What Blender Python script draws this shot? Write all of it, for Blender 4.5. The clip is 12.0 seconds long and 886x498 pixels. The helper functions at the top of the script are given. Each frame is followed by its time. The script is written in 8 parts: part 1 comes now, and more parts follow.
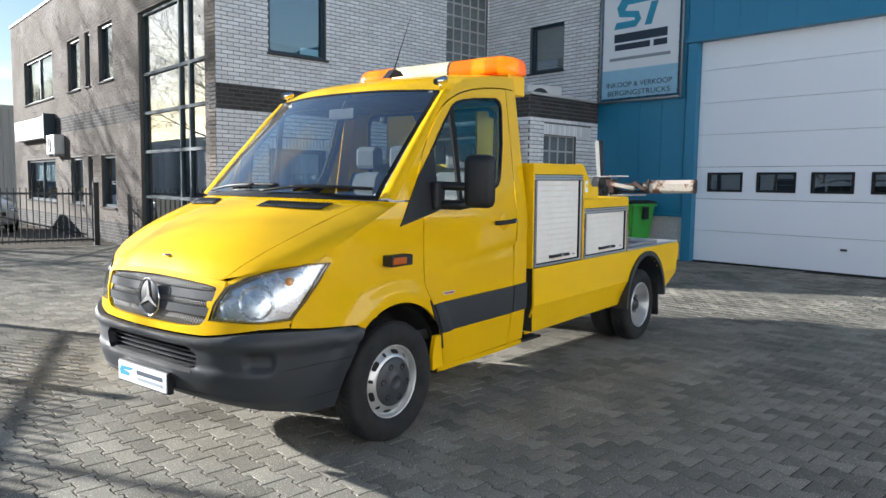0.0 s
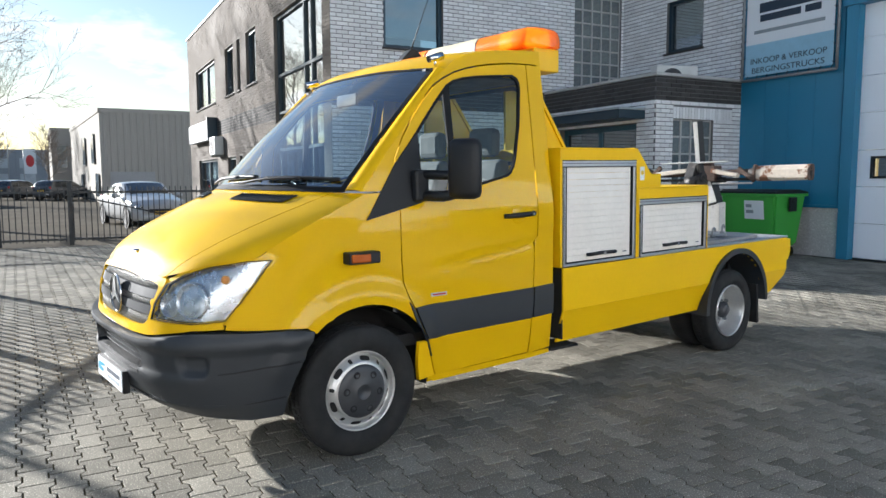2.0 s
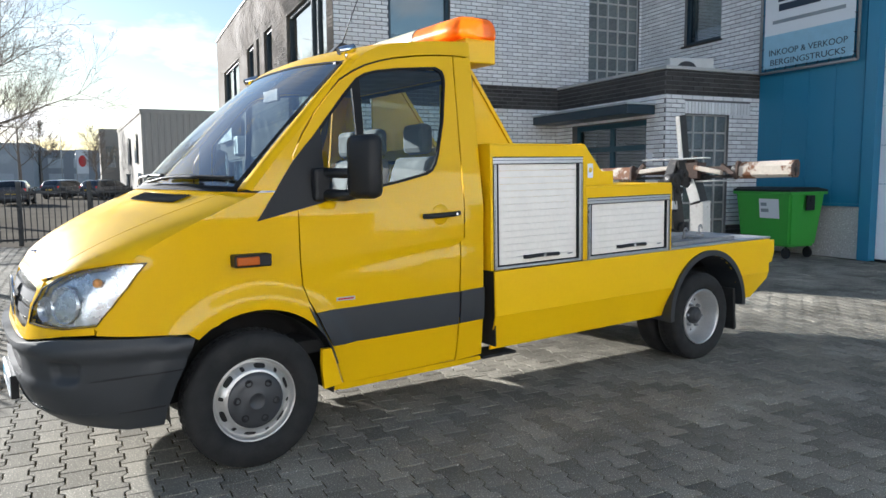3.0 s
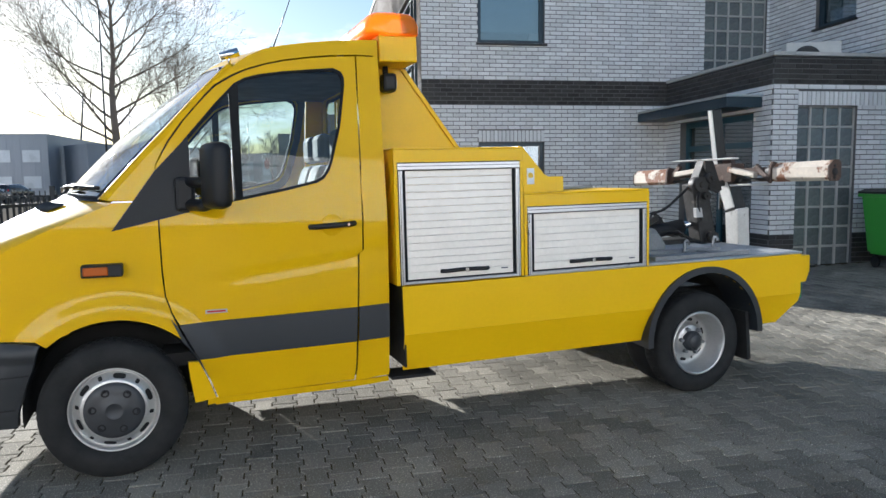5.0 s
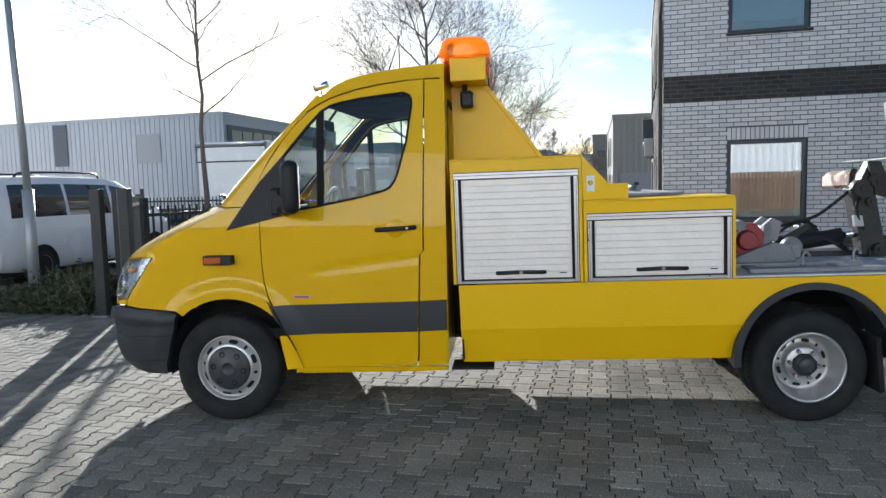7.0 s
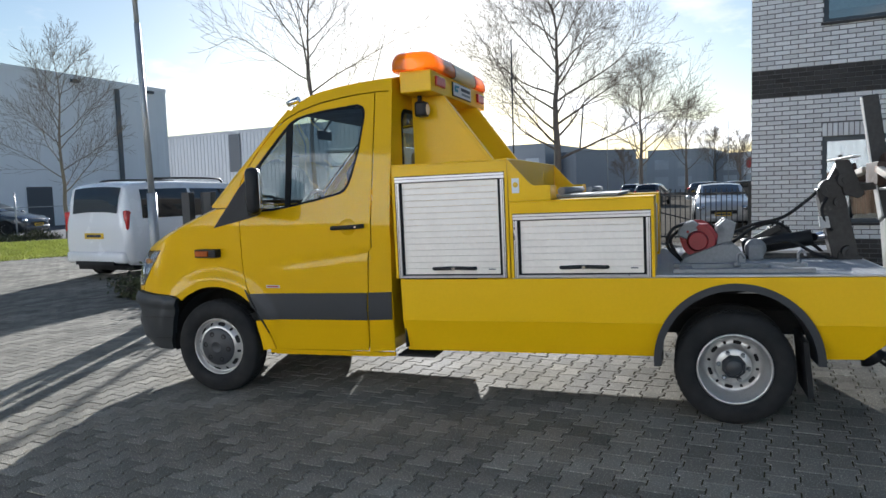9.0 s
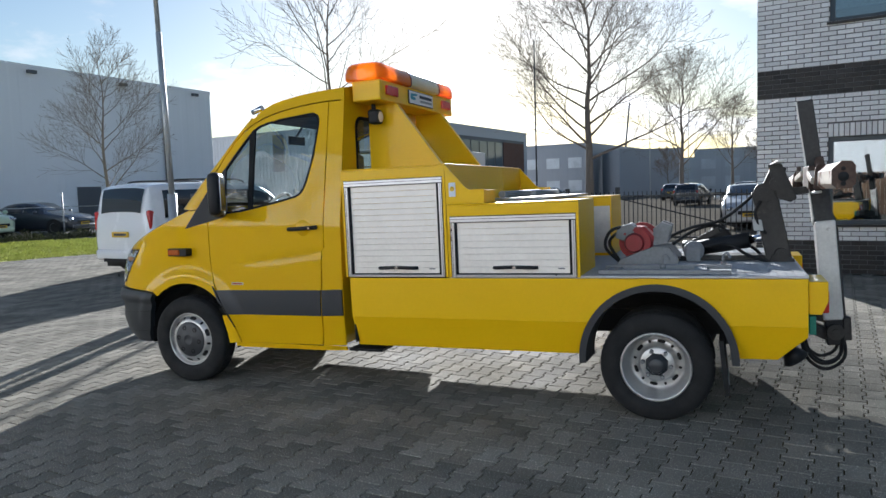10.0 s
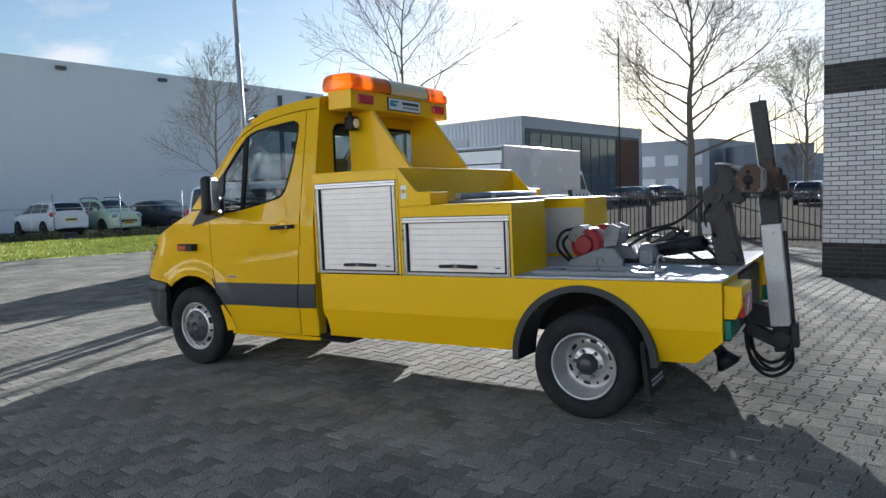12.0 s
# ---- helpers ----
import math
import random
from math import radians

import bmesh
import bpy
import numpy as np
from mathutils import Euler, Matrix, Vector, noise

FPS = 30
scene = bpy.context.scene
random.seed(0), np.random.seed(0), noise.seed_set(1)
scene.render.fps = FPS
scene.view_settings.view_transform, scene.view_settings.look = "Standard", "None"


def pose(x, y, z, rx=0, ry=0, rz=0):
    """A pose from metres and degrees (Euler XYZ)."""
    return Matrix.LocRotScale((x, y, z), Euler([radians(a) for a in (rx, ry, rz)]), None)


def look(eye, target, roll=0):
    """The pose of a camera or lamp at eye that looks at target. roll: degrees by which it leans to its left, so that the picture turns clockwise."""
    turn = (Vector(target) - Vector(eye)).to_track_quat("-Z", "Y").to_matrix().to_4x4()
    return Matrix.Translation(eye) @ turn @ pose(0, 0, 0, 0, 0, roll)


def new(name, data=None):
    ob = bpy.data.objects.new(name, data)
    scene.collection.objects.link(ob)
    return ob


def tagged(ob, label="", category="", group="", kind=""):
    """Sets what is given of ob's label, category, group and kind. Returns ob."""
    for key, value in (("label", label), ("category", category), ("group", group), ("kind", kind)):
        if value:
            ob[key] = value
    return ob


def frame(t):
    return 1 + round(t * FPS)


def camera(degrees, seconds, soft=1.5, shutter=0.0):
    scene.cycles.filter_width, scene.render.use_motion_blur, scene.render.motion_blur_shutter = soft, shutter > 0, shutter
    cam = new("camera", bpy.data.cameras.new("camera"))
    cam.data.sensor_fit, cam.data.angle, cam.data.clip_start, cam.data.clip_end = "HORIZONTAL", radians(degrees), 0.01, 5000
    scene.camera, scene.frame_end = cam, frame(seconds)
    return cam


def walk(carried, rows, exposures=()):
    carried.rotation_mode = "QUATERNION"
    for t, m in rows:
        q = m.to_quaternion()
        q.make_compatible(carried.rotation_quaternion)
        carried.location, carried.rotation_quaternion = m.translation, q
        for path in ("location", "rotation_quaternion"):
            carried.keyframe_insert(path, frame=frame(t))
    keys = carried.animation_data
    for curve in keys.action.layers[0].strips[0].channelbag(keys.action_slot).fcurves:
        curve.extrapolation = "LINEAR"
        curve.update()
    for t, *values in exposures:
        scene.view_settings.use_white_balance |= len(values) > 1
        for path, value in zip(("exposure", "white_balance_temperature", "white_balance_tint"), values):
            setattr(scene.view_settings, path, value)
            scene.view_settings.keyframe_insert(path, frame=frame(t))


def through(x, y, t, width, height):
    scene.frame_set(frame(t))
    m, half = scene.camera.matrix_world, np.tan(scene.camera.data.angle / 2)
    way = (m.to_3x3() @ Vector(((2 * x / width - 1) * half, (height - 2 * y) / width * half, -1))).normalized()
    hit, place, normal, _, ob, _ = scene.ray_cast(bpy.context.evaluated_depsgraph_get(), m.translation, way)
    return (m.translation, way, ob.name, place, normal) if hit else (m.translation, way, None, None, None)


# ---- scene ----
cam = camera(63.6, 12.0)
PATH = [
    (0, (-2.782, -3.328, 1.559), (-1.454, -1.843, 1.38), 0.8),
    (0.5, (-2.575, -3.386, 1.562), (-1.27, -1.882, 1.377), 0.6),
    (1, (-2.291, -3.482, 1.546), (-1.054, -1.921, 1.357), 0.4),
    (1.5, (-1.955, -3.535, 1.529), (-0.888, -1.854, 1.336), 0.0),
    (2, (-1.564, -3.577, 1.534), (-0.634, -1.818, 1.336), -0.2),
    (2.5, (-1.145, -3.674, 1.539), (-0.284, -1.88, 1.338), -0.3),
    (3, (-0.756, -3.714, 1.529), (0.058, -1.898, 1.327), -0.4),
    (3.5, (-0.369, -3.708, 1.535), (0.359, -1.857, 1.331), -0.5),
    (3.7, (-0.199, -3.716, 1.527), (0.494, -1.851, 1.325), -0.5),
    (5.5, (1.293, -3.946, 1.568), (1.456, -1.963, 1.37), -0.9),
    (6, (1.671, -4.013, 1.56), (1.591, -2.024, 1.365), -1.1),
    (6.5, (2.092, -4.088, 1.576), (1.716, -2.133, 1.388), -1.3),
    (7, (2.56, -4.181, 1.586), (2.024, -2.263, 1.403), -1.4),
    (7.2, (2.717, -4.204, 1.58), (2.152, -2.294, 1.399), -1.5),
    (9, (4.104, -4.027, 1.554), (3.155, -2.274, 1.387), -1.8),
    (9.5, (4.506, -3.947, 1.565), (3.482, -2.236, 1.4), -1.7),
    (10, (4.887, -3.886, 1.563), (3.825, -2.199, 1.398), -1.8),
    (10.5, (5.252, -3.822, 1.569), (4.127, -2.177, 1.401), -1.8),
    (11, (5.614, -3.787, 1.585), (4.422, -2.189, 1.42), -1.8),
    (11.5, (5.884, -3.642, 1.578), (4.628, -2.094, 1.416), -1.9),
    (12, (6.053, -3.372, 1.559), (4.723, -1.887, 1.398), -1.8),
]
walk(cam, [(t, look(eye, target, roll)) for t, eye, target, roll in PATH],
     [(0, 1.80, 6150, 10), (2.5, 1.85, 6150, 10), (3.7, 1.85, 6050, 10), (5.5, 1.7, 6000, 10), (6.5, 1.58, 5950, 10), (9.5, 1.36, 5950, 10), (12, 1.36, 5850, 10)])

# ---------------------------------------------------------------- light
SUN_FROM = Vector((-0.485, 0.875, 0.275)).normalized()
world = bpy.data.worlds.new("sky")
scene.world = world
world.use_nodes = True
wn = world.node_tree.nodes
sky = wn.new("ShaderNodeTexSky")
sky.sky_type = "NISHITA"
sky.sun_disc = False
sky.sun_elevation = math.asin(SUN_FROM.z)
sky.sun_rotation = math.atan2(SUN_FROM.x, SUN_FROM.y)
sky.air_density, sky.dust_density, sky.ozone_density = 1.2, 0.4, 1.5
# soft broken clouds over the whole sky, flattened towards the horizon
wl = world.node_tree.links
coord, split, lift, div, join = wn.new("ShaderNodeTexCoord"), wn.new("ShaderNodeSeparateXYZ"), wn.new("ShaderNodeMath"), wn.new("ShaderNodeVectorMath"), wn.new("ShaderNodeCombineXYZ")
lift.operation, lift.inputs[1].default_value = "ADD", 0.22
div.operation = "DIVIDE"
wl.new(coord.outputs["Generated"], split.inputs[0])
wl.new(split.outputs["Z"], lift.inputs[0])
for k in range(3):
    wl.new(lift.outputs[0], join.inputs[k])
wl.new(coord.outputs["Generated"], div.inputs[0])
wl.new(join.outputs[0], div.inputs[1])
puff = wn.new("ShaderNodeTexNoise")
puff.inputs["Scale"].default_value, puff.inputs["Detail"].default_value, puff.inputs["Roughness"].default_value = 1.9, 7.0, 0.56
wl.new(div.outputs[0], puff.inputs["Vector"])
cover = wn.new("ShaderNodeMapRange")
cover.inputs["From Min"].default_value, cover.inputs["From Max"].default_value = 0.54, 0.68
wl.new(puff.outputs[0], cover.inputs["Value"])
grey, white, mixed = wn.new("ShaderNodeRGBToBW"), wn.new("ShaderNodeVectorMath"), wn.new("ShaderNodeMix")
white.operation = "MULTIPLY_ADD"
white.inputs[1].default_value, white.inputs[2].default_value = (0.75, 0.75, 0.76), (0.20, 0.20, 0.20)
mixed.data_type = "RGBA"
wl.new(sky.outputs[0], grey.inputs[0])
wl.new(grey.outputs[0], white.inputs[0])
wl.new(cover.outputs[0], mixed.inputs["Factor"])
tone = wn.new("ShaderNodeVectorMath")
tone.operation = "MULTIPLY"
tone.inputs[1].default_value = (0.54, 0.56, 0.61)
wl.new(sky.outputs[0], tone.inputs[0])
wl.new(tone.outputs[0], mixed.inputs[6])
wl.new(white.outputs[0], mixed.inputs[7])
wl.new(mixed.outputs[2], wn["Background"].inputs["Color"])
wn["Background"].inputs["Strength"].default_value = 0.078
sun_data = bpy.data.lights.new("sun", "SUN")
sun_data.energy, sun_data.angle, sun_data.color = 5.0, radians(0.6), (1.0, 0.965, 0.91)
sun = new("sun", sun_data)
sun.matrix_world = look(tuple(SUN_FROM * 50), (0, 0, 0))

# ---------------------------------------------------------------- materials
def mat(name, color, rough=0.5, metal=0.0, var=0.12, scale=6.0, fine=60.0, bump=0.0, coat=0.0, spread=0.0, hue=None, rvar=0.15):
    """A painted, cast or woven surface with variation at two scales; spread: how far pieces differ from one another."""
    m = bpy.data.materials.new(name)
    m.use_nodes = True
    nt = m.node_tree
    n, l = nt.nodes, nt.links
    p = n["Principled BSDF"]
    tc = n.new("ShaderNodeTexCoord")
    big, small = n.new("ShaderNodeTexNoise"), n.new("ShaderNodeTexNoise")
    big.inputs["Scale"].default_value, small.inputs["Scale"].default_value = scale, fine
    big.inputs["Detail"].default_value = small.inputs["Detail"].default_value = 4
    l.new(tc.outputs["Object"], big.inputs["Vector"])
    l.new(tc.outputs["Object"], small.inputs["Vector"])
    add = n.new("ShaderNodeMath")
    add.operation = "ADD"
    l.new(big.outputs[0], add.inputs[0])
    l.new(small.outputs[0], add.inputs[1])
    last = add.outputs[0]
    if spread:
        info, geo, two = n.new("ShaderNodeObjectInfo"), n.new("ShaderNodeNewGeometry"), n.new("ShaderNodeMath")
        two.operation = "ADD"
        l.new(info.outputs["Random"], two.inputs[0])
        l.new(geo.outputs["Random Per Island"], two.inputs[1])
        fr = n.new("ShaderNodeMath")
        fr.operation = "FRACT"
        l.new(two.outputs[0], fr.inputs[0])
        mul = n.new("ShaderNodeMath")
        mul.operation = "MULTIPLY_ADD"
        mul.inputs[1].default_value, mul.inputs[2].default_value = spread, -spread / 2
        l.new(fr.outputs[0], mul.inputs[0])
        s2 = n.new("ShaderNodeMath")
        s2.operation = "ADD"
        l.new(last, s2.inputs[0])
        l.new(mul.outputs[0], s2.inputs[1])
        last = s2.outputs[0]
    ramp = n.new("ShaderNodeMapRange")
    ramp.inputs["From Min"].default_value, ramp.inputs["From Max"].default_value = 0.5, 1.5
    ramp.inputs["To Min"].default_value, ramp.inputs["To Max"].default_value = 1 - var, 1 + var
    ramp.clamp = False
    l.new(last, ramp.inputs["Value"])
    mix = n.new("ShaderNodeVectorMath")
    mix.operation = "SCALE"
    mix.inputs[0].default_value = color
    l.new(ramp.outputs[0], mix.inputs["Scale"])
    l.new(mix.outputs[0], p.inputs["Base Color"])
    rr = n.new("ShaderNodeMapRange")
    rr.inputs["From Min"].default_value, rr.inputs["From Max"].default_value = 0.3, 0.7
    rr.inputs["To Min"].default_value, rr.inputs["To Max"].default_value = rough * (1 - rvar), min(1, rough * (1 + rvar))
    l.new(big.outputs[0], rr.inputs["Value"])
    l.new(rr.outputs[0], p.inputs["Roughness"])
    p.inputs["Metallic"].default_value = metal
    if coat:
        p.inputs["Coat Weight"].default_value, p.inputs["Coat Roughness"].default_value = coat, 0.04
    if bump:
        b = n.new("ShaderNodeBump")
        b.inputs["Strength"].default_value, b.inputs["Distance"].default_value = bump, 0.004
        l.new(small.outputs[0], b.inputs["Height"])
        l.new(b.outputs[0], p.inputs["Normal"])
    return m


def glass(name, tint, gloss=1.0, face=0.06):
    """Thin clear glass: the same from both sides, mirroring a share "face" head-on and more at a slant."""
    m = bpy.data.materials.new(name)
    m.use_nodes = True
    n, l = m.node_tree.nodes, m.node_tree.links
    out = n["Material Output"]
    n.remove(n["Principled BSDF"])
    tr, gl, mx, lw = n.new("ShaderNodeBsdfTransparent"), n.new("ShaderNodeBsdfGlossy"), n.new("ShaderNodeMixShader"), n.new("ShaderNodeLayerWeight")
    tr.inputs["Color"].default_value = (*tint, 1)
    gl.inputs["Roughness"].default_value = 0.01
    gl.inputs["Color"].default_value = (gloss, gloss, gloss, 1)
    lw.inputs["Blend"].default_value = 0.5
    five, share = n.new("ShaderNodeMath"), n.new("ShaderNodeMapRange")
    five.operation, five.inputs[1].default_value = "POWER", 5.0
    share.inputs["To Min"].default_value, share.inputs["To Max"].default_value = face, 1.0
    l.new(lw.outputs["Facing"], five.inputs[0])
    l.new(five.outputs[0], share.inputs["Value"])
    l.new(share.outputs[0], mx.inputs[0])
    l.new(tr.outputs[0], mx.inputs[1])
    l.new(gl.outputs[0], mx.inputs[2])
    l.new(mx.outputs[0], out.inputs["Surface"])
    return m


def glow(name, color, strength):
    m = bpy.data.materials.new(name)
    m.use_nodes = True
    p = m.node_tree.nodes["Principled BSDF"]
    p.inputs["Base Color"].default_value = (*color, 1)
    p.inputs["Emission Color"].default_value = (*color, 1)
    p.inputs["Emission Strength"].default_value = strength
    return m


def plastic(name, color, rough=0.15, through=0.5):
    """Coloured clear plastic of lamp lenses."""
    m = mat(name, color, rough, 0, 0.06, 8, 60)
    m.node_tree.nodes["Principled BSDF"].inputs["Transmission Weight"].default_value = through
    return m


YELLOW = mat("yellow paint", (0.72, 0.425, 0.0005), 0.5, 0, 0.03, 1.6, 90, 0.0, 0.55)
YELLOW.node_tree.nodes["Principled BSDF"].inputs["Specular IOR Level"].default_value = 0.10
YELLOW_BODY = mat("yellow bodywork paint", (0.84, 0.505, 0.0005), 0.38, 0, 0.04, 2.5, 60, 0.012, 0.15)
GREY_PLASTIC = mat("dark grey plastic", (0.024, 0.028, 0.033), 0.5, 0, 0.12, 4, 180, 0.05)
BLACK_PLASTIC = mat("black plastic", (0.014, 0.015, 0.017), 0.5, 0, 0.15, 5, 120, 0.04)
RUBBER = mat("rubber", (0.012, 0.0125, 0.013), 0.85, 0, 0.25, 9, 90, 0.12)
WORN_GREY = mat("worn grey plastic", (0.10, 0.10, 0.10), 0.6, 0, 0.2, 6, 90, 0.08)
GRILLE_GREY = mat("satin grey grille plastic", (0.060, 0.063, 0.067), 0.7, 0, 0.08, 5, 90)
MESH_GREY = mat("grey grille mesh", (0.26, 0.26, 0.25), 0.55, 0.1, 0.1, 8, 60)
ORANGE_BULB = mat("orange bulb", (0.75, 0.30, 0.06), 0.25)
DARK = mat("underbody black", (0.012, 0.012, 0.012), 0.85, 0, 0.2, 5, 40, 0.1)
SEAL = mat("window seal", (0.012, 0.013, 0.014), 0.75, 0, 0.05)
SILVER = mat("silver wheel paint", (0.52, 0.52, 0.51), 0.36, 0.65, 0.12, 9, 70, 0.03)
HUB_GREY = mat("grey wheel cover", (0.042, 0.045, 0.05), 0.45, 0.1, 0.1, 9, 60)
CHROME = mat("chrome", (0.75, 0.75, 0.76), 0.12, 1.0, 0.04)
STEEL = mat("galvanised steel", (0.25, 0.26, 0.27), 0.6, 0.3, 0.25, 7, 50, 0.08)
DARK_STEEL = mat("greasy dark steel", (0.040, 0.038, 0.036), 0.55, 0.4, 0.45, 8, 40, 0.25)
RUST = mat("rusty brown steel", (0.085, 0.052, 0.038), 0.75, 0.2, 0.45, 7, 45, 0.3)
TUBE_CREAM = mat("weathered cream steel tube", (0.66, 0.58, 0.48), 0.6, 0.05, 0.18, 6, 40, 0.12)
WHITE_STEEL = mat("scuffed white steel", (0.62, 0.61, 0.58), 0.45, 0.1, 0.18, 5, 50, 0.06)
TREAD_PALE = mat("pale tread plate facing", (0.62, 0.61, 0.57), 0.5, 0.25, 0.12, 20, 60, 0.25)
SHUTTER = mat("roller shutter aluminium", (0.86, 0.81, 0.74), 0.4, 0.15, 0.07, 9, 45, 0.02)
ALU = mat("anodised aluminium rail", (0.55, 0.55, 0.56), 0.32, 0.8, 0.08, 12, 120)
DECK = mat("aluminium tread plate", (0.40, 0.41, 0.42), 0.7, 0.08, 0.18, 4, 40, 0.2)
RED_PAINT = mat("red machine paint", (0.30, 0.022, 0.026), 0.42, 0, 0.2, 8, 60, 0.05)
AMBER = plastic("amber lens", (0.90, 0.225, 0.004), 0.22, 0.35)
FLASHER = plastic("dark amber lens", (0.50, 0.105, 0.008), 0.2, 0.15)
RED_LENS = plastic("red lens", (0.62, 0.03, 0.025), 0.2, 0.15)
GREEN_LENS = mat("green paint", (0.0, 0.16, 0.11), 0.4)
AMBER.node_tree.nodes["Principled BSDF"].inputs["Specular IOR Level"].default_value = 0.25
AMBER_GLOW = glow("amber bulb", (1.0, 0.44, 0.05), 0.9)
LAMP_GLOW = glow("warm lamp", (0.62, 0.50, 0.36), 0.06)
CREAM = mat("cream plastic", (0.66, 0.58, 0.40), 0.35, 0, 0.06, 5, 60)
LENS = glass("clear lens", (0.95, 0.97, 0.98), 1.0, 0.05)
REFLECTOR = mat("headlamp reflector", (0.52, 0.54, 0.57), 0.26, 0.75, 0.30, 22, 25, 0.5)
CAB_GLASS = glass("cab glass", (0.62, 0.71, 0.71), 1.0, 0.045)
SCREEN_GLASS = glass("windscreen glass", (0.62, 0.72, 0.75), 1.0, 0.29)
SEAT = mat("grey seat cloth", (0.10, 0.105, 0.11), 0.9, 0, 0.2, 12, 200, 0.2)
DASH = mat("dark dashboard", (0.035, 0.037, 0.04), 0.7, 0, 0.12, 8, 120, 0.05)
PALE = mat("pale grey trim", (0.42, 0.42, 0.41), 0.7, 0, 0.08, 8, 80)
BRICK = mat("pale grey brick", (0.74, 0.745, 0.755), 0.75, 0, 0.12, 1.2, 45, 0.3, 0, 0.9)
# Same brick as the front; weathering and dimmer side light put into its colour.
BRICK_SIDE = mat("weathered brick darkened for side light", (0.145, 0.128, 0.112), 0.9, 0, 0.10, 1.2, 45, 0.2, 0, 0.6)
BRICK_DARK = mat("anthracite brick", (0.062, 0.060, 0.059), 0.8, 0, 0.2, 1.2, 45, 0.35, 0, 0.9)
MORTAR = mat("dark mortar", (0.13, 0.13, 0.13), 0.95, 0, 0.2, 3, 60, 0.2)
# Mortar toned to go with the darkened side brick.
MORTAR_SIDE = mat("mortar toned to darkened side brick", (0.13, 0.115, 0.10), 0.95, 0, 0.2, 3, 60, 0.2)
FRAME_BLUE = mat("petrol blue frame paint", (0.012, 0.032, 0.05), 0.35, 0, 0.06, 4, 60)
TALL_FRAME = mat("grey aluminium frame", (0.05, 0.068, 0.078), 0.75, 0.0, 0.06, 4, 60)
BUILDING_GLASS = glass("building glass", (0.55, 0.64, 0.67), 1.0, 0.17)
TALL_GLASS = glass("coated stairwell glass", (0.50, 0.58, 0.60), 1.0, 0.42)
BLIND = mat("window blind", (0.50, 0.51, 0.50), 0.8, 0, 0.05, 3, 60)
# Dark colour of flat sheets that stand in for shade inside the buildings.
INTERIOR_SHADE = mat("interior shade sheet", (0.10, 0.10, 0.10), 0.9, 0, 0.1, 2, 20)
GLASS_BLOCK = mat("glass block", (0.15, 0.175, 0.18), 0.12, 0.1, 0.35, 6, 30, 0.5, 0.6, 0.5)
CONCRETE = mat("pale concrete trim", (0.42, 0.42, 0.41), 0.8, 0, 0.12, 3, 60, 0.1)
PEBBLE = mat("washed pebble concrete", (0.46, 0.455, 0.45), 0.85, 0, 0.6, 55, 180, 0.6)
BLUE = mat("petrol blue sheet", (0.024, 0.195, 0.335), 0.36, 0.1, 0.06, 0.8, 60)
GATE_WHITE = mat("white sectional door", (0.84, 0.87, 0.92), 0.4, 0, 0.04, 0.7, 80, 0.02)
SIGN_WHITE = mat("white banner cloth", (0.72, 0.75, 0.78), 0.55, 0, 0.04, 2, 60)
SIGN_GREY = mat("pale grey sign face", (0.27, 0.28, 0.29), 0.6, 0, 0.05, 2, 60)
SIGN_BLUE = mat("pale blue print", (0.28, 0.50, 0.64), 0.55)
LOGO_BLUE = mat("logo blue print", (0.03, 0.28, 0.42), 0.5)
INK = mat("dark ink", (0.02, 0.035, 0.06), 0.6)
INK_GREY = mat("grey ink", (0.25, 0.29, 0.32), 0.6)
FENCE = mat("anthracite fence paint", (0.022, 0.026, 0.03), 0.45, 0.1, 0.1, 6, 60)
PAVER = mat("grey concrete paver", (0.214, 0.200, 0.168), 0.9, 0, 0.60, 1.1, 150, 0.6, 0, 0.40)
JOINT = mat("sand joint", (0.070, 0.060, 0.036), 0.95, 0, 0.3, 1.0, 30, 0.3)


def speckle(m, scale, cut, gain):
    """Pale grit showing in a worn surface."""
    n, l = m.node_tree.nodes, m.node_tree.links
    target = n["Principled BSDF"].inputs["Base Color"]
    source = target.links[0].from_socket
    tc, grit, step, mul = n.new("ShaderNodeTexCoord"), n.new("ShaderNodeTexNoise"), n.new("ShaderNodeMapRange"), n.new("ShaderNodeVectorMath")
    grit.inputs["Scale"].default_value, grit.inputs["Detail"].default_value = scale, 2
    step.inputs["From Min"].default_value, step.inputs["From Max"].default_value = cut, cut + 0.05
    step.inputs["To Min"].default_value, step.inputs["To Max"].default_value = 1.0, gain
    mul.operation = "SCALE"
    l.new(tc.outputs["Object"], grit.inputs["Vector"])
    l.new(grit.outputs[0], step.inputs["Value"])
    l.new(source, mul.inputs[0])
    l.new(step.outputs[0], mul.inputs["Scale"])
    l.new(mul.outputs[0], target)


def stained(m, color, scale, cut, soft_by=0.06):
    """Patches of another colour, rust or bare metal, with ragged edges."""
    n, l = m.node_tree.nodes, m.node_tree.links
    target = n["Principled BSDF"].inputs["Base Color"]
    source = target.links[0].from_socket
    tc, patch, step, mix = n.new("ShaderNodeTexCoord"), n.new("ShaderNodeTexNoise"), n.new("ShaderNodeMapRange"), n.new("ShaderNodeMix")
    patch.inputs["Scale"].default_value, patch.inputs["Detail"].default_value, patch.inputs["Roughness"].default_value = scale, 6, 0.65
    step.inputs["From Min"].default_value, step.inputs["From Max"].default_value = cut, cut + soft_by
    mix.data_type = "RGBA"
    mix.inputs[7].default_value = (*color, 1)
    l.new(tc.outputs["Object"], patch.inputs["Vector"])
    l.new(patch.outputs[0], step.inputs["Value"])
    l.new(step.outputs[0], mix.inputs["Factor"])
    l.new(source, mix.inputs[6])
    l.new(mix.outputs[2], target)


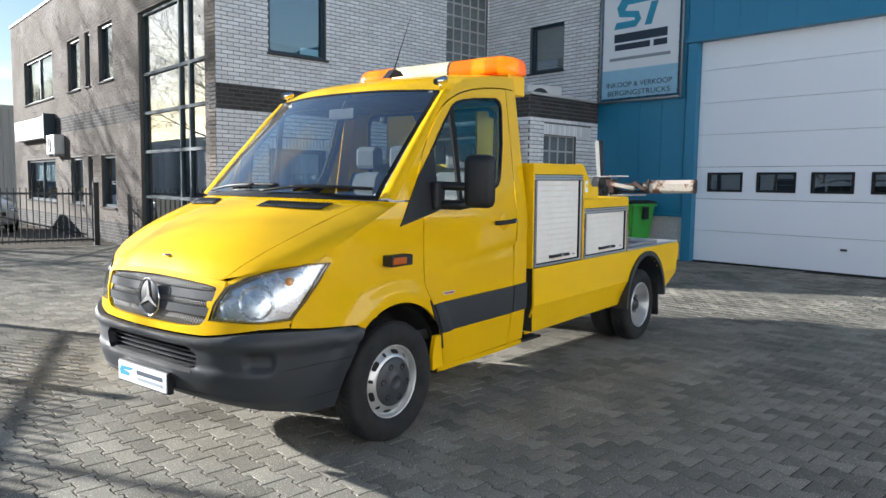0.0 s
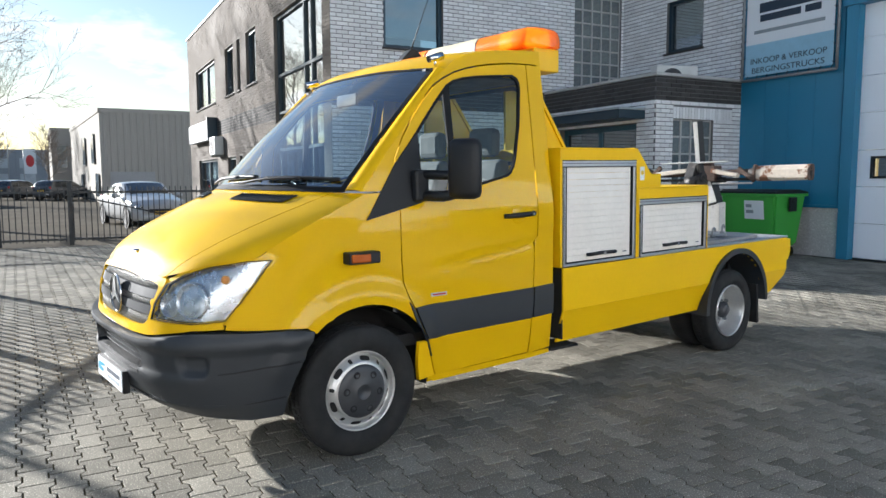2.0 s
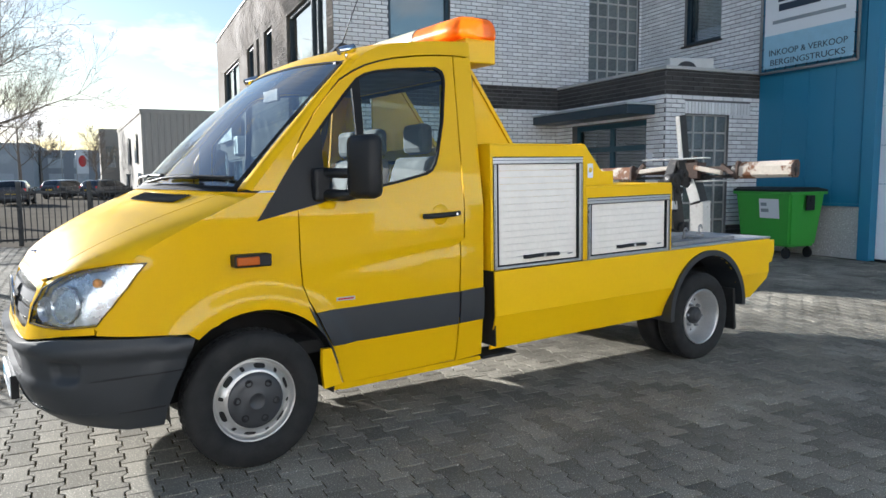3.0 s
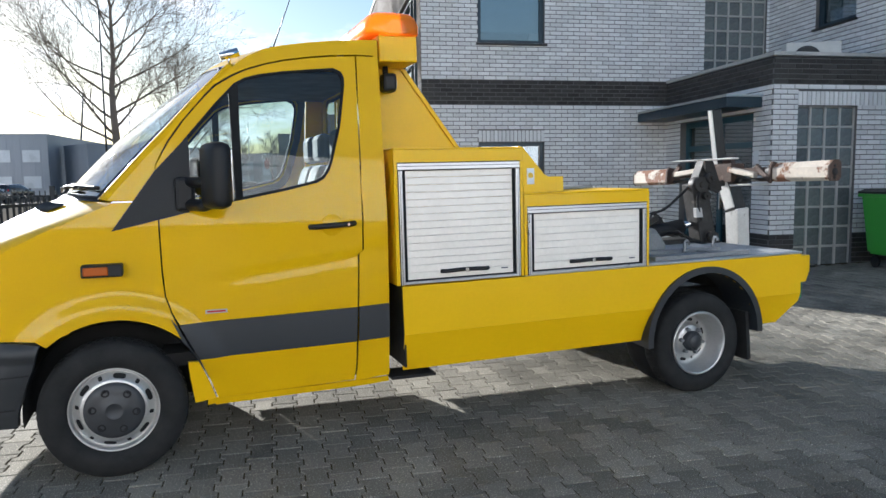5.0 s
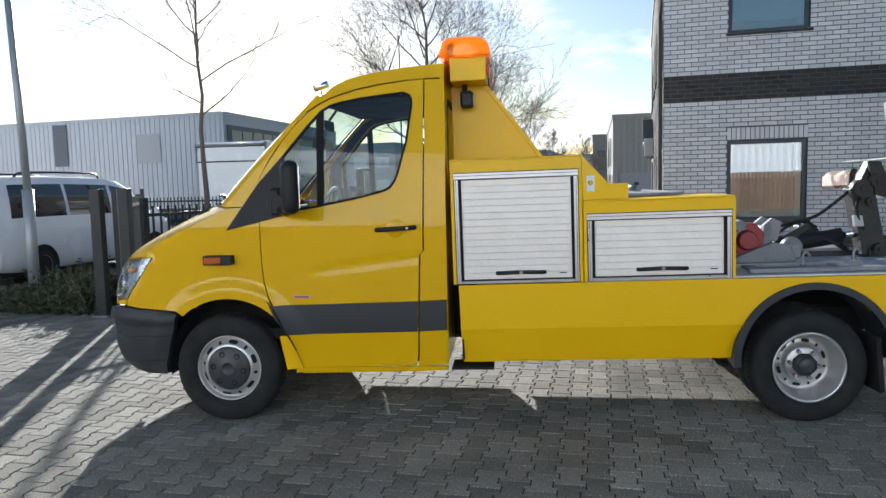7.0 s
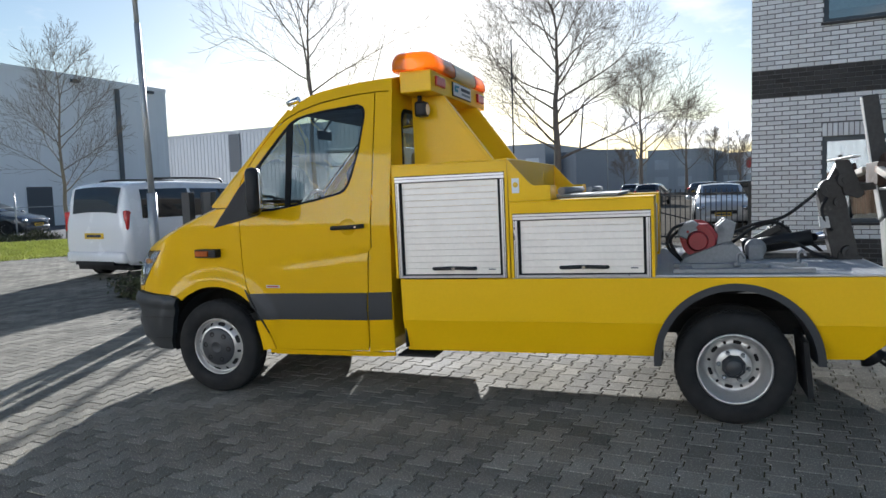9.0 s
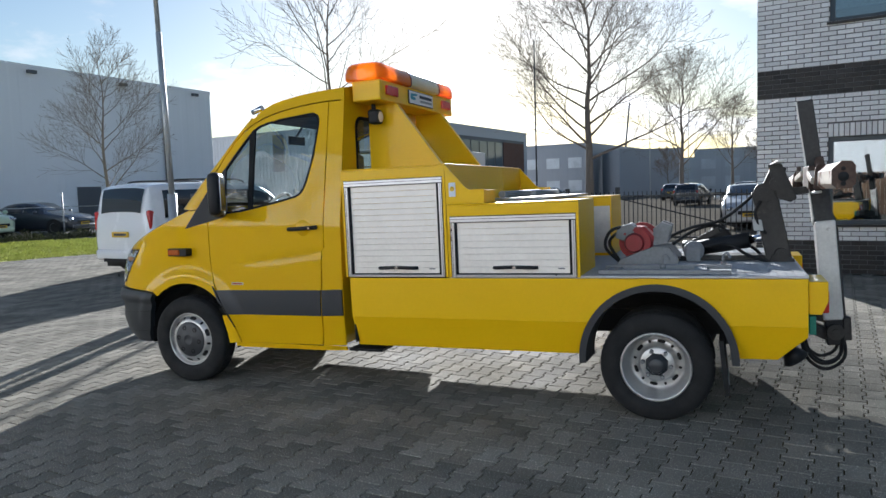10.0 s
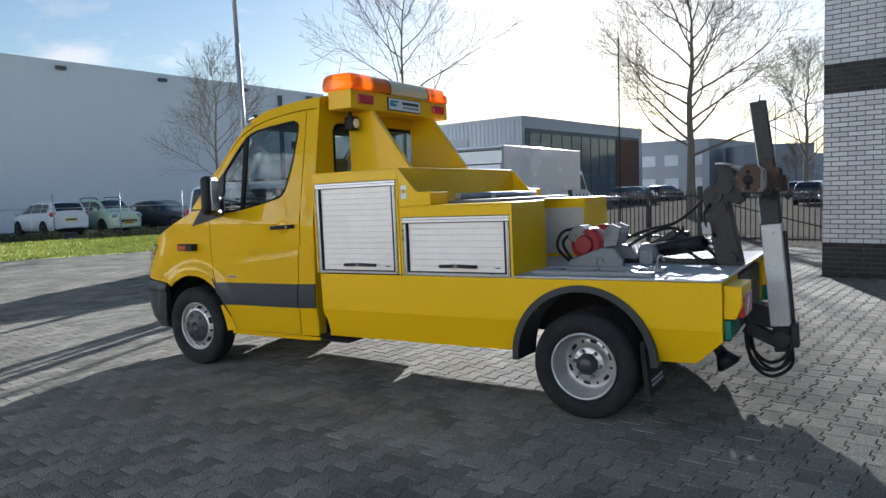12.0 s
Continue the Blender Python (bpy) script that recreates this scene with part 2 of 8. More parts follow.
stained(TUBE_CREAM, (0.24, 0.10, 0.045), 5.5, 0.50)
stained(RUST, (0.15, 0.105, 0.08), 9, 0.60)
stained(WHITE_STEEL, (0.17, 0.13, 0.10), 6, 0.60, 0.12)
stained(DARK_STEEL, (0.13, 0.115, 0.10), 7, 0.62, 0.10)
speckle(PAVER, 120, 0.61, 2.6)
speckle(PEBBLE, 45, 0.60, 1.5)
STREET = mat("worn street paving", (0.135, 0.123, 0.105), 0.9, 0, 0.3, 0.5, 14, 0.3)
for m, s in ((YELLOW, 0.02), (YELLOW_BODY, 0.2), (SEAL, 0.2), (BLACK_PLASTIC, 0.3), (GRILLE_GREY, 0.06), (MESH_GREY, 0.1), (DECK, 0.25), (STEEL, 0.3), (BRICK, 0.15), (BRICK_SIDE, 0.06), (BRICK_DARK, 0.08), (TALL_FRAME, 0.2), (PAVER, 0.04), (JOINT, 0.0), (STREET, 0.0)):
    m.node_tree.nodes["Principled BSDF"].inputs["Specular IOR Level"].default_value = s
GRASS = mat("grass", (0.50, 0.52, 0.15), 0.9, 0, 0.4, 2.0, 90, 0.6)
GRASS.node_tree.nodes["Principled BSDF"].inputs["Specular IOR Level"].default_value = 0.05
HEDGE = mat("hedge leaf", (0.05, 0.06, 0.025), 0.8, 0, 0.4, 3, 60, 0, 0, 0.9)
BARK = mat("grey bark", (0.20, 0.165, 0.135), 0.9, 0, 0.25, 4, 40, 0.3)
HALL_GREY = mat("pale grey cladding", (0.86, 0.88, 0.90), 0.5, 0.1, 0.04, 0.3, 20)
HALL_WHITE = mat("white cladding", (0.74, 0.77, 0.79), 0.55, 0.1, 0.06, 0.3, 20)
HALL_DARK = mat("dark grey cladding", (0.10, 0.11, 0.125), 0.5, 0.2, 0.06, 0.3, 20)
RED_BRICK = mat("red brown brick", (0.16, 0.085, 0.06), 0.85, 0, 0.15, 2, 30)
VAN_WHITE = mat("white car paint", (0.84, 0.85, 0.86), 0.25, 0, 0.02, 2, 40, 0, 0.8)
CAR_GREEN = mat("pale green car paint", (0.60, 0.72, 0.52), 0.28, 0, 0.02, 2, 40, 0, 0.8)
CAR_DARK = mat("dark grey car paint", (0.055, 0.06, 0.07), 0.22, 0.2, 0.03, 2, 40, 0, 0.8)
CAR_BLUE = mat("slate blue car paint", (0.06, 0.08, 0.11), 0.25, 0.3, 0.03, 2, 40, 0, 0.8)
CAR_SILVER = mat("silver car paint", (0.50, 0.51, 0.52), 0.3, 0.3, 0.03, 2, 40, 0, 0.5)
CAR_GLASS = mat("dark car glass", (0.015, 0.018, 0.02), 0.06, 0, 0.02, 2, 40, 0, 0.6)
PLATE_YELLOW = mat("yellow number plate", (0.75, 0.48, 0.03), 0.45)
BIN_GREEN = mat("green bin plastic", (0.05, 0.34, 0.045), 0.4, 0, 0.08, 3, 60, 0.03)
POLE_GREY = mat("light grey pole", (0.42, 0.44, 0.45), 0.45, 0.4, 0.06, 3, 40)
FLAG_RED = mat("red and white flag", (0.55, 0.05, 0.05), 0.7)


# ---------------------------------------------------------------- mesh helpers
def box(bm, x0, y0, z0, x1, y1, z1, bevel=0.0):
    vs = [bm.verts.new((x, y, z)) for z in (z0, z1) for x, y in ((x0, y0), (x1, y0), (x1, y1), (x0, y1))]
    fs = [bm.faces.new([vs[i] for i in f]) for f in ((3, 2, 1, 0), (4, 5, 6, 7), (0, 1, 5, 4), (1, 2, 6, 5), (2, 3, 7, 6), (3, 0, 4, 7))]
    if bevel:
        bmesh.ops.bevel(bm, geom=list({e for f in fs for e in f.edges}), offset=bevel, segments=2, profile=0.5, affect="EDGES")
    return vs


def prism(bm, pts, axis, a, b, bevel=0.0):
    """A polygon drawn in the plane across the axis ("y": points are x, z; "x": y, z; "z": x, y), from a to b."""
    def at(p, d):
        return {"y": (p[0], d, p[1]), "x": (d, p[0], p[1]), "z": (p[0], p[1], d)}[axis]
    lo, hi = [bm.verts.new(at(p, a)) for p in pts], [bm.verts.new(at(p, b)) for p in pts]
    n = len(pts)
    fs = [bm.faces.new(lo), bm.faces.new(hi[::-1])]
    fs += [bm.faces.new((lo[i], hi[i], hi[(i + 1) % n], lo[(i + 1) % n])) for i in range(n)]
    bmesh.ops.recalc_face_normals(bm, faces=fs)
    if bevel:
        bmesh.ops.bevel(bm, geom=list({e for f in fs for e in f.edges}), offset=bevel, segments=2, profile=0.5, affect="EDGES")


def lathe(bm, profile, axis="y", centre=(0, 0, 0), seg=40, sign=1):
    """Turns a profile of (distance along the axis, radius) round the axis."""
    rings = []
    for d, r in profile:
        ring = []
        for i in range(seg):
            a = 2 * math.pi * i / seg
            c, s = r * math.cos(a), r * math.sin(a)
            p = {"y": (c, sign * d, s), "x": (sign * d, c, s), "z": (c, s, d)}[axis]
            ring.append(bm.verts.new(Vector(p) + Vector(centre)))
        rings.append(ring)
    for ra, rb in zip(rings, rings[1:]):
        for i in range(seg):
            f = bm.faces.new((ra[i], ra[(i + 1) % seg], rb[(i + 1) % seg], rb[i]))
            f.smooth = True
    return bm


def rod(bm, a, b, r0, r1=None, seg=10):
    r1 = r0 if r1 is None else r1
    a, b = Vector(a), Vector(b)
    w = (b - a).normalized()
    x = w.orthogonal().normalized()
    y = w.cross(x)
    ra = [bm.verts.new(a + (x * math.cos(t) + y * math.sin(t)) * r0) for t in (2 * math.pi * i / seg for i in range(seg))]
    rb = [bm.verts.new(b + (x * math.cos(t) + y * math.sin(t)) * r1) for t in (2 * math.pi * i / seg for i in range(seg))]
    for i in range(seg):
        f = bm.faces.new((ra[i], ra[(i + 1) % seg], rb[(i + 1) % seg], rb[i]))
        f.smooth = True
    bm.faces.new(ra[::-1])
    bm.faces.new(rb)


def tube(bm, pts, r, seg=8):
    """A bent round bar or hose through the points."""
    pts = [Vector(p) for p in pts]
    rings = []
    x = None
    for i, p in enumerate(pts):
        w = (pts[min(i + 1, len(pts) - 1)] - pts[max(i - 1, 0)]).normalized()
        x = w.orthogonal().normalized() if x is None else (x - w * x.dot(w)).normalized()
        y = w.cross(x)
        rings.append([bm.verts.new(p + (x * math.cos(t) + y * math.sin(t)) * r) for t in (2 * math.pi * k / seg for k in range(seg))])
    for ra, rb in zip(rings, rings[1:]):
        for k in range(seg):
            f = bm.faces.new((ra[k], ra[(k + 1) % seg], rb[(k + 1) % seg], rb[k]))
            f.smooth = True
    bm.faces.new(rings[0][::-1])
    bm.faces.new(rings[-1])


def bend(pts, n=6):
    """Points along a smooth curve through the given points."""
    p = [Vector(q) for q in pts]
    p = [2 * p[0] - p[1], *p, 2 * p[-1] - p[-2]]
    out = []
    for i in range(1, len(p) - 2):
        for k in range(n):
            t = k / n
            out.append(0.5 * (2 * p[i] + (p[i + 1] - p[i - 1]) * t + (2 * p[i - 1] - 5 * p[i] + 4 * p[i + 1] - p[i + 2]) * t * t + (3 * p[i] - p[i - 1] - 3 * p[i + 1] + p[i + 2]) * t ** 3))
    return out + [p[-2]]


def part(name, bm, material, parent=None, label="", smooth=False):
    me = bpy.data.meshes.new(name)
    if smooth:
        for f in bm.faces:
            f.smooth = True
    bm.to_mesh(me)
    bm.free()
    me.materials.append(material)
    ob = new(name, me)
    if parent:
        ob.parent = parent
    if label:
        tagged(ob, label)
    return ob


def boxpart(name, dims, material, parent=None, label="", bevel=0.0):
    bm = bmesh.new()
    box(bm, *dims, bevel)
    return part(name, bm, material, parent, label)


def mesh_of(name, verts, faces, material, parent=None, label="", smooth=False):
    me = bpy.data.meshes.new(name)
    me.from_pydata([tuple(v) for v in verts], [], [tuple(f) for f in faces])
    me.materials.append(material)
    if smooth:
        me.polygons.foreach_set("use_smooth", [True] * len(me.polygons))
    ob = new(name, me)
    if parent:
        ob.parent = parent
    if label:
        tagged(ob, label)
    return ob


def thing(name, label, category, at=None, group=""):
    ob = new(name)
    ob.matrix_world = at if at is not None else Matrix.Identity(4)
    return tagged(ob, label, category, group)


def lettering(name, text, size, material, parent, m, squeeze=1.0, label="", depth=0.002):
    """Flat letters in the built-in font, as a mesh."""
    cu = bpy.data.curves.new(name, "FONT")
    cu.body, cu.size, cu.extrude = text, size, depth
    cu.align_x, cu.align_y = "CENTER", "CENTER"
    tmp = bpy.data.objects.new(name, cu)
    scene.collection.objects.link(tmp)
    dg = bpy.context.evaluated_depsgraph_get()
    me = bpy.data.meshes.new_from_object(tmp.evaluated_get(dg))
    bpy.data.objects.remove(tmp)
    me.materials.clear()
    me.materials.append(material)
    ob = new(name, me)
    ob.parent = parent
    ob.matrix_basis = m @ Matrix.Diagonal((squeeze, 1, 1, 1))
    if label:
        tagged(ob, label)
    return ob

# ---------------------------------------------------------------- ground
def structure(ob, label, category=""):
    return tagged(ob, label, category, "", "structure")


bm = bmesh.new()
vs = [bm.verts.new((x, y, -0.014)) for x, y in ((-900, -900), (900, -900), (900, 900), (-900, 900))]
bm.faces.new(vs)
ground = structure(part("ground", bm, STREET), "worn grey street and yard ground", "ground")


def rise(x):
    """The yard climbs a little towards the blue hall."""
    return 0.165 * max(0.0, min(1.0, (x - 4.8) / 5.2))


bm = bmesh.new()
rows = [[bm.verts.new((x, y, rise(x) - 0.0070)) for y in (-10.8, 14.95)] for x in (-15.3, 4.8, 10.0)]
for a, b in zip(rows, rows[1:]):
    bm.faces.new((a[0], b[0], b[1], a[1]))
structure(part("pavement_bed", bm, JOINT), "sandy joint bed under the pavers", "pavement")

# ---------------------------------------------------------------- brick building
COURSE, STONE = 0.0765, 0.235


def cells(width, height, holes):
    """The rectangles that are left of a wall once its openings are cut."""
    xs = sorted({0, width, *(h[0] for h in holes), *(h[1] for h in holes)})
    zs = sorted({0, height, *(h[2] for h in holes), *(h[3] for h in holes)})
    for x0, x1 in zip(xs, xs[1:]):
        for z0, z1 in zip(zs, zs[1:]):
            if not any(h[0] <= x0 and x1 <= h[1] and h[2] <= z0 and z1 <= h[3] for h in holes):
                yield x0, x1, z0, z1


def brick_wall(name, origin, along, out, width, height, holes, bands, label, z_from=0.0, near=None, lintels=()):
    """A mortar-grey wall with openings that go through it, faced with single bricks in half bond. bands: heights of dark courses."""
    o, a, n = Vector(origin), Vector(along), Vector(out)
    bm = bmesh.new()
    for x0, x1, z0, z1 in cells(width, height, holes):
        if z1 <= z_from:
            continue
        p, q = o + a * x0, o + a * x1 - n * 0.3
        box(bm, min(p.x, q.x), min(p.y, q.y), max(z0, z_from), max(p.x, q.x), max(p.y, q.y), z1)
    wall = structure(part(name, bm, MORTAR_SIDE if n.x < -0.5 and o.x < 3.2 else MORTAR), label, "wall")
    sets = {"pale": ([], []), "dark": ([], [])}
    single = []
    rnd = random.Random(name)
    row = int(z_from / COURSE)
    while row * COURSE < height - 0.01:
        z0, z1 = row * COURSE + 0.006, min((row + 1) * COURSE - 0.006, height)
        zm = (z0 + z1) / 2
        kind = "dark" if any(b0 <= zm <= b1 for b0, b1 in bands) else "pale"
        x = -STONE / 2 * (row % 2)
        while x < width:
            x0, x1 = max(0, x + 0.005), min(width, x + STONE - 0.005)
            x += STONE
            pieces = [(x0, x1)]
            for h in (*holes, *lintels):
                if h[2] - 0.02 < zm < h[3] + 0.005:
                    cut = []
                    for c0, c1 in pieces:
                        if c1 <= h[0] or c0 >= h[1]:
                            cut.append((c0, c1))
                        else:
                            cut += [(c0, h[0])] * (c0 < h[0]) + [(h[1], c1)] * (c1 > h[1])
                    pieces = cut
            for c0, c1 in pieces:
                if c1 - c0 < 0.025:
                    continue
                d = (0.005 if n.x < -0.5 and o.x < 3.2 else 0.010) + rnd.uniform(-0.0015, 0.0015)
                if near and near[0] < c0 and c1 < near[1] and near[2] < z0 and z1 < near[3] and c1 - c0 > STONE - 0.02:
                    single.append((c0, z0, kind))
                    continue
                vs, fs = sets[kind]
                b = len(vs)
                e = 0.004
                for dd, g in ((0, 0), (d, e)):
                    for xx, zz in ((c0 + g, z0 + g), (c1 - g, z0 + g), (c1 - g, z1 - g), (c0 + g, z1 - g)):
                        vs.append(o + a * xx + n * dd + Vector((0, 0, zz)))
                fs += [(b + 4, b + 5, b + 6, b + 7)] + [(b + i, b + (i + 1) % 4, b + 4 + (i + 1) % 4, b + 4 + i) for i in range(4)]
        row += 1
    for h in lintels:
        x = h[0]
        while x < h[1] - 0.02:
            vs, fs = sets["pale"]
            b, d, e = len(vs), 0.011, 0.004
            for dd, g in ((0, 0), (d, e)):
                for xx, zz in ((x + g, h[2] + g), (x + 0.066 - g, h[2] + g), (x + 0.066 - g, h[3] - g), (x + g, h[3] - g)):
                    vs.append(o + a * xx + n * dd + Vector((0, 0, zz)))
            fs += [(b + 4, b + 5, b + 6, b + 7)] + [(b + i, b + (i + 1) % 4, b + 4 + (i + 1) % 4, b + 4 + i) for i in range(4)]
            x += 0.0765
    for kind, (vs, fs) in sets.items():
        if fs:
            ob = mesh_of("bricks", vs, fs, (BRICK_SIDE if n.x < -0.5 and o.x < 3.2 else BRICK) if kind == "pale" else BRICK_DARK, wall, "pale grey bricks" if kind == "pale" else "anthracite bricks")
            tagged(ob, kind="stuff")
    SINGLE_BRICKS.append((wall, o, a, n, single))
    return wall


SINGLE_BRICKS = []


def opening(name, origin, along, out, hole, mullions=(), transoms=(), bar=0.07, material=FRAME_BLUE, blind=0.0, depth=0.12, pane=BUILDING_GLASS, label="window with petrol blue frame", sill=True):
    """A framed window set back in a wall's opening, with panes between its bars and a dark sheet behind for the shade
    inside.
    """
    o, a, n = Vector(origin), Vector(along), Vector(out)
    x0, x1, z0, z1 = hole

    def slab(nm, p0, p1, q0, q1, d0, d1, m, parent, lab=""):
        p, q = o + a * p0 - n * d0, o + a * p1 - n * d1
        return boxpart(nm, (min(p.x, q.x), min(p.y, q.y), q0, max(p.x, q.x), max(p.y, q.y), q1), m, parent, lab)

    win = structure(new(name), label, "window")
    fr = bmesh.new()
    bars = [(x0, x0 + bar, z0, z1), (x1 - bar, x1, z0, z1), (x0 + bar, x1 - bar, z0, z0 + bar), (x0 + bar, x1 - bar, z1 - bar, z1)]
    bars += [(m - bar * 0.4, m + bar * 0.4, z0 + bar, z1 - bar) for m in mullions]
    xs = [x0 + bar, *[v for m in mullions for v in (m - bar * 0.4, m + bar * 0.4)], x1 - bar]
    spans = list(zip(xs[::2], xs[1::2]))
    bars += [(s0, s1, t - bar * 0.4, t + bar * 0.4) for t in transoms for s0, s1 in spans]
    for b0, b1, c0, c1 in bars:
        p, q = o + a * b0 - n * (depth - 0.05), o + a * b1 - n * (depth + 0.03)
        box(fr, min(p.x, q.x), min(p.y, q.y), c0, max(p.x, q.x), max(p.y, q.y), c1)
    part("window_frame", fr, material, win)
    zs = [z0 + bar, *[v for t in transoms for v in (t - bar * 0.4, t + bar * 0.4)], z1 - bar]
    for s0, s1 in spans:
        for q0, q1 in zip(zs[::2], zs[1::2]):
            g = slab("pane", s0, s1, q0, q1, depth, depth + 0.008, pane, win)
            g.visible_shadow = False
    if blind:
        slab("blind", x0 + 0.03, x1 - 0.03, z1 - (z1 - z0) * blind, z1 - 0.02, depth + 0.12, depth + 0.13, BLIND, win, "pale lowered blind")
    slab("room", x0, x1, z0, z1, depth + 0.9, depth + 0.92, INTERIOR_SHADE, win)
    if sill:
        slab("window_sill", x0 - 0.04, x1 + 0.04, z0 - 0.04, z0 - 0.002, -0.05, depth - 0.06, BRICK_DARK, win)
    return win


BANDS = ((2.93, 3.36), (-0.1, 0.53))
F0 = (2.93, 9.35, 0)
front_holes = [(1.07, 2.36, 4.04, 5.62), (1.07, 2.36, 0.80, 2.21), (5.64, 6.98, 3.52, 6.4)]
wall_front = brick_wall("wall_front", F0, (1, 0, 0), (0, -1, 0), 7.04, 6.8, front_holes, BANDS, "pale grey brick wall with dark band", near=(0.2, 5.0, 2.25, 3.3),
                        lintels=[(1.07, 2.36, 2.222, 2.43)])
opening("window_1", F0, (1, 0, 0), (0, -1, 0), front_holes[0], label="upper window in petrol blue frame", blind=0.85)
opening("window_2", F0, (1, 0, 0), (0, -1, 0), front_holes[1], label="ground floor window in petrol blue frame", blind=0.0)
left_holes = [(0.46, 3.95, 0.3, 5.25)]
for y0, y1 in ((15.07, 16.18), (16.9, 17.32), (17.82, 18.98), (20.64, 24.23)):
    left_holes += [(y0 - 9.35, y1 - 9.35, 4.0, 5.4), (y0 - 9.35, y1 - 9.35, 0.88, 2.18)]
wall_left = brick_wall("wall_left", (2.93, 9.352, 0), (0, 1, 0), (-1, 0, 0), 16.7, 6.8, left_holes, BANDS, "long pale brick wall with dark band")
opening("window_3", (2.93, 9.352, 0), (0, 1, 0), (-1, 0, 0), left_holes[0], mullions=(1.37, 1.85), transoms=(1.2, 2.2, 3.05, 3.9), bar=0.08, material=TALL_FRAME, pane=TALL_GLASS,
        label="tall glazed stairwell window with grey bars", sill=False)
for i, h in enumerate(left_holes[1:]):
    opening("window_%d" % (4 + i), (2.93, 9.352, 0), (0, 1, 0), (-1, 0, 0), h, mullions=((h[0] + h[1]) / 2,) if h[1] - h[0] > 2 else (), label="recessed window in the long brick wall", blind=0.5 if h[1] - h[0] > 2 else 0.0)
wall_wing = brick_wall("wall_wing", (9.97, 9.35, 0), (0, -1, 0), (-1, 0, 0), 3.30, 6.8, [(1.35, 2.35, 4.15, 5.22)], (), "pale grey brick wing wall", z_from=3.2)
opening("window_12", (9.97, 9.35, 0), (0, -1, 0), (-1, 0, 0), (1.35, 2.35, 4.15, 5.22), label="small upper window in dark frame", blind=0.7)
PB = ((2.92, 3.34), (-0.1, 0.62))
wall_porch_front = brick_wall("wall_porch_front", (7.8, 6.03, 0), (1, 0, 0), (0, -1, 0), 2.17, 3.32, [(0.42, 1.45, 0.1, 2.58)], PB, "brick porch front with dark band", lintels=[(0.42, 1.95, 2.59, 2.80)])
wall_porch_side = brick_wall("wall_porch_side", (7.798, 9.35, 0), (0, -1, 0), (-1, 0, 0), 3.318, 3.32, [(0.55, 2.85, 0.0, 2.52)], PB, "brick porch side with entrance")
bm = bmesh.new()
box(bm, 7.76, 5.99, 3.325, 8.12, 9.34, 3.385, 0.01)
box(bm, 8.121, 5.99, 3.325, 9.96, 6.35, 3.385, 0.01)
box(bm, 8.1, 6.33, 2.98, 9.96, 9.34, 3.04)
structure(part("porch_roof", bm, CONCRETE), "pale concrete porch coping", "roof")
bm = bmesh.new()
box(bm, 2.89, 9.31, 6.8, 9.99, 26.1, 6.88)
structure(part("roof_main", bm, CONCRETE), "flat roof with pale coping", "roof")
# Unseen block added on the roof to keep the hall door in shade.
bm = bmesh.new()
box(bm, 4.3, 9.6, 6.88, 19.5, 15.0, 11.2)
structure(part("wall_upper_storey", bm, BRICK_DARK), "added unseen block that shades the hall door", "wall")
bm = bmesh.new()
box(bm, 3.3, 25.7, 0, 19.5, 26.05, 6.8)
box(bm, 9.99, 9.7, 0, 19.5, 9.9, 6.8)
structure(part("wall_rear", bm, BRICK), "plain closing walls", "wall")


def block_window(name, origin, along, out, hole, cols, rows, label):
    """Panes of moulded glass in a pale grid."""
    o, a, n = Vector(origin), Vector(along), Vector(out)
    x0, x1, z0, z1 = hole
    win = structure(new(name), label, "window")
    w, h = (x1 - x0) / cols, (z1 - z0) / rows
    g = bmesh.new()
    for i in range(cols + 1):
        p, q = o + a * (x0 + i * w - 0.018) - n * 0.05, o + a * (x0 + i * w + 0.018) - n * 0.12
        box(g, min(p.x, q.x), min(p.y, q.y), z0, max(p.x, q.x), max(p.y, q.y), z1)
    for k in range(rows + 1):
        p, q = o + a * x0 - n * 0.054, o + a * x1 - n * 0.116
        box(g, min(p.x, q.x), min(p.y, q.y), z0 + k * h - 0.016, max(p.x, q.x), max(p.y, q.y), z0 + k * h + 0.016)
    part("window_frame", g, CONCRETE, win)
    first = None
    for i in range(cols):
        for k in range(rows):
            c = o + a * (x0 + (i + 0.5) * w) - n * 0.085
            if first is None:
                b = bmesh.new()
                du, dn = (w / 2 - 0.02), 0.02
                dims = (du, dn) if abs(a.x) > 0.5 else (dn, du)
                box(b, -dims[0], -dims[1], -h / 2 + 0.02, dims[0], dims[1], h / 2 - 0.02, 0.012)
                ob = part("pane", b, GLASS_BLOCK, win)
                first = ob.data
            else:
                ob = new("pane", first)
                ob.parent = win
            ob.location = (c.x, c.y, z0 + (k + 0.5) * h)


block_window("window_13", F0, (1, 0, 0), (0, -1, 0), front_holes[2], 5, 10, "tall stairwell window of glass blocks")
block_window("window_14", (7.8, 6.03, 0), (1, 0, 0), (0, -1, 0), (0.42, 1.45, 0.1, 2.58), 4, 8, "porch window of glass blocks")
# Dark sheets stand in for the shade of the stairwell.
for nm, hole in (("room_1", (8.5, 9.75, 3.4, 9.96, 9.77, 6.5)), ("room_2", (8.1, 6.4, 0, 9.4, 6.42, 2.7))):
    structure(boxpart(nm, hole, INTERIOR_SHADE), "dark sheet for stairwell shade behind glass blocks", "wall")

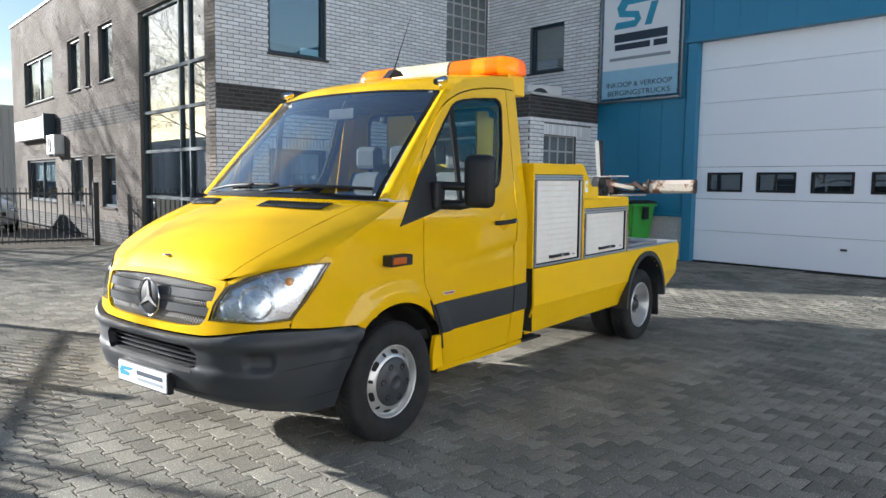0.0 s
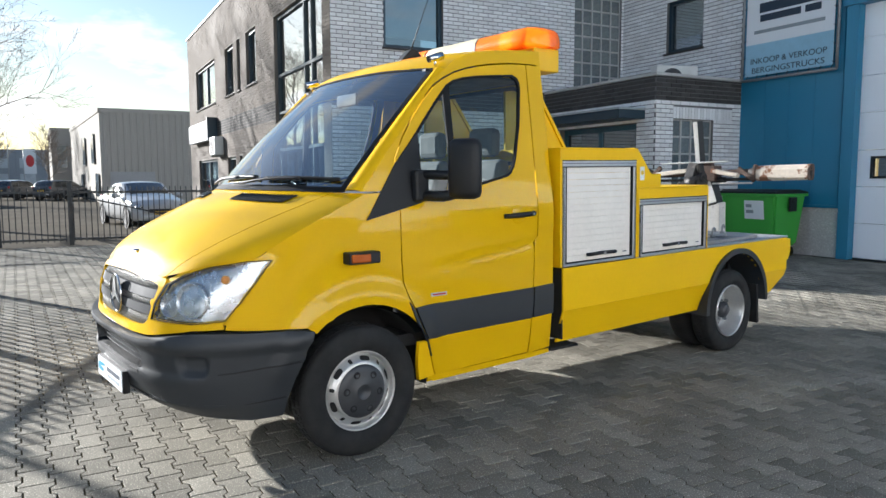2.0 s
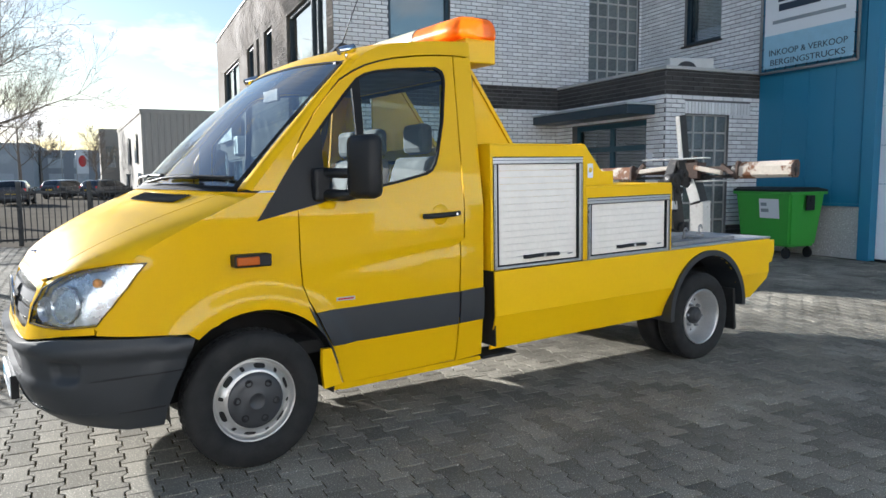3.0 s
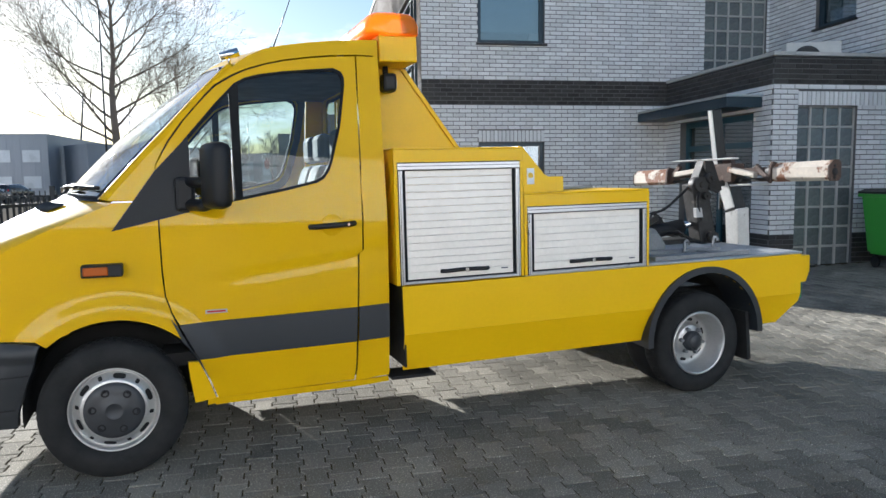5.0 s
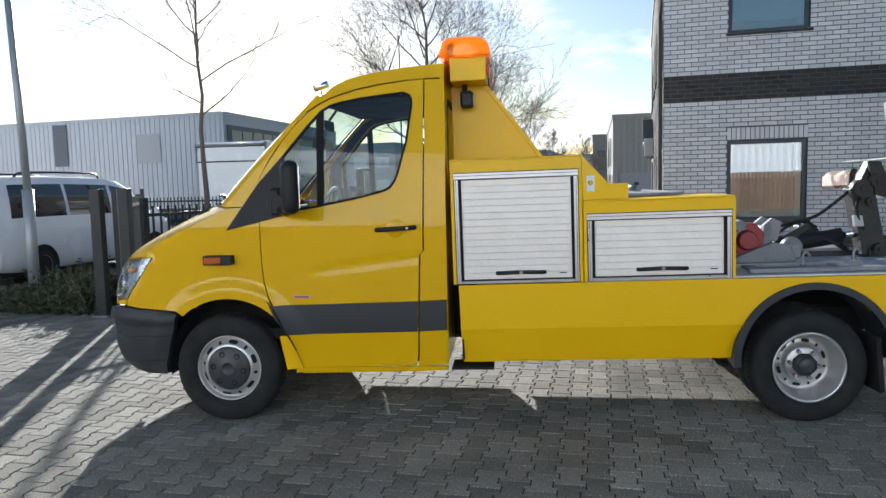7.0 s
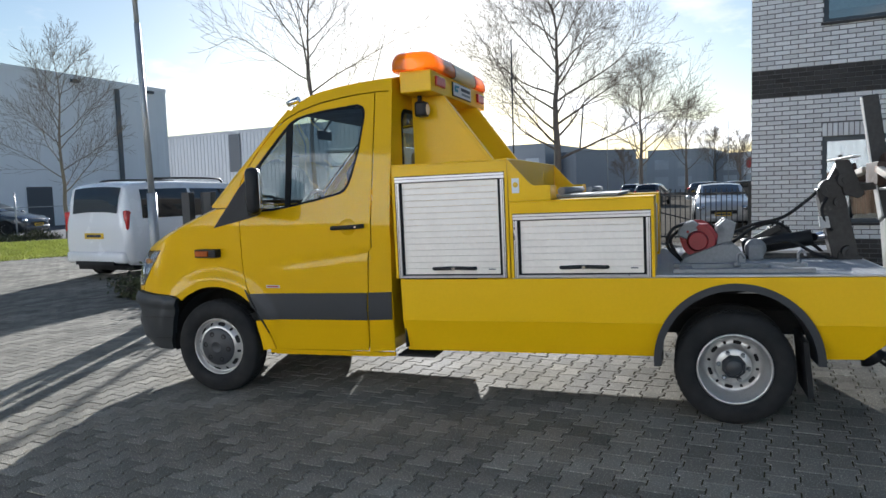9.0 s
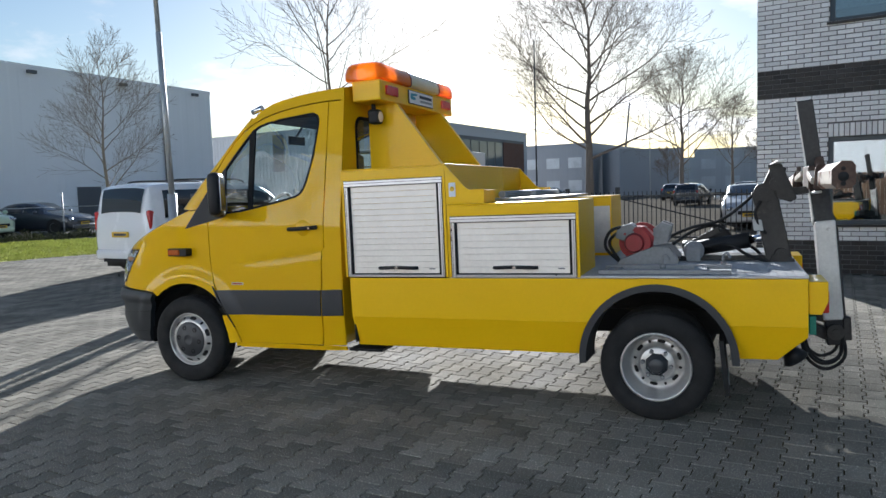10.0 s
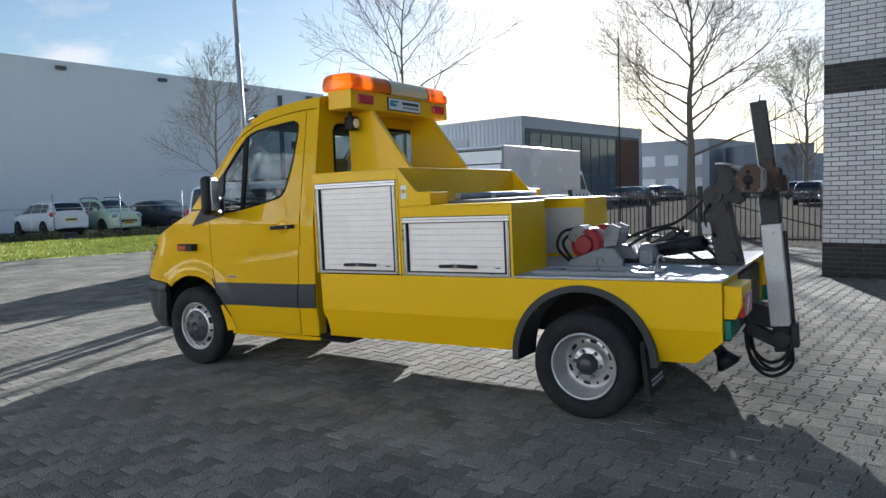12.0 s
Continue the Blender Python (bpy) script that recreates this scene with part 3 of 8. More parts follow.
# entrance: a petrol blue door with side light under a flat canopy
door = structure(new("door_1"), "petrol blue glazed entrance door with side light", "door")
bm = bmesh.new()
for y0, y1, z0, z1 in ((8.70, 8.80, 0, 2.52), (6.50, 6.60, 0, 2.52), (7.60, 7.70, 0, 2.52), (6.6, 8.7, 2.42, 2.52), (6.6, 7.6, 1.98, 2.08), (7.7, 8.7, 1.98, 2.08), (6.6, 7.6, 0.0, 0.12), (7.7, 8.7, 0.0, 0.12)):
    box(bm, 7.92, y0, z0, 7.99, y1, z1)
part("door_frame", bm, mat("petrol door paint", (0.015, 0.07, 0.10), 0.35), door)
for y0, y1, z0, z1 in ((6.6, 7.6, 0.12, 1.98), (7.7, 8.7, 0.12, 1.98), (6.6, 7.6, 2.08, 2.42), (7.7, 8.7, 2.08, 2.42)):
    boxpart("pane", (7.95, y0, z0, 7.958, y1, z1), BUILDING_GLASS, door)
boxpart("door_handle", (7.86, 7.52, 0.95, 7.90, 7.55, 1.25), CHROME, door)
boxpart("room", (8.7, 6.3, 0, 8.72, 9.2, 2.7), INTERIOR_SHADE, door)
canopy = tagged(new("entrance_canopy"), "flat grey canopy over the porch entrance", "canopy")
bm = bmesh.new()
box(bm, 7.18, 6.28, 2.58, 7.79, 9.34, 2.74, 0.01)
part("slab", bm, FRAME_BLUE, canopy)
bm = bmesh.new()
box(bm, 7.16, 6.26, 2.742, 7.79, 9.34, 2.775)
part("trim", bm, POLE_GREY, canopy)
tagged(boxpart("paper_notice", (7.70 + 0.085, 6.33, 1.72, 7.788, 6.46, 1.92), SIGN_WHITE), "small printed paper notice on the porch bricks", "notice")


def air_conditioner(at, label):
    ac = thing("air_conditioner", label, "air conditioner", at)
    bm = bmesh.new()
    box(bm, -0.14, -0.42, 0, 0.14, 0.42, 0.56, 0.02)
    part("casing", bm, mat("air conditioner casing", (0.6, 0.6, 0.58), 0.45), ac)
    bm = bmesh.new()
    lathe(bm, [(0.0, 0.22), (0.012, 0.22), (0.02, 0.19), (0.012, 0.17), (0.012, 0.05)], "x", (-0.141, 0.1, 0.28), 28, -1)
    part("fan_grille", bm, GREY_PLASTIC, ac)
    for y in (-0.3, 0.3):
        boxpart("bracket", (-0.12, y - 0.02, -0.06, 0.16, y + 0.02, 0.0), STEEL, ac)
    return ac


air_conditioner(pose(2.77, 19.9, 2.28), "white air conditioner box on wall brackets")
air_conditioner(pose(8.95, 6.75, 3.10, 0, 0, 70), "white air conditioner box on the porch roof")
board = thing("wall_sign", "white sign box with dark end on the brick wall", "sign")
boxpart("face", (2.68, 20.6, 2.80, 2.90, 24.7, 3.44), SIGN_GREY, board, bevel=0.01)
boxpart("end_cap", (2.60, 20.45, 2.76, 2.91, 20.59, 3.50), FRAME_BLUE, board)
for k, (y0, y1, z) in enumerate(((21.4, 24.1, 3.16), (21.7, 23.6, 2.96))):
    boxpart("lettering", (2.672, y0, z, 2.678, y1, z + 0.1), INK_GREY, board)

# ---------------------------------------------------------------- blue hall
bm = bmesh.new()
for y0, y1, z0, z1 in ((3.74, 6.036, 1.02, 5.9), (-0.22, 3.74, 4.30, 5.9), (-4, -0.22, 1.02, 5.9)):
    box(bm, 9.97, y0, z0, 10.25, y1, z1)
wall_hall = structure(part("wall_hall", bm, BLUE), "petrol blue steel sheet hall wall", "wall")
for y in [6.0 - 0.5 * i for i in range(20)]:
    if y < 5.9:
        boxpart("rib", (9.960, y - 0.012, 4.46 if -0.3 < y < 3.9 else 1.04, 9.969, y + 0.012, 5.9), BLUE, wall_hall)
bm = bmesh.new()
box(bm, 9.86, -0.45, 4.30, 9.975, 3.98, 4.345)
box(bm, 9.90, -0.45, 4.345, 9.975, 3.98, 4.45)
box(bm, 9.90, 3.734, 0, 10.058, 3.93, 4.298)
box(bm, 9.90, -0.42, 0, 10.058, -0.214, 4.298)
box(bm, 9.92, 3.93, 1.0, 9.98, 6.03, 1.045)
structure(part("trim_hall", bm, BLUE), "petrol blue door jambs and ledge", "trim")
bm = bmesh.new()
box(bm, 9.965, 3.93, 0, 10.2, 6.03, 1.0)
box(bm, 9.965, -4, 0, 10.2, -0.42, 1.0)
structure(part("plinth", bm, PEBBLE), "washed pebble concrete plinth", "wall")
bm = bmesh.new()
box(bm, 10.25, -4, 0, 19.9, -3.8, 5.9)
box(bm, 9.95, -4, 5.9, 20, 6.03, 6.0)
box(bm, 10.0, 6.05, 3.4, 19.5, 6.3, 5.8)
structure(part("roof_hall", bm, BLUE), "flat hall roof and end wall", "roof")
gate = structure(new("door_2"), "white sectional overhead door with small windows", "door")
edges = [0.18, 0.76, 1.365, 1.965, 2.57, 3.165, 3.775, 4.32]
slots = [(2.83, 3.51), (1.88, 2.57), (0.95, 1.63), (0.0, 0.70)]
for i, (z0, z1) in enumerate(zip(edges, edges[1:])):
    bm = bmesh.new()
    if i == 2:
        zs = (1.50, 1.86)
        ys = [-0.22, *[v for s in slots[::-1] for v in s], 3.74]
        box(bm, 10.06, -0.22, z0 + 0.004, 10.11, 3.74, zs[0])
        box(bm, 10.06, -0.22, zs[1], 10.11, 3.74, z1 - 0.004)
        for y0, y1 in zip(ys[::2], ys[1::2]):
            box(bm, 10.06, y0, zs[0], 10.11, y1, zs[1])
    else:
        box(bm, 10.06, -0.22, z0 + 0.004, 10.11, 3.74, z1 - 0.004)
    for k in range(1, 4):
        z = z0 + (z1 - z0) * k / 4
        if i != 2:
            box(bm, 10.058, -0.2, z - 0.003, 10.061, 3.72, z + 0.003)
    part("panel", bm, GATE_WHITE, gate)
for y0, y1 in slots:
    bm = bmesh.new()
    for b0, b1, c0, c1 in ((y0, y0 + 0.04, 1.50, 1.86), (y1 - 0.04, y1, 1.50, 1.86), (y0 + 0.04, y1 - 0.04, 1.50, 1.54), (y0 + 0.04, y1 - 0.04, 1.82, 1.86)):
        box(bm, 10.045, b0, c0, 10.115, b1, c1)
    w = part("window_frame", bm, BLACK_PLASTIC, gate)
    boxpart("pane", (10.08, y0 + 0.04, 1.54, 10.085, y1 - 0.04, 1.82), BUILDING_GLASS, gate)
    for z in (1.63, 1.72):
        boxpart("slat", (10.16, y0 - 0.1, z, 10.17, y1 + 0.1, z + 0.012), PALE, gate)
boxpart("handle", (10.04, 1.0, 0.55, 10.06, 1.1, 0.585), GREY_PLASTIC, gate)
boxpart("seal", (10.055, -0.22, 0.10, 10.115, 3.74, 0.18), RUBBER, gate)
# Dark sheet stands in for the shade inside the hall.
structure(boxpart("room_backing_3", (11.2, -0.6, 0, 11.25, 4.1, 4.4), INTERIOR_SHADE), "dark sheet for hall shade behind the door", "wall")

# banner in a tube frame
sign = thing("banner_sign", "printed company banner laced into a steel tube frame", "sign", pose(9.86, 4.99, 4.62, 90, 0, -90))
HW, HH = 0.94, 1.30
bm = bmesh.new()
for p, q in (((-HW, -HH), (HW, -HH)), ((HW, -HH), (HW, HH)), ((HW, HH), (-HW, HH)), ((-HW, HH), (-HW, -HH))):
    rod(bm, (*p, 0), (*q, 0), 0.025)
part("tube_frame", bm, STEEL, sign)
bm = bmesh.new()
box(bm, -HW + 0.07, -HH + 0.07, -0.006, HW - 0.07, HH - 0.07, 0.0)
part("banner", bm, SIGN_WHITE, sign)
bm = bmesh.new()
box(bm, -HW + 0.07, -HH + 0.07, 0.001, HW - 0.07, -0.66, 0.003)
part("print_panel", bm, SIGN_BLUE, sign)
bm = bmesh.new()
for i in range(9):
    x = -HW + 0.1 + i * (2 * HW - 0.2) / 8
    rod(bm, (x, -HH, 0.0), (x + 0.03, -HH + 0.08, 0.004), 0.006, None, 5)
    y = -HH + 0.1 + i * (2 * HH - 0.2) / 8
    rod(bm, (-HW, y, 0.0), (-HW + 0.08, y + 0.03, 0.004), 0.006, None, 5)
    rod(bm, (HW, y, 0.0), (HW - 0.08, y + 0.03, 0.004), 0.006, None, 5)
tagged(part("lacing", bm, BLACK_PLASTIC, sign), kind="stuff")
lettering("lettering", "INKOOP & VERKOOP", 0.145, INK, sign, pose(0, -0.97, 0.006), 1.1)
lettering("lettering", "BERGINGSTRUCKS", 0.145, INK, sign, pose(0, -1.14, 0.006), 1.2)
for x0, x1, y0, y1, m in ((-0.60, 0.62, -0.11, 0.06, INK), (-0.58, 0.24, -0.27, -0.15, INK), (0.32, 0.62, -0.27, -0.15, INK), (-0.70, 0.70, -0.475, -0.415, INK_GREY)):
    bm = bmesh.new()
    box(bm, x0, y0, 0.001, x1, y1, 0.004)
    part("print_bar", bm, m, sign)
bm = bmesh.new()
for shape in ([(-0.62, 0.40), (-0.10, 0.40), (0.02, 0.50), (-0.04, 0.62), (-0.36, 0.66), (-0.30, 0.74), (0.55, 0.74), (0.62, 0.86), (-0.42, 0.86), (-0.56, 0.72), (-0.50, 0.58), (-0.14, 0.54), (-0.12, 0.50), (-0.56, 0.50)], [(0.10, 0.40), (0.26, 0.40), (0.40, 0.72), (0.24, 0.72)]):
    prism(bm, [(x, 0.16 + (y - 0.40) * 1.35) for x, y in shape], "z", 0.001, 0.004)
part("print_logo", bm, LOGO_BLUE, sign)

# ---------------------------------------------------------------- tow truck: its own axes are x to the rear, y across from the driver's side, z up
CEN, NX, SC, SW = 1.05, 3.4, -0.35, 1.2
truck = thing("tow_truck", "yellow recovery tow truck parked on the paved yard", "truck", pose(0, 0, 0, 0, 0, 10.4))


def table(pts, x):
    if x <= pts[0][0]:
        return pts[0][1]
    for (a, p), (b, q) in zip(pts, pts[1:]):
        if x <= b:
            return p + (q - p) * (x - a) / (b - a)
    return pts[-1][1]


def soft(x):
    x = max(0.0, min(1.0, x))
    return x * x * (3 - 2 * x)


NOSE = [(0.33, -1.07), (0.40, -1.13), (0.50, -1.165), (0.66, -1.18), (0.74, -1.17), (0.80, -1.16), (0.90, -1.15), (1.0, -1.115), (1.08, -1.06), (1.16, -0.98)]
ARCH = (-0.13, 0.372, 0.475)


def side_v(u, z):
    v = 0.06 + 0.03 * soft((0.75 - z) / 0.5)
    if z > 1.30:
        v += 0.15 * (z - 1.33) * soft((z - 1.28) / 0.12)
    crease = 1.0 + 0.122 * (u - 0.128)
    if u > 0.1:
        v += 0.010 * (1 - soft(abs(z - crease + 0.02) / 0.05)) * soft((u - 0.2) / 0.5)
    return v


def shell(s, z, off=0.0):
    """A place on the cab's skin; s is the distance rearwards along the side, and goes on round the corner to the middle of the nose at -1.55."""
    if s >= SC:
        u, v = s, side_v(s, z)
        nx, ny = 0.0, -1.0
    else:
        ph = (SC - s) / SW * math.pi / 2
        a, b = SC - table(NOSE, z), CEN - side_v(SC, z)
        c, d = max(1e-6, math.cos(ph)), max(1e-6, math.sin(ph))
        u, v = SC - a * d ** (2 / NX), CEN - b * c ** (2 / NX)
        nx, ny = -(d ** (2 - 2 / NX)) / a, -(c ** (2 - 2 / NX)) / b
        k = math.hypot(nx, ny)
        nx, ny = nx / k, ny / k
    r = math.hypot(u - ARCH[0], z - ARCH[1])
    if z > 0.4 and r < 0.625:
        off += 0.028 * soft((0.625 - r) / 0.10) * soft((z - 0.40) / 0.25)
    return Vector((u + nx * off, v + ny * off, z))


def s_of(u, z):
    """The distance along the skin at which the cab has that u."""
    if u >= SC:
        return u
    a = SC - table(NOSE, z)
    return SC - SW * 2 / math.pi * math.asin(min(1, ((SC - u) / a)) ** (NX / 2))


def mirrored(p):
    return Vector((p.x, 2 * CEN - p.y, p.z))


def panel(name, outline, fn, material, parent, holes=(), step=0.06, flange=0.018, label=""):
    """A sheet cut to an outline, laid on a curved skin, with its edges turned in. fn(x, y, depth) gives places."""
    bm = bmesh.new()
    edges = []
    for loop in (outline, *holes):
        vs = [bm.verts.new((x, y, 0)) for x, y in loop]
        edges += [bm.edges.new((vs[i], vs[(i + 1) % len(vs)])) for i in range(len(vs))]
    bmesh.ops.triangle_fill(bm, use_beauty=True, use_dissolve=False, edges=edges)
    xs, ys = [p[0] for p in outline], [p[1] for p in outline]
    for lo, hi, axis in ((min(xs), max(xs), 0), (min(ys), max(ys), 1)):
        k = math.ceil(lo / step) * step
        while k < hi:
            co, no = Vector((0, 0, 0)), Vector((0, 0, 0))
            co[axis], no[axis] = k + 1e-4, 1
            bmesh.ops.bisect_plane(bm, geom=bm.verts[:] + bm.edges[:] + bm.faces[:], plane_co=co, plane_no=no, dist=1e-5)
            k += step
    for f in bm.faces:
        f.normal_update()
        if f.normal.z < 0:
            f.normal_flip()
        f.smooth = True
    rim = [e for e in bm.edges if len(e.link_faces) == 1]
    flat = {v: (v.co.x, v.co.y) for v in bm.verts}
    twin = {}
    if flange:
        for e in rim:
            q = []
            for v in e.verts:
                if v not in twin:
                    twin[v] = (bm.verts.new(fn(*flat[v], 0.0)), bm.verts.new(fn(*flat[v], flange)))
                q.append(twin[v])
            bm.faces.new((q[0][0], q[1][0], q[1][1], q[0][1]))
    for v, (x, y) in flat.items():
        v.co = fn(x, y, 0.0)
    return part(name, bm, material, parent, label)


def skin(off=0.0, flip=False):
    def fn(s, z, depth):
        p = shell(s, z, off - depth)
        return mirrored(p) if flip else p
    return fn


def bumper_skin(flip=False):
    """The bumper's skin: a proud rolled top, a hollow below it, a pocket for the fog lamp and a drawn-in foot."""
    def fn(s, z, depth):
        off = 0.012 + 0.026 * soft((z - 0.655) / 0.045) - 0.016 * soft((z - 0.725) / 0.05)
        off -= 0.020 * soft((0.40 - z) / 0.10)
        off += 0.012 * soft((0.57 - z) / 0.03) * soft((-0.75 - s) / 0.25)
        a, b = abs(s + 0.93) / 0.095, abs(z - 0.618) / 0.047
        off -= 0.035 * (1 - soft(((a ** 4 + b ** 4) ** 0.25 - 0.80) / 0.30))
        p = shell(s, z, off - depth)
        return mirrored(p) if flip else p
    return fn


# bonnet surface
FRONT_Z = [(0.0, 1.050), (0.4, 1.038), (0.55, 1.03), (0.7, 1.06), (0.88, 1.115), (1.0, 1.14)]


def bonnet(t, w):
    q = abs(w)
    bulge = 0.06 * math.sin(math.pi * t ** 0.7)
    z0 = table(FRONT_Z, q)
    rise = t + (t ** 0.62 - t) * (1 - q * q)
    z = z0 + (1.465 - 0.015 * q ** 3 - z0) * rise + 0.4 * bulge * q * q
    ue, ze = -0.72 + 0.62 * t, 1.14 + 0.31 * t + 0.4 * bulge
    ve = shell(s_of(ue, ze), ze).y
    v0 = CEN - (CEN - shell(s_of(-0.72, 1.14), 1.14).y) * q
    k = min(0.999, (CEN - v0) / (CEN - side_v(SC, z0)))
    u0 = SC - (SC - table(NOSE, z0)) * (1 - k ** NX) ** (1 / NX)
    u1 = -0.10 - 0.36 * (1 - q ** 2.2)
    y = CEN - (CEN - ve) * q
    return Vector((u0 + (u1 - u0) * t, y if w < 0 else 2 * CEN - y, z))


def grid(name, fn, nu, nv, material, parent, label="", thick=0.0):
    bm = bmesh.new()
    vs = [[bm.verts.new(fn(i / nu, j / nv)) for j in range(nv + 1)] for i in range(nu + 1)]
    for i in range(nu):
        for j in range(nv):
            bm.faces.new((vs[i][j], vs[i + 1][j], vs[i + 1][j + 1], vs[i][j + 1])).smooth = True
    if thick:
        rim = [e for e in bm.edges if len(e.link_faces) == 1]
        twin = {}
        for e in rim:
            q = []
            for v in e.verts:
                if v not in twin:
                    twin[v] = (bm.verts.new(v.co), bm.verts.new(v.co + Vector((0, 0, -thick))))
                q.append(twin[v])
            bm.faces.new((q[0][0], q[1][0], q[1][1], q[0][1]))
    return part(name, bm, material, parent, label)


def edge_w(t):
    return 0.60 + 0.24 * t ** 0.5


grid("bonnet", lambda t, j: bonnet(t, (2 * j - 1) * (edge_w(t) - 0.004)), 18, 36, YELLOW, truck, "", 0.008)
for flip in (1, -1):
    grid("fender_top", lambda t, j: bonnet(t, flip * (edge_w(t) + 0.004 + (1 - edge_w(t) - 0.004) * j)), 18, 8, YELLOW, truck, "", 0.0)
for flip in (1, -1):
    bm = bmesh.new()
    rows = [[bonnet(0.80 + 0.12 * i / 6, -flip * (0.22 + 0.02 * i / 6 + 0.46 * j / 14)) + Vector((0, 0, 0.005)) for j in range(15)] for i in range(7)]
    vs = [[bm.verts.new(p) for p in r] for r in rows]
    for i in range(6):
        for j in range(14):
            bm.faces.new((vs[i][j], vs[i + 1][j], vs[i + 1][j + 1], vs[i][j + 1]))
    vent = part("bonnet_vent", bm, BLACK_PLASTIC, truck, "black slatted air inlet")
    for j in range(1, 20):
        bm = bmesh.new()
        w = 0.22 + 0.47 * j / 20
        rod(bm, bonnet(0.805, -flip * w) + Vector((0, 0, 0.008)), bonnet(0.915, -flip * (w + 0.02)) + Vector((0, 0, 0.008)), 0.005, None, 5)
        part("slat", bm, GREY_PLASTIC, vent)

# side sheets
edge_line = []
for i in range(13):
    t = i / 12
    bulge = 0.06 * math.sin(math.pi * t ** 0.7)
    ue, ze = -0.72 + 0.62 * t, 1.14 + 0.31 * t + 0.4 * bulge
    edge_line.append((s_of(ue, ze), ze))


def arch_pts(a0, a1, n, r=ARCH[2]):
    return [(ARCH[0] + r * math.cos(radians(a0 + (a1 - a0) * i / n)), ARCH[1] + r * math.sin(radians(a0 + (a1 - a0) * i / n))) for i in range(n + 1)]


def in_s(pts):
    return [(s_of(u, z), z) for u, z in pts]


DOOR_FRONT = [(0.117, 1.372), (0.122, 1.08), (0.132, 0.95), (0.16, 0.86), (0.22, 0.74), (0.285, 0.60), (0.345, 0.45), (0.375, 0.362)]
fender = edge_line + [(0.105, 1.455)] + [(u - 0.008, z) for u, z in DOOR_FRONT[:4]] + in_s(arch_pts(42, 131, 16)) + [(-0.388, 0.766), (-0.745, 0.792), (-0.735, 0.84), (-0.655, 0.93), (-0.592, 1.03), (-0.552, 1.128)]
DOOR = DOOR_FRONT + [(1.145, 0.378), (1.155, 0.45), (1.180, 1.12), (1.205, 1.145), (1.223, 2.273), (1.075, 2.263), (0.94, 2.247), (0.803, 2.224), (0.70, 2.198), (0.602, 2.166), (0.52, 2.126), (0.435, 2.072), (0.35, 1.985), (0.268, 1.889), (0.18, 1.765), (0.113, 1.643)]
WINDOW = [(0.25, 1.418), (0.40, 1.430), (0.516, 1.447), (0.781, 1.498), (0.96, 1.540), (1.00, 1.562), (1.032, 1.605), (1.056, 1.665), (1.112, 1.865), (1.150, 2.10), (1.150, 2.145), (1.135, 2.178), (1.09, 2.198), (0.937, 2.183), (0.80, 2.168), (0.668, 2.146), (0.59, 2.124), (0.53, 2.090), (0.433, 1.988), (0.25, 1.772)]
# leading edge of the roof pillar, along the side of the windscreen
PILLAR_FRONT = [(-0.13, 1.462), (0.06, 1.68), (0.255, 1.885), (0.40, 2.055), (0.535, 2.185)]
PILLAR = [(0.105, 1.462), (0.106, 1.645), (0.172, 1.770), (0.26, 1.896), (0.343, 1.992), (0.428, 2.081), (0.515, 2.135), (0.598, 2.175), (0.698, 2.207), (0.80, 2.233), (0.94, 2.256), (1.075, 2.272), (1.228, 2.282), (1.362, 2.282), (1.362, 2.374), (1.285, 2.371), (1.10, 2.358), (0.942, 2.338), (0.80, 2.314), (0.705, 2.290), (0.61, 2.245)] + PILLAR_FRONT[::-1]
REAR = [(1.232, 2.274), (1.215, 1.15), (1.190, 1.128), (1.166, 0.45), (1.155, 0.372), (1.358, 0.385), (1.362, 2.272)]
STRIPE_DOOR = [(0.287, 0.598), (0.205, 0.765), (0.19, 0.795), (0.6, 0.803), (1.166, 0.815), (1.158, 0.612)]
STRIPE_REAR = [(1.172, 0.614), (1.178, 0.816), (1.358, 0.825), (1.357, 0.622)]
STRIPE_FRONT = in_s(arch_pts(14, 45, 5, 0.47)) + [(0.15, 0.83), (0.18, 0.79), (0.275, 0.595), (0.33, 0.49)]
TRIANGLE = [(-0.115, 1.305), (0.192, 1.376), (0.268, 1.394), (0.28, 1.42), (0.28, 1.80), (0.245, 1.765), (0.102, 1.611)]
BUMPER = [(-1.55, 0.715), (-1.30, 0.725), (-1.12, 0.752), (-0.95, 0.775), (-0.75, 0.778), (-0.42, 0.764), (-0.378, 0.750), (-0.397, 0.62), (-0.435, 0.46), (-0.485, 0.315), (-0.66, 0.31), (-0.95, 0.335), (-1.30, 0.37), (-1.55, 0.375), (-1.55, 0.535), (-1.40, 0.535), (-1.34, 0.56), (-1.33, 0.63), (-1.38, 0.672), (-1.55, 0.672)]
HEADLAMP = [(-1.275, 0.825), (-1.245, 0.92), (-1.20, 1.0), (-1.10, 1.055), (-0.95, 1.095), (-0.72, 1.122), (-0.565, 1.125), (-0.61, 1.02), (-0.675, 0.92), (-0.75, 0.838), (-0.95, 0.822)]
GRILLE_EDGE = [(0.98, 1.022), (0.80, 1.018), (0.60, 1.008), (0.515, 0.998), (0.50, 0.985), (0.508, 0.94), (0.53, 0.86), (0.55, 0.815), (0.585, 0.79), (0.65, 0.778), (0.80, 0.77), (0.98, 0.766)]


def s_at(v):
    return SC - SW * 2 / math.pi * math.acos(min(1, ((CEN - v) / (CEN - 0.065)) ** (NX / 2)))


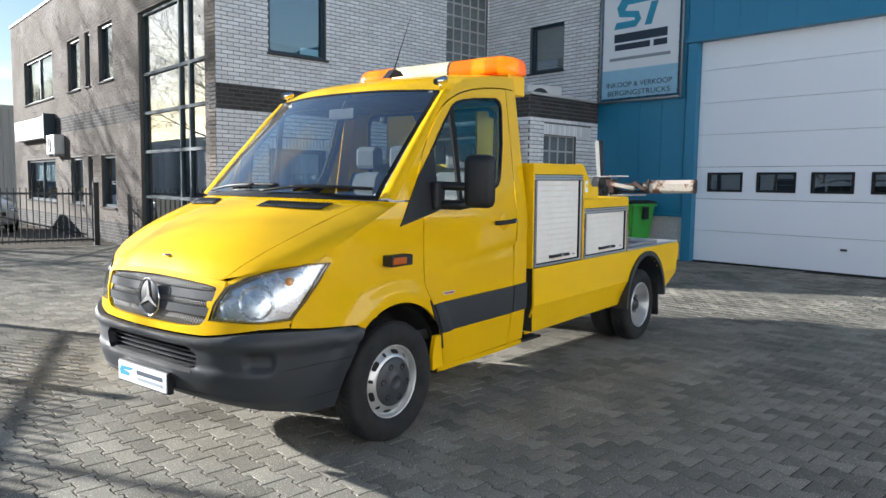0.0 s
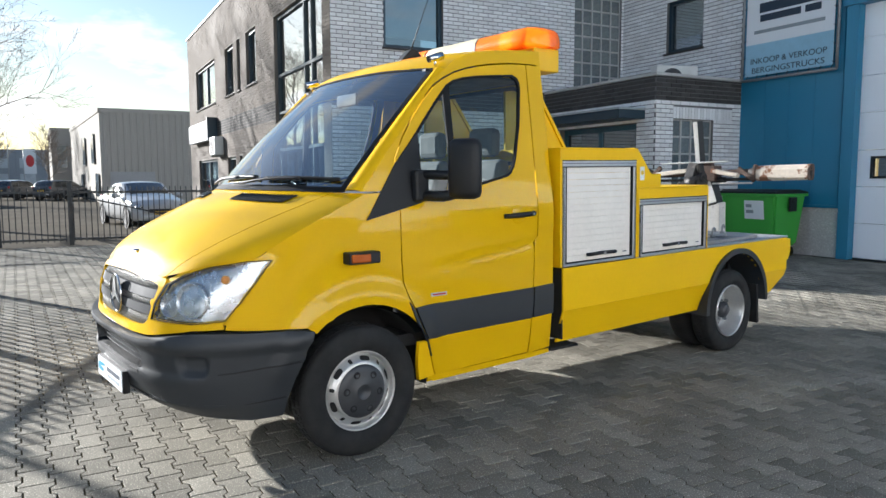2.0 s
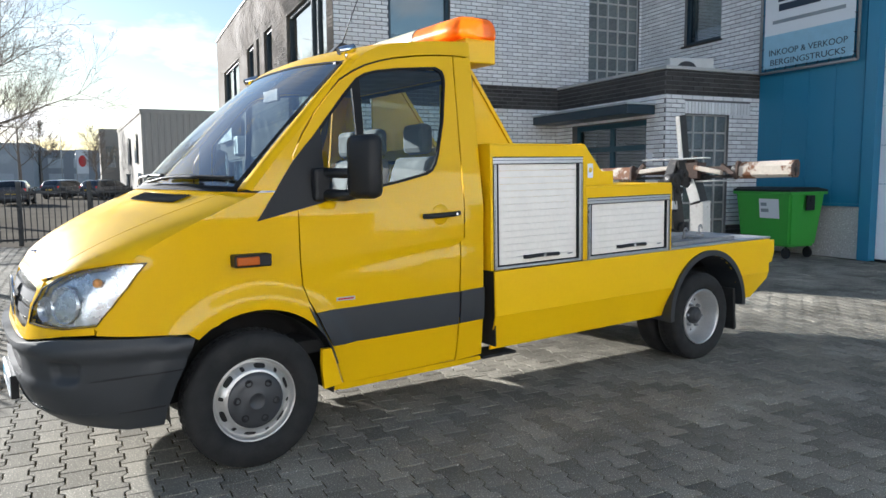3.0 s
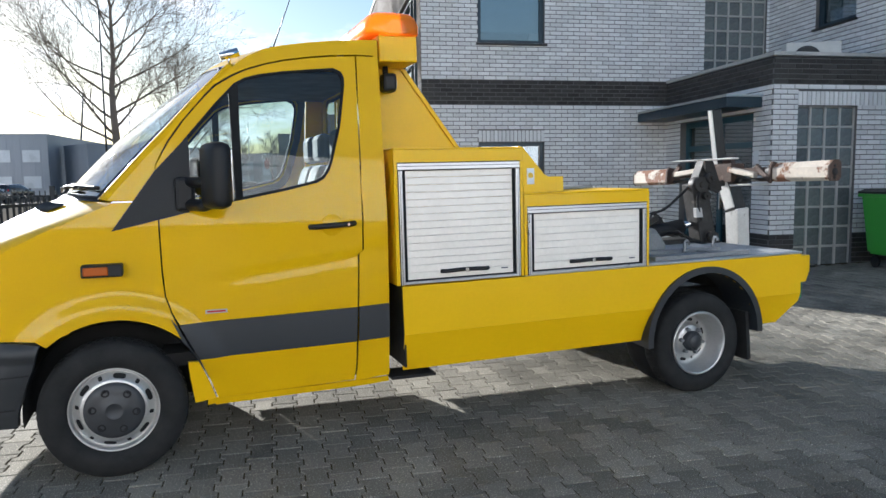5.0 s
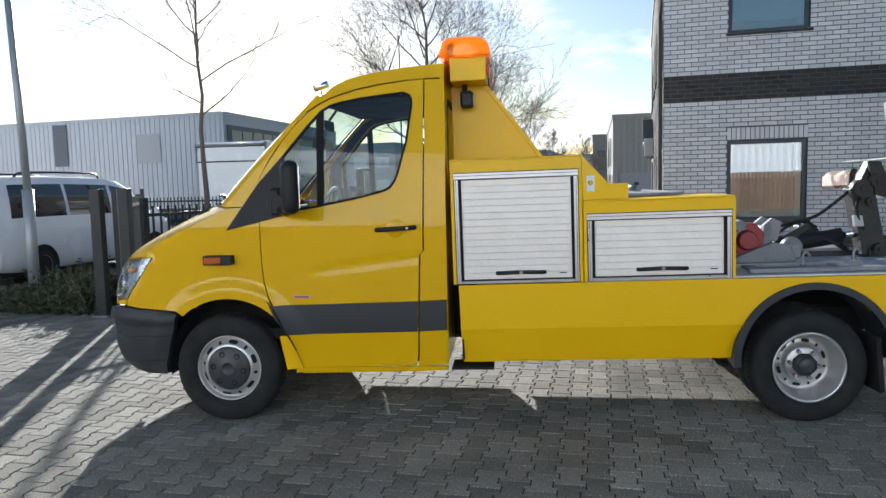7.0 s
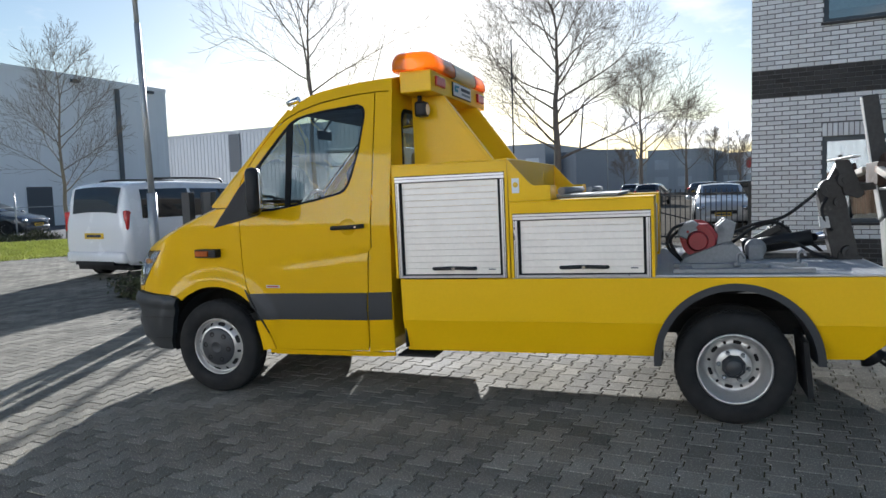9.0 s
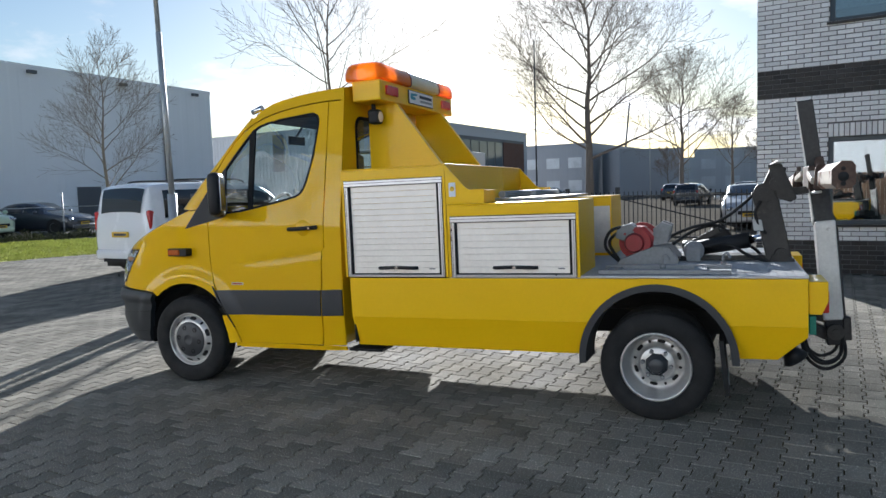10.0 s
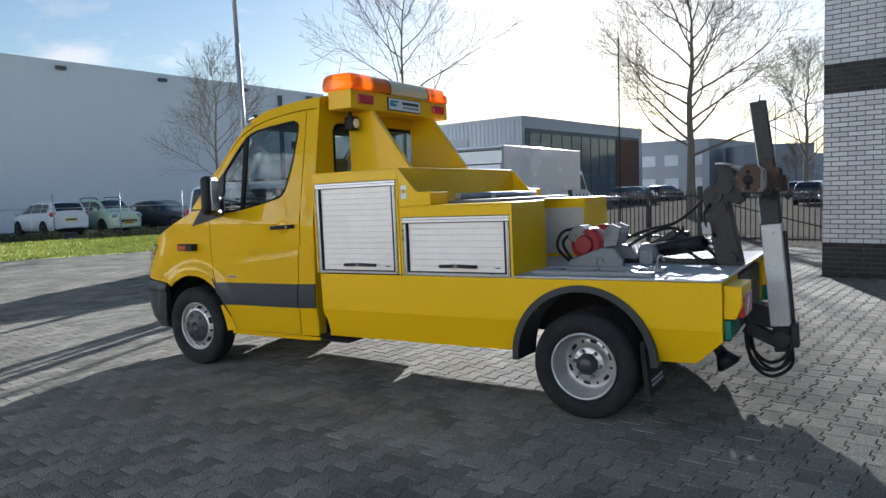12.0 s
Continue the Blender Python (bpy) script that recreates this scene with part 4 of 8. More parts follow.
LOWER_NOSE = [(-1.55, 0.728), (-1.30, 0.738), (-1.12, 0.765), (-0.95, 0.788), (-0.753, 0.796), (-0.76, 0.828), (-0.95, 0.814), (-1.283, 0.817), (-1.255, 0.92), (-1.215, 1.0), (-1.225, 1.026), (-1.32, 1.036), (-1.55, 1.05), (-1.55, 1.023)] + [(s_at(v), z) for v, z in GRILLE_EDGE] + [(-1.55, 0.766)]
for flip in (False, True):
    sk = skin(0, flip)
    panel("fender", fender, sk, YELLOW, truck, step=0.022)
    door = panel("door", DOOR, sk, YELLOW, truck, holes=[WINDOW], step=0.025)
    panel("pillar", PILLAR, sk, YELLOW, truck)
    panel("rear_quarter", REAR, sk, YELLOW, truck)
    panel("sill", [(0.36, 0.322), (0.355, 0.36), (1.355, 0.372), (1.36, 0.345), (1.2, 0.335)], skin(-0.004, flip), YELLOW, truck)
    panel("arch_rear", [(0.36, 0.33), (0.335, 0.45), (0.32, 0.49)] + arch_pts(12, -6, 4, 0.45), skin(-0.002, flip), YELLOW, truck, step=0.03)
    panel("rubbing_strip", STRIPE_DOOR, skin(0.014, flip), GREY_PLASTIC, truck, step=0.025, label="dark grey plastic side strip")
    panel("rubbing_strip", STRIPE_REAR, skin(0.014, flip), GREY_PLASTIC, truck, label="dark grey plastic side strip")
    panel("rubbing_strip", STRIPE_FRONT, skin(0.012, flip), GREY_PLASTIC, truck, step=0.025, label="dark grey plastic side strip")
    panel("mirror_base", TRIANGLE, skin(0.008, flip), BLACK_PLASTIC, truck, label="black plastic mirror triangle")
    panel("bumper", BUMPER, bumper_skin(flip), GREY_PLASTIC, truck, step=0.018, flange=0.05, label="dark grey plastic bumper")
    panel("fender_foot", [(0.280, 0.585), (0.226, 0.585), (0.232, 0.50), (0.254, 0.347), (0.364, 0.362), (0.335, 0.45)], skin(0.003, flip), YELLOW_BODY, truck, flange=0.03)
    panel("lower_nose", LOWER_NOSE, skin(0.002, flip), YELLOW, truck, step=0.035, flange=0.03)
    # window: seal, panes and divider
    c = Vector((sum(p[0] for p in WINDOW) / len(WINDOW), sum(p[1] for p in WINDOW) / len(WINDOW)))
    inner = [tuple(c + (Vector(p) - c) * 0.955) for p in WINDOW]
    panel("window_seal", WINDOW, skin(0.004, flip), SEAL, truck, holes=[inner], flange=0.02)
    inside = [tuple(c + (Vector(p) - c) * 0.96) for p in WINDOW]
    g = panel("side_window", inside, skin(-0.006, flip), CAB_GLASS, truck, flange=0, label="clear side window")
    g.visible_shadow = False
    trim = [tuple(c + (Vector(p) - c) * 1.2) for p in WINDOW]
    panel("window_trim", trim, skin(-0.035, flip), DASH, truck, holes=[[tuple(c + (Vector(p) - c) * 1.03) for p in WINDOW]], flange=0)
    panel("window_divider", [(0.508, 1.45), (0.548, 1.455), (0.552, 2.10), (0.50, 2.045)], skin(0.002, flip), SEAL, truck)
    # Dark strip laid behind the door seam for the shade in it.
    panel("door_gap", [(1.10, 0.40), (1.21, 0.40), (1.21, 1.22), (1.10, 1.22)], skin(-0.022, flip), DARK, truck, flange=0)
    # headlamp
    lamp = panel("headlamp", HEADLAMP, skin(0.004, flip), LENS, truck, flange=0.003, label="clear plastic headlamp")
    lamp.visible_shadow = False
    panel("reflector", HEADLAMP, skin(-0.035, flip), REFLECTOR, lamp, flange=0)
    mid = Vector((-0.92, 0.97))
    panel("headlamp_surround", [tuple(mid + (Vector(p) - mid) * 1.2) for p in HEADLAMP if p[1] > 0.9] + [(-0.72, 0.815), (-1.27, 0.815)], skin(-0.008, flip), YELLOW, truck, holes=[[tuple(mid + (Vector(p) - mid) * 0.985) for p in HEADLAMP]][0:1], flange=0)
    rimmed = [tuple(Vector((-0.95, 0.965)) + (Vector(p) - Vector((-0.95, 0.965))) * 1.022) for p in HEADLAMP]
    panel("lamp_seal", rimmed, skin(0.001, flip), SEAL, lamp, holes=[HEADLAMP], flange=0.012)
    for s, z, r in ((-1.0, 0.925, 0.088), (-1.165, 0.895, 0.058)):
        p, q = shell(s, z, -0.05), shell(s, z, -0.015)
        n = Vector((-0.86, -0.5, 0.1)).normalized()
        bm = bmesh.new()
        x = n.orthogonal().normalized()
        y = n.cross(x)
        rings = [[bm.verts.new(p + n * d + (x * math.cos(a) + y * math.sin(a)) * r * k) for a in (2 * math.pi * q / 28 for q in range(28))] for d, k in ((0.012, 1.10), (0.024, 1.06), (0.024, 1.0), (0.002, 0.88), (-0.020, 0.66), (-0.032, 0.40), (-0.036, 0.22))]
        for ra, rb in zip(rings, rings[1:]):
            for q in range(28):
                bm.faces.new((ra[q], ra[(q + 1) % 28], rb[(q + 1) % 28], rb[q])).smooth = True
        ob = part("bowl", bm, REFLECTOR, lamp)
        bm = bmesh.new()
        rod(bm, p - n * 0.036, p + n * 0.004, r * 0.20, r * 0.16, 14)
        ob2 = part("bulb", bm, PALE, lamp, smooth=True)
        if flip:
            for o in (ob, ob2):
                o.matrix_basis = Matrix.Translation((0, 2 * CEN, 0)) @ Matrix.Diagonal((1, -1, 1, 1))
    bm = bmesh.new()
    at = shell(-0.80, 1.035, -0.022)
    bmesh.ops.create_uvsphere(bm, u_segments=14, v_segments=8, radius=0.022, matrix=Matrix.Translation(mirrored(at) if flip else at))
    part("flasher_bulb", bm, ORANGE_BULB, lamp, "orange flasher bulb", smooth=True)
    for lo, hi, z0, z1 in ((-0.78, -0.405, 0.568, 0.595), (-0.66, -0.46, 0.405, 0.415)):
        panel("bumper_seam", [(lo, z0), (hi, z1), (hi, z1 + 0.007), (lo, z0 + 0.003)], skin(0.0165, flip), BLACK_PLASTIC, truck, flange=0.006)
    # small side flasher
    bm = bmesh.new()
    box(bm, -0.262, -0.012, 1.078, -0.068, 0.066, 1.142, 0.008)
    flasher = part("side_flasher", bm, BLACK_PLASTIC, truck, "orange side flasher in black holder")
    bm = bmesh.new()
    box(bm, -0.252, -0.022, 1.088, -0.135, 0.0, 1.132, 0.006)
    part("lens", bm, FLASHER, flasher)
    if flip:
        flasher.matrix_basis = Matrix.Translation((0, 2 * CEN, 0)) @ Matrix.Diagonal((1, -1, 1, 1))
    # handle
    bm = bmesh.new()
    lathe(bm, [(0, 0.062), (0.003, 0.058), (0.004, 0.0001)], "y", (1.03, side_v(1.03, 1.30) - 0.002, 1.30), 28, -1)
    cup = part("handle_cup", bm, YELLOW, truck)
    bm = bmesh.new()
    tube(bm, bend([(0.905, 0.052, 1.292), (0.93, 0.025, 1.294), (1.03, 0.012, 1.299), (1.13, 0.022, 1.304), (1.16, 0.05, 1.306)], 5), 0.0155, 10)
    handle = part("door_handle", bm, BLACK_PLASTIC, truck, "black plastic door handle")
    bm = bmesh.new()
    rod(bm, (1.115, 0.012, 1.303), (1.115, -0.002, 1.303), 0.008, None, 12)
    part("lock", bm, CHROME, handle)
    # mirror
    bm = bmesh.new()
    box(bm, 0.347, -0.262, 1.415, 0.449, -0.064, 1.752, 0.042)
    bmesh.ops.rotate(bm, cent=(0.397, -0.163, 1.58), matrix=Matrix.Rotation(radians(25), 3, "Z"), verts=bm.verts[:])
    mirror = part("mirror", bm, BLACK_PLASTIC, truck, "large black door mirror", smooth=True)
    bm = bmesh.new()
    box(bm, 0.444, -0.240, 1.455, 0.4515, -0.086, 1.715, 0.003)
    bmesh.ops.rotate(bm, cent=(0.397, -0.163, 1.58), matrix=Matrix.Rotation(radians(25), 3, "Z"), verts=bm.verts[:])
    part("mirror_glass", bm, CHROME, mirror)
    bm = bmesh.new()
    tube(bm, [(0.25, 0.08, 1.555), (0.34, -0.05, 1.55), (0.38, -0.13, 1.55)], 0.028, 10)
    tube(bm, [(0.25, 0.08, 1.435), (0.34, -0.05, 1.43), (0.38, -0.13, 1.45)], 0.032, 10)
    box(bm, 0.2, 0.03, 1.40, 0.3, 0.1, 1.58, 0.02)
    part("mirror_arm", bm, BLACK_PLASTIC, mirror)
    if flip:
        for o in (cup, handle, mirror):
            o.matrix_basis = Matrix.Translation((0, 2 * CEN, 0)) @ Matrix.Diagonal((1, -1, 1, 1))
    # badge on the door
    if not flip:
        bm = bmesh.new()
        box(bm, 0.325, side_v(0.4, 0.85) - 0.004, 0.842, 0.44, side_v(0.4, 0.85) + 0.003, 0.862)
        badge = part("door_badge", bm, PALE, truck, "small pale badge with dark bars")
        boxpart("badge_bar", (0.335, side_v(0.4, 0.85) - 0.006, 0.848, 0.43, side_v(0.4, 0.85) - 0.0035, 0.856), RED_LENS, badge)

# cowl, windscreen, roof


def screen_edge(w, low):
    q = abs(w)
    if low:
        return Vector((-0.425 + 0.245 * q ** 2.3, CEN + w * 0.874, 1.484 - 0.016 * q * q))
    return Vector((0.385 + 0.111 * q ** 2.4, CEN + w * 0.806, 2.212 - 0.020 * q ** 2.5))


def screen(t, w, off=0.0):
    p = screen_edge(w, True).lerp(screen_edge(w, False), t)
    return p + Vector((-0.62, 0, 0.75)).normalized() * (0.035 * math.sin(math.pi * t) * (1 - 0.8 * w * w) + off)


def along(pts, t):
    """A place on a chain of points, at the share t of its run."""
    k = t * (len(pts) - 1)
    i = min(len(pts) - 2, int(k))
    return Vector(pts[i]).lerp(Vector(pts[i + 1]), k - i)


g = grid("windscreen", lambda i, j: screen(0.02 + 0.966 * i, (2 * j - 1) * 0.98), 10, 24, SCREEN_GLASS, truck, "large clear windscreen")
g.visible_shadow = False
for lo, hi, w0, w1 in ((0.0, 0.018, -1, 1), (0.982, 1.0, -1, 1), (0.0, 1.0, -1.0, -0.972), (0.0, 1.0, 0.972, 1.0)):
    grid("screen_border", lambda i, j: screen(lo + (hi - lo) * i, w0 + (w1 - w0) * j, 0.003), 8, 20, SEAL, truck, "black screen border")
for flip in (False, True):
    def pillar_face(i, j):
        a = screen(i, 1.0 if flip else -1.0, -0.004)
        b = shell(*along(PILLAR_FRONT, i), -0.001)
        b = mirrored(b) if flip else b
        out = Vector((-0.016, 0.012 if flip else -0.012, 0.010)) * math.sin(math.pi * j)
        return a.lerp(b, j) + out
    grid("screen_pillar", pillar_face, 14, 5, YELLOW, truck)
bm = bmesh.new()
rows = [[bonnet(1.0, (2 * j / 30 - 1) * 0.90) + Vector((-0.003, 0, 0.003)) if i == 0 else screen(0.03, 2 * j / 30 - 1, -0.004) for j in range(31)] for i in range(2)]
vs = [[bm.verts.new(p) for p in r] for r in rows]
for j in range(30):
    bm.faces.new((vs[0][j], vs[1][j], vs[1][j + 1], vs[0][j + 1]))
part("cowl", bm, BLACK_PLASTIC, truck)
for w0, w1 in ((0.02, 0.62), (-0.70, -0.10)):
    bm = bmesh.new()
    tube(bm, bend([screen(0.0, w1, 0.03), screen(0.03, (w0 + w1) / 2, 0.035), screen(0.045, w0, 0.03)], 5), 0.009, 6)
    tube(bm, bend([screen(0.06, w0 - 0.25, 0.018), screen(0.06, w0 + 0.1, 0.018), screen(0.05, w1 - 0.25, 0.018)], 6), 0.011, 6)
    part("wiper", bm, BLACK_PLASTIC, truck)
ROOF_EDGE = [(0.50, 2.170), (0.535, 2.186), (0.61, 2.244), (0.705, 2.289), (0.8, 2.313), (0.942, 2.337), (1.10, 2.357), (1.285, 2.370), (1.362, 2.373)]

ROOF_CROWN = [(0, 2.214), (0.04, 2.245), (0.08, 2.266), (0.12, 2.283), (0.22, 2.313), (0.36, 2.343), (0.55, 2.378), (0.8, 2.414), (1, 2.43)]


def roof(i, j):
    w = 2 * j - 1
    q = abs(w)
    ue = 0.50 + 0.862 * i
    uc = 0.380 + 0.982 * i
    g = 1 - q ** 2.2
    u = ue + (uc - ue) * g
    z_edge = table(ROOF_EDGE, ue)
    zc = table(ROOF_CROWN, i)
    z = z_edge + (zc - z_edge) * (1 - q ** 3.5)
    ve = side_v(ue, z_edge)
    y = CEN - (CEN - ve) * q
    return Vector((u, y if w < 0 else 2 * CEN - y, z))


grid("roof", roof, 25, 30, YELLOW, truck, "", 0.0)
bm = bmesh.new()
rear_out = [(side_v(1.3, z) + 0.004, z) for z in (0.40, 0.8, 1.2, 1.4, 1.7, 2.0, 2.3, 2.362)]
top = [(roof(1, j / 12).y, roof(1, j / 12).z) for j in range(1, 12)]
outline = rear_out + top + [(2 * CEN - y, z) for y, z in rear_out[::-1]]
REARWIN = []
for cv, cz, a0 in ((0.45, 2.08, 180), (1.65, 2.08, 90), (1.65, 1.71, 0), (0.45, 1.71, -90)):
    REARWIN += [(cv + 0.09 * math.cos(radians(a0 - 15 * k)), cz + 0.09 * math.sin(radians(a0 - 15 * k))) for k in range(7)]
panel("back_wall", outline, lambda y, z, d: Vector((1.362 - d + (0.0), y, z)), YELLOW, truck, holes=[REARWIN], step=0.3, flange=0.03)
g = panel("rear_window", REARWIN, lambda y, z, d: Vector((1.355, y, z)), CAB_GLASS, truck, step=0.5, flange=0)
g.visible_shadow = False
c = Vector((CEN, 1.895))
rin = [tuple(c + Vector(((p[0] - c.x) * 0.96, (p[1] - c.y) * 0.9))) for p in REARWIN]
panel("rear_window_seal", REARWIN, lambda y, z, d: Vector((1.366 - d, y, z)), SEAL, truck, holes=[rin], step=0.5, flange=0.01)

# grille and number plate


def front_u(v, z, off=0.0):
    a, b = SC - table(NOSE, z), CEN - side_v(SC, z)
    q = min(0.999, abs(v - CEN) / b)
    return SC - a * (1 - q ** NX) ** (1 / NX) - off


def strip(bm, v0, v1, z0, z1, off0, off1, n=20, slope=0.0):
    rows = []
    for i in range(n + 1):
        v = v0 + (v1 - v0) * i / n
        dz = -slope * abs(v - CEN)
        rows.append([bm.verts.new((front_u(v, z + dz, o), v, z + dz)) for z, o in ((z0, off0), (z1, off0), (z1, off1), (z0, off1))])
    for a, b in zip(rows, rows[1:]):
        for k in range(4):
            bm.faces.new((a[k], b[k], b[(k + 1) % 4], a[(k + 1) % 4]))
    bm.faces.new(rows[0])
    bm.faces.new(rows[-1][::-1])


bm = bmesh.new()
strip(bm, 0.47, 1.63, 0.755, 1.03, -0.07, -0.06)
grille = part("grille", bm, DARK, truck, "dark grille with grey bars and pale mesh")
for z0, z1, v0 in ((0.922, 0.968, 0.49), (0.838, 0.884, 0.515)):
    bm = bmesh.new()
    strip(bm, v0, 2 * CEN - v0, z0, z1, -0.05, -0.006)
    part("bar", bm, GRILLE_GREY, grille)
mesh_bm = bmesh.new()
for k in range(49):
    v = 0.51 + k * 0.0225
    for d in (-1, 1):
        for z0, z1 in ((0.772, 0.836), (0.886, 0.920), (0.970, 1.02)):
            h = d * (z1 - z0) * 0.45
            rod(mesh_bm, (front_u(v, z0, -0.018), v - h, z0), (front_u(v, z1, -0.018), v + h, z1), 0.0021, None, 4)
tagged(part("mesh", mesh_bm, MESH_GREY, grille, "pale grey grille mesh"), kind="stuff")
emblem_at = (front_u(CEN, 0.895, 0.006), CEN, 0.895)
bm = bmesh.new()
lathe(bm, [(0.0, 0.110), (0.006, 0.112), (0.010, 0.107), (0.006, 0.102)], "x", emblem_at, 40, -1)
emblem = part("emblem_ring", bm, CHROME, truck, "round chrome emblem on a dark disc")
bm = bmesh.new()
lathe(bm, [(0.0, 0.104), (0.003, 0.10), (0.003, 0.0001)], "x", emblem_at, 32, -1)
part("disc", bm, BLACK_PLASTIC, emblem)
for a in (90, 210, 330):
    bm = bmesh.new()
    c, s = math.cos(radians(a)), math.sin(radians(a))
    x = emblem_at[0]
    prism(bm, [(CEN + 0.1 * c, emblem_at[2] + 0.1 * s), (CEN - 0.016 * s, emblem_at[2] + 0.016 * c), (CEN + 0.016 * s, emblem_at[2] - 0.016 * c)], "x", x - 0.010, x - 0.002)
    part("ray", bm, SILVER, emblem)
bm = bmesh.new()
p = bonnet(0.07, 0.0)
lathe(bm, [(0.0, 0.028), (0.006, 0.026), (0.008, 0.0001)], "z", (p.x, p.y, p.z), 20)
part("bonnet_badge", bm, CHROME, truck)
bm = bmesh.new()
strip(bm, 0.56, 1.54, 0.52, 0.69, -0.12, -0.11)
ledge = bmesh.new()
strip(ledge, 0.16, 1.94, 0.395, 0.41, 0.0, 0.03, 40)
part("bumper_lip", ledge, GREY_PLASTIC, truck)
intake = part("intake", bm, DARK, truck, "dark lower air intake")
for k in range(4):
    bm = bmesh.new()
    strip(bm, 0.60, 1.50, 0.572 + 0.028 * k, 0.580 + 0.028 * k, -0.07, -0.03)
    part("slat", bm, GREY_PLASTIC, intake)
bm = bmesh.new()
strip(bm, 0.62, 1.48, 0.525, 0.545, -0.10, 0.026)
step_part = part("bumper_step", bm, WORN_GREY, truck, "worn grey ribbed bumper step")
ribs = bmesh.new()
for k in range(40):
    v = 0.66 + k * 0.02
    strip(ribs, v, v + 0.009, 0.5455, 0.552, -0.085, 0.0, 1)
tagged(part("ribs", ribs, WORN_GREY, step_part), kind="stuff")
bm = bmesh.new()
box(bm, -1.212, CEN - 0.265, 0.377, -1.175, CEN + 0.265, 0.502, 0.004)
plate = part("number_plate", bm, BLACK_PLASTIC, truck, "white dealer plate with blue logo and bars")
boxpart("plate_face", (-1.217, CEN - 0.255, 0.387, -1.211, CEN + 0.255, 0.496), SIGN_WHITE, plate)


def plate_print(parent, place, w, h):
    """Logo wedge and bars of a small dealer plate; place(a, b, d) gives points on it."""
    for shape, m in (([(-0.46, -0.22), (-0.28, -0.22), (-0.26, 0.0), (-0.40, 0.08), (-0.22, 0.16), (-0.18, 0.32), (-0.44, 0.3), (-0.48, 0.05)], LOGO_BLUE),
                     ([(-0.1, 0.02), (0.44, 0.02), (0.44, 0.28), (-0.1, 0.28)], INK), ([(-0.08, -0.32), (0.44, -0.32), (0.44, -0.12), (-0.08, -0.12)], INK_GREY)):
        b = bmesh.new()
        lo = [b.verts.new(place(x * w, y * h, 0.0015)) for x, y in shape]
        b.faces.new(lo)
        part("print_bar", b, m, parent)


plate_print(plate, lambda a, b, d: Vector((-1.2175 - d, CEN - a, 0.441 + b)), 0.5, 0.1)

# inside of the cab and underside
boxpart("engine_block", (-1.0, 0.42, 0.42, 0.2, 1.68, 0.95), DARK, truck, bevel=0.05)
# Dark boxes added behind the door seams to stop light showing through.
for y in (0.12, 1.95):
    boxpart("seam_backing", (0.86, y, 0.40, 1.33, y + 0.03, 1.36), DARK, truck)
boxpart("cab_floor", (0.1, 0.14, 0.55, 1.33, 1.96, 0.62), DARK, truck)
for s in (0, 1):
    bm = bmesh.new()
    ring = [[bm.verts.new((ARCH[0] + r * math.cos(a), y, ARCH[1] + r * math.sin(a))) for y, r in ((0.0, 0.45), (0.28, 0.45), (0.30, 0.43), (0.30, 0.02))] for a in (radians(-8 + 196 * k / 30) for k in range(31))]
    for ra, rb in zip(ring, ring[1:]):
        for k in range(3):
            bm.faces.new((ra[k], rb[k], rb[k + 1], ra[k + 1])).smooth = True
    liner = part("wheel_liner", bm, DARK, truck)
    liner.matrix_basis = Matrix.Translation((0, 0.10 if not s else 2 * CEN - 0.10, 0)) @ Matrix.Diagonal((1, 1 - 2 * s, 1, 1))
bm = bmesh.new()
prism(bm, [(-0.28, 1.355), (-0.15, 1.385), (0.12, 1.41), (0.26, 1.36), (0.30, 1.25), (0.22, 1.0), (-0.28, 1.0)], "y", 0.24, 1.86, 0.03)
part("dashboard", bm, DASH, truck)
bm = bmesh.new()
prism(bm, [(0.1, 1.40), (0.22, 1.46), (0.28, 1.40), (0.2, 1.34)], "y", 0.45, 0.85, 0.02)
part("instrument_hood", bm, DASH, truck)
bm = bmesh.new()
ring = [(0.42 + 0.19 * math.cos(a) * 0.45, 0.62 + 0.19 * math.sin(a), 1.40 + 0.19 * math.cos(a) * 0.9) for a in (2 * math.pi * k / 32 for k in range(33))]
tube(bm, ring, 0.015, 8)
rod(bm, (0.42, 0.62, 1.40), (0.25, 0.62, 1.30), 0.03)
rod(bm, (0.42, 0.44, 1.40), (0.42, 0.80, 1.40), 0.014)
part("steering_wheel", bm, PALE, truck, "pale grey steering wheel")
for y0, y1 in ((0.34, 0.84), (1.00, 1.38), (1.38, 1.78)):
    bm = bmesh.new()
    box(bm, 0.50, y0, 0.85, 1.02, y1, 1.02, 0.05)
    prism(bm, [(0.98, 0.95), (1.10, 0.95), (1.26, 1.55), (1.25, 1.66), (1.16, 1.66), (1.12, 1.55)], "y", y0 + 0.03, y1 - 0.03, 0.03)
    box(bm, 1.16, (y0 + y1) / 2 - 0.13, 1.68, 1.26, (y0 + y1) / 2 + 0.13, 1.88, 0.04)
    box(bm, 0.55, y0 + 0.05, 0.60, 1.0, y1 - 0.05, 0.85)
    part("seat", bm, SEAT, truck, smooth=False)
boxpart("headlining", (0.46, 0.28, 2.175, 1.345, 1.82, 2.19), DASH, truck)
bm = bmesh.new()
box(bm, 0.36, 0.92, 2.02, 0.38, 1.18, 2.10, 0.008)
rod(bm, (0.37, CEN, 2.10), (0.45, CEN, 2.2), 0.01)
part("inner_mirror", bm, DASH, truck)
boxpart("paper_sheet", (-0.18, 1.0, 1.424, -0.02, 1.25, 1.428), SIGN_WHITE, truck)
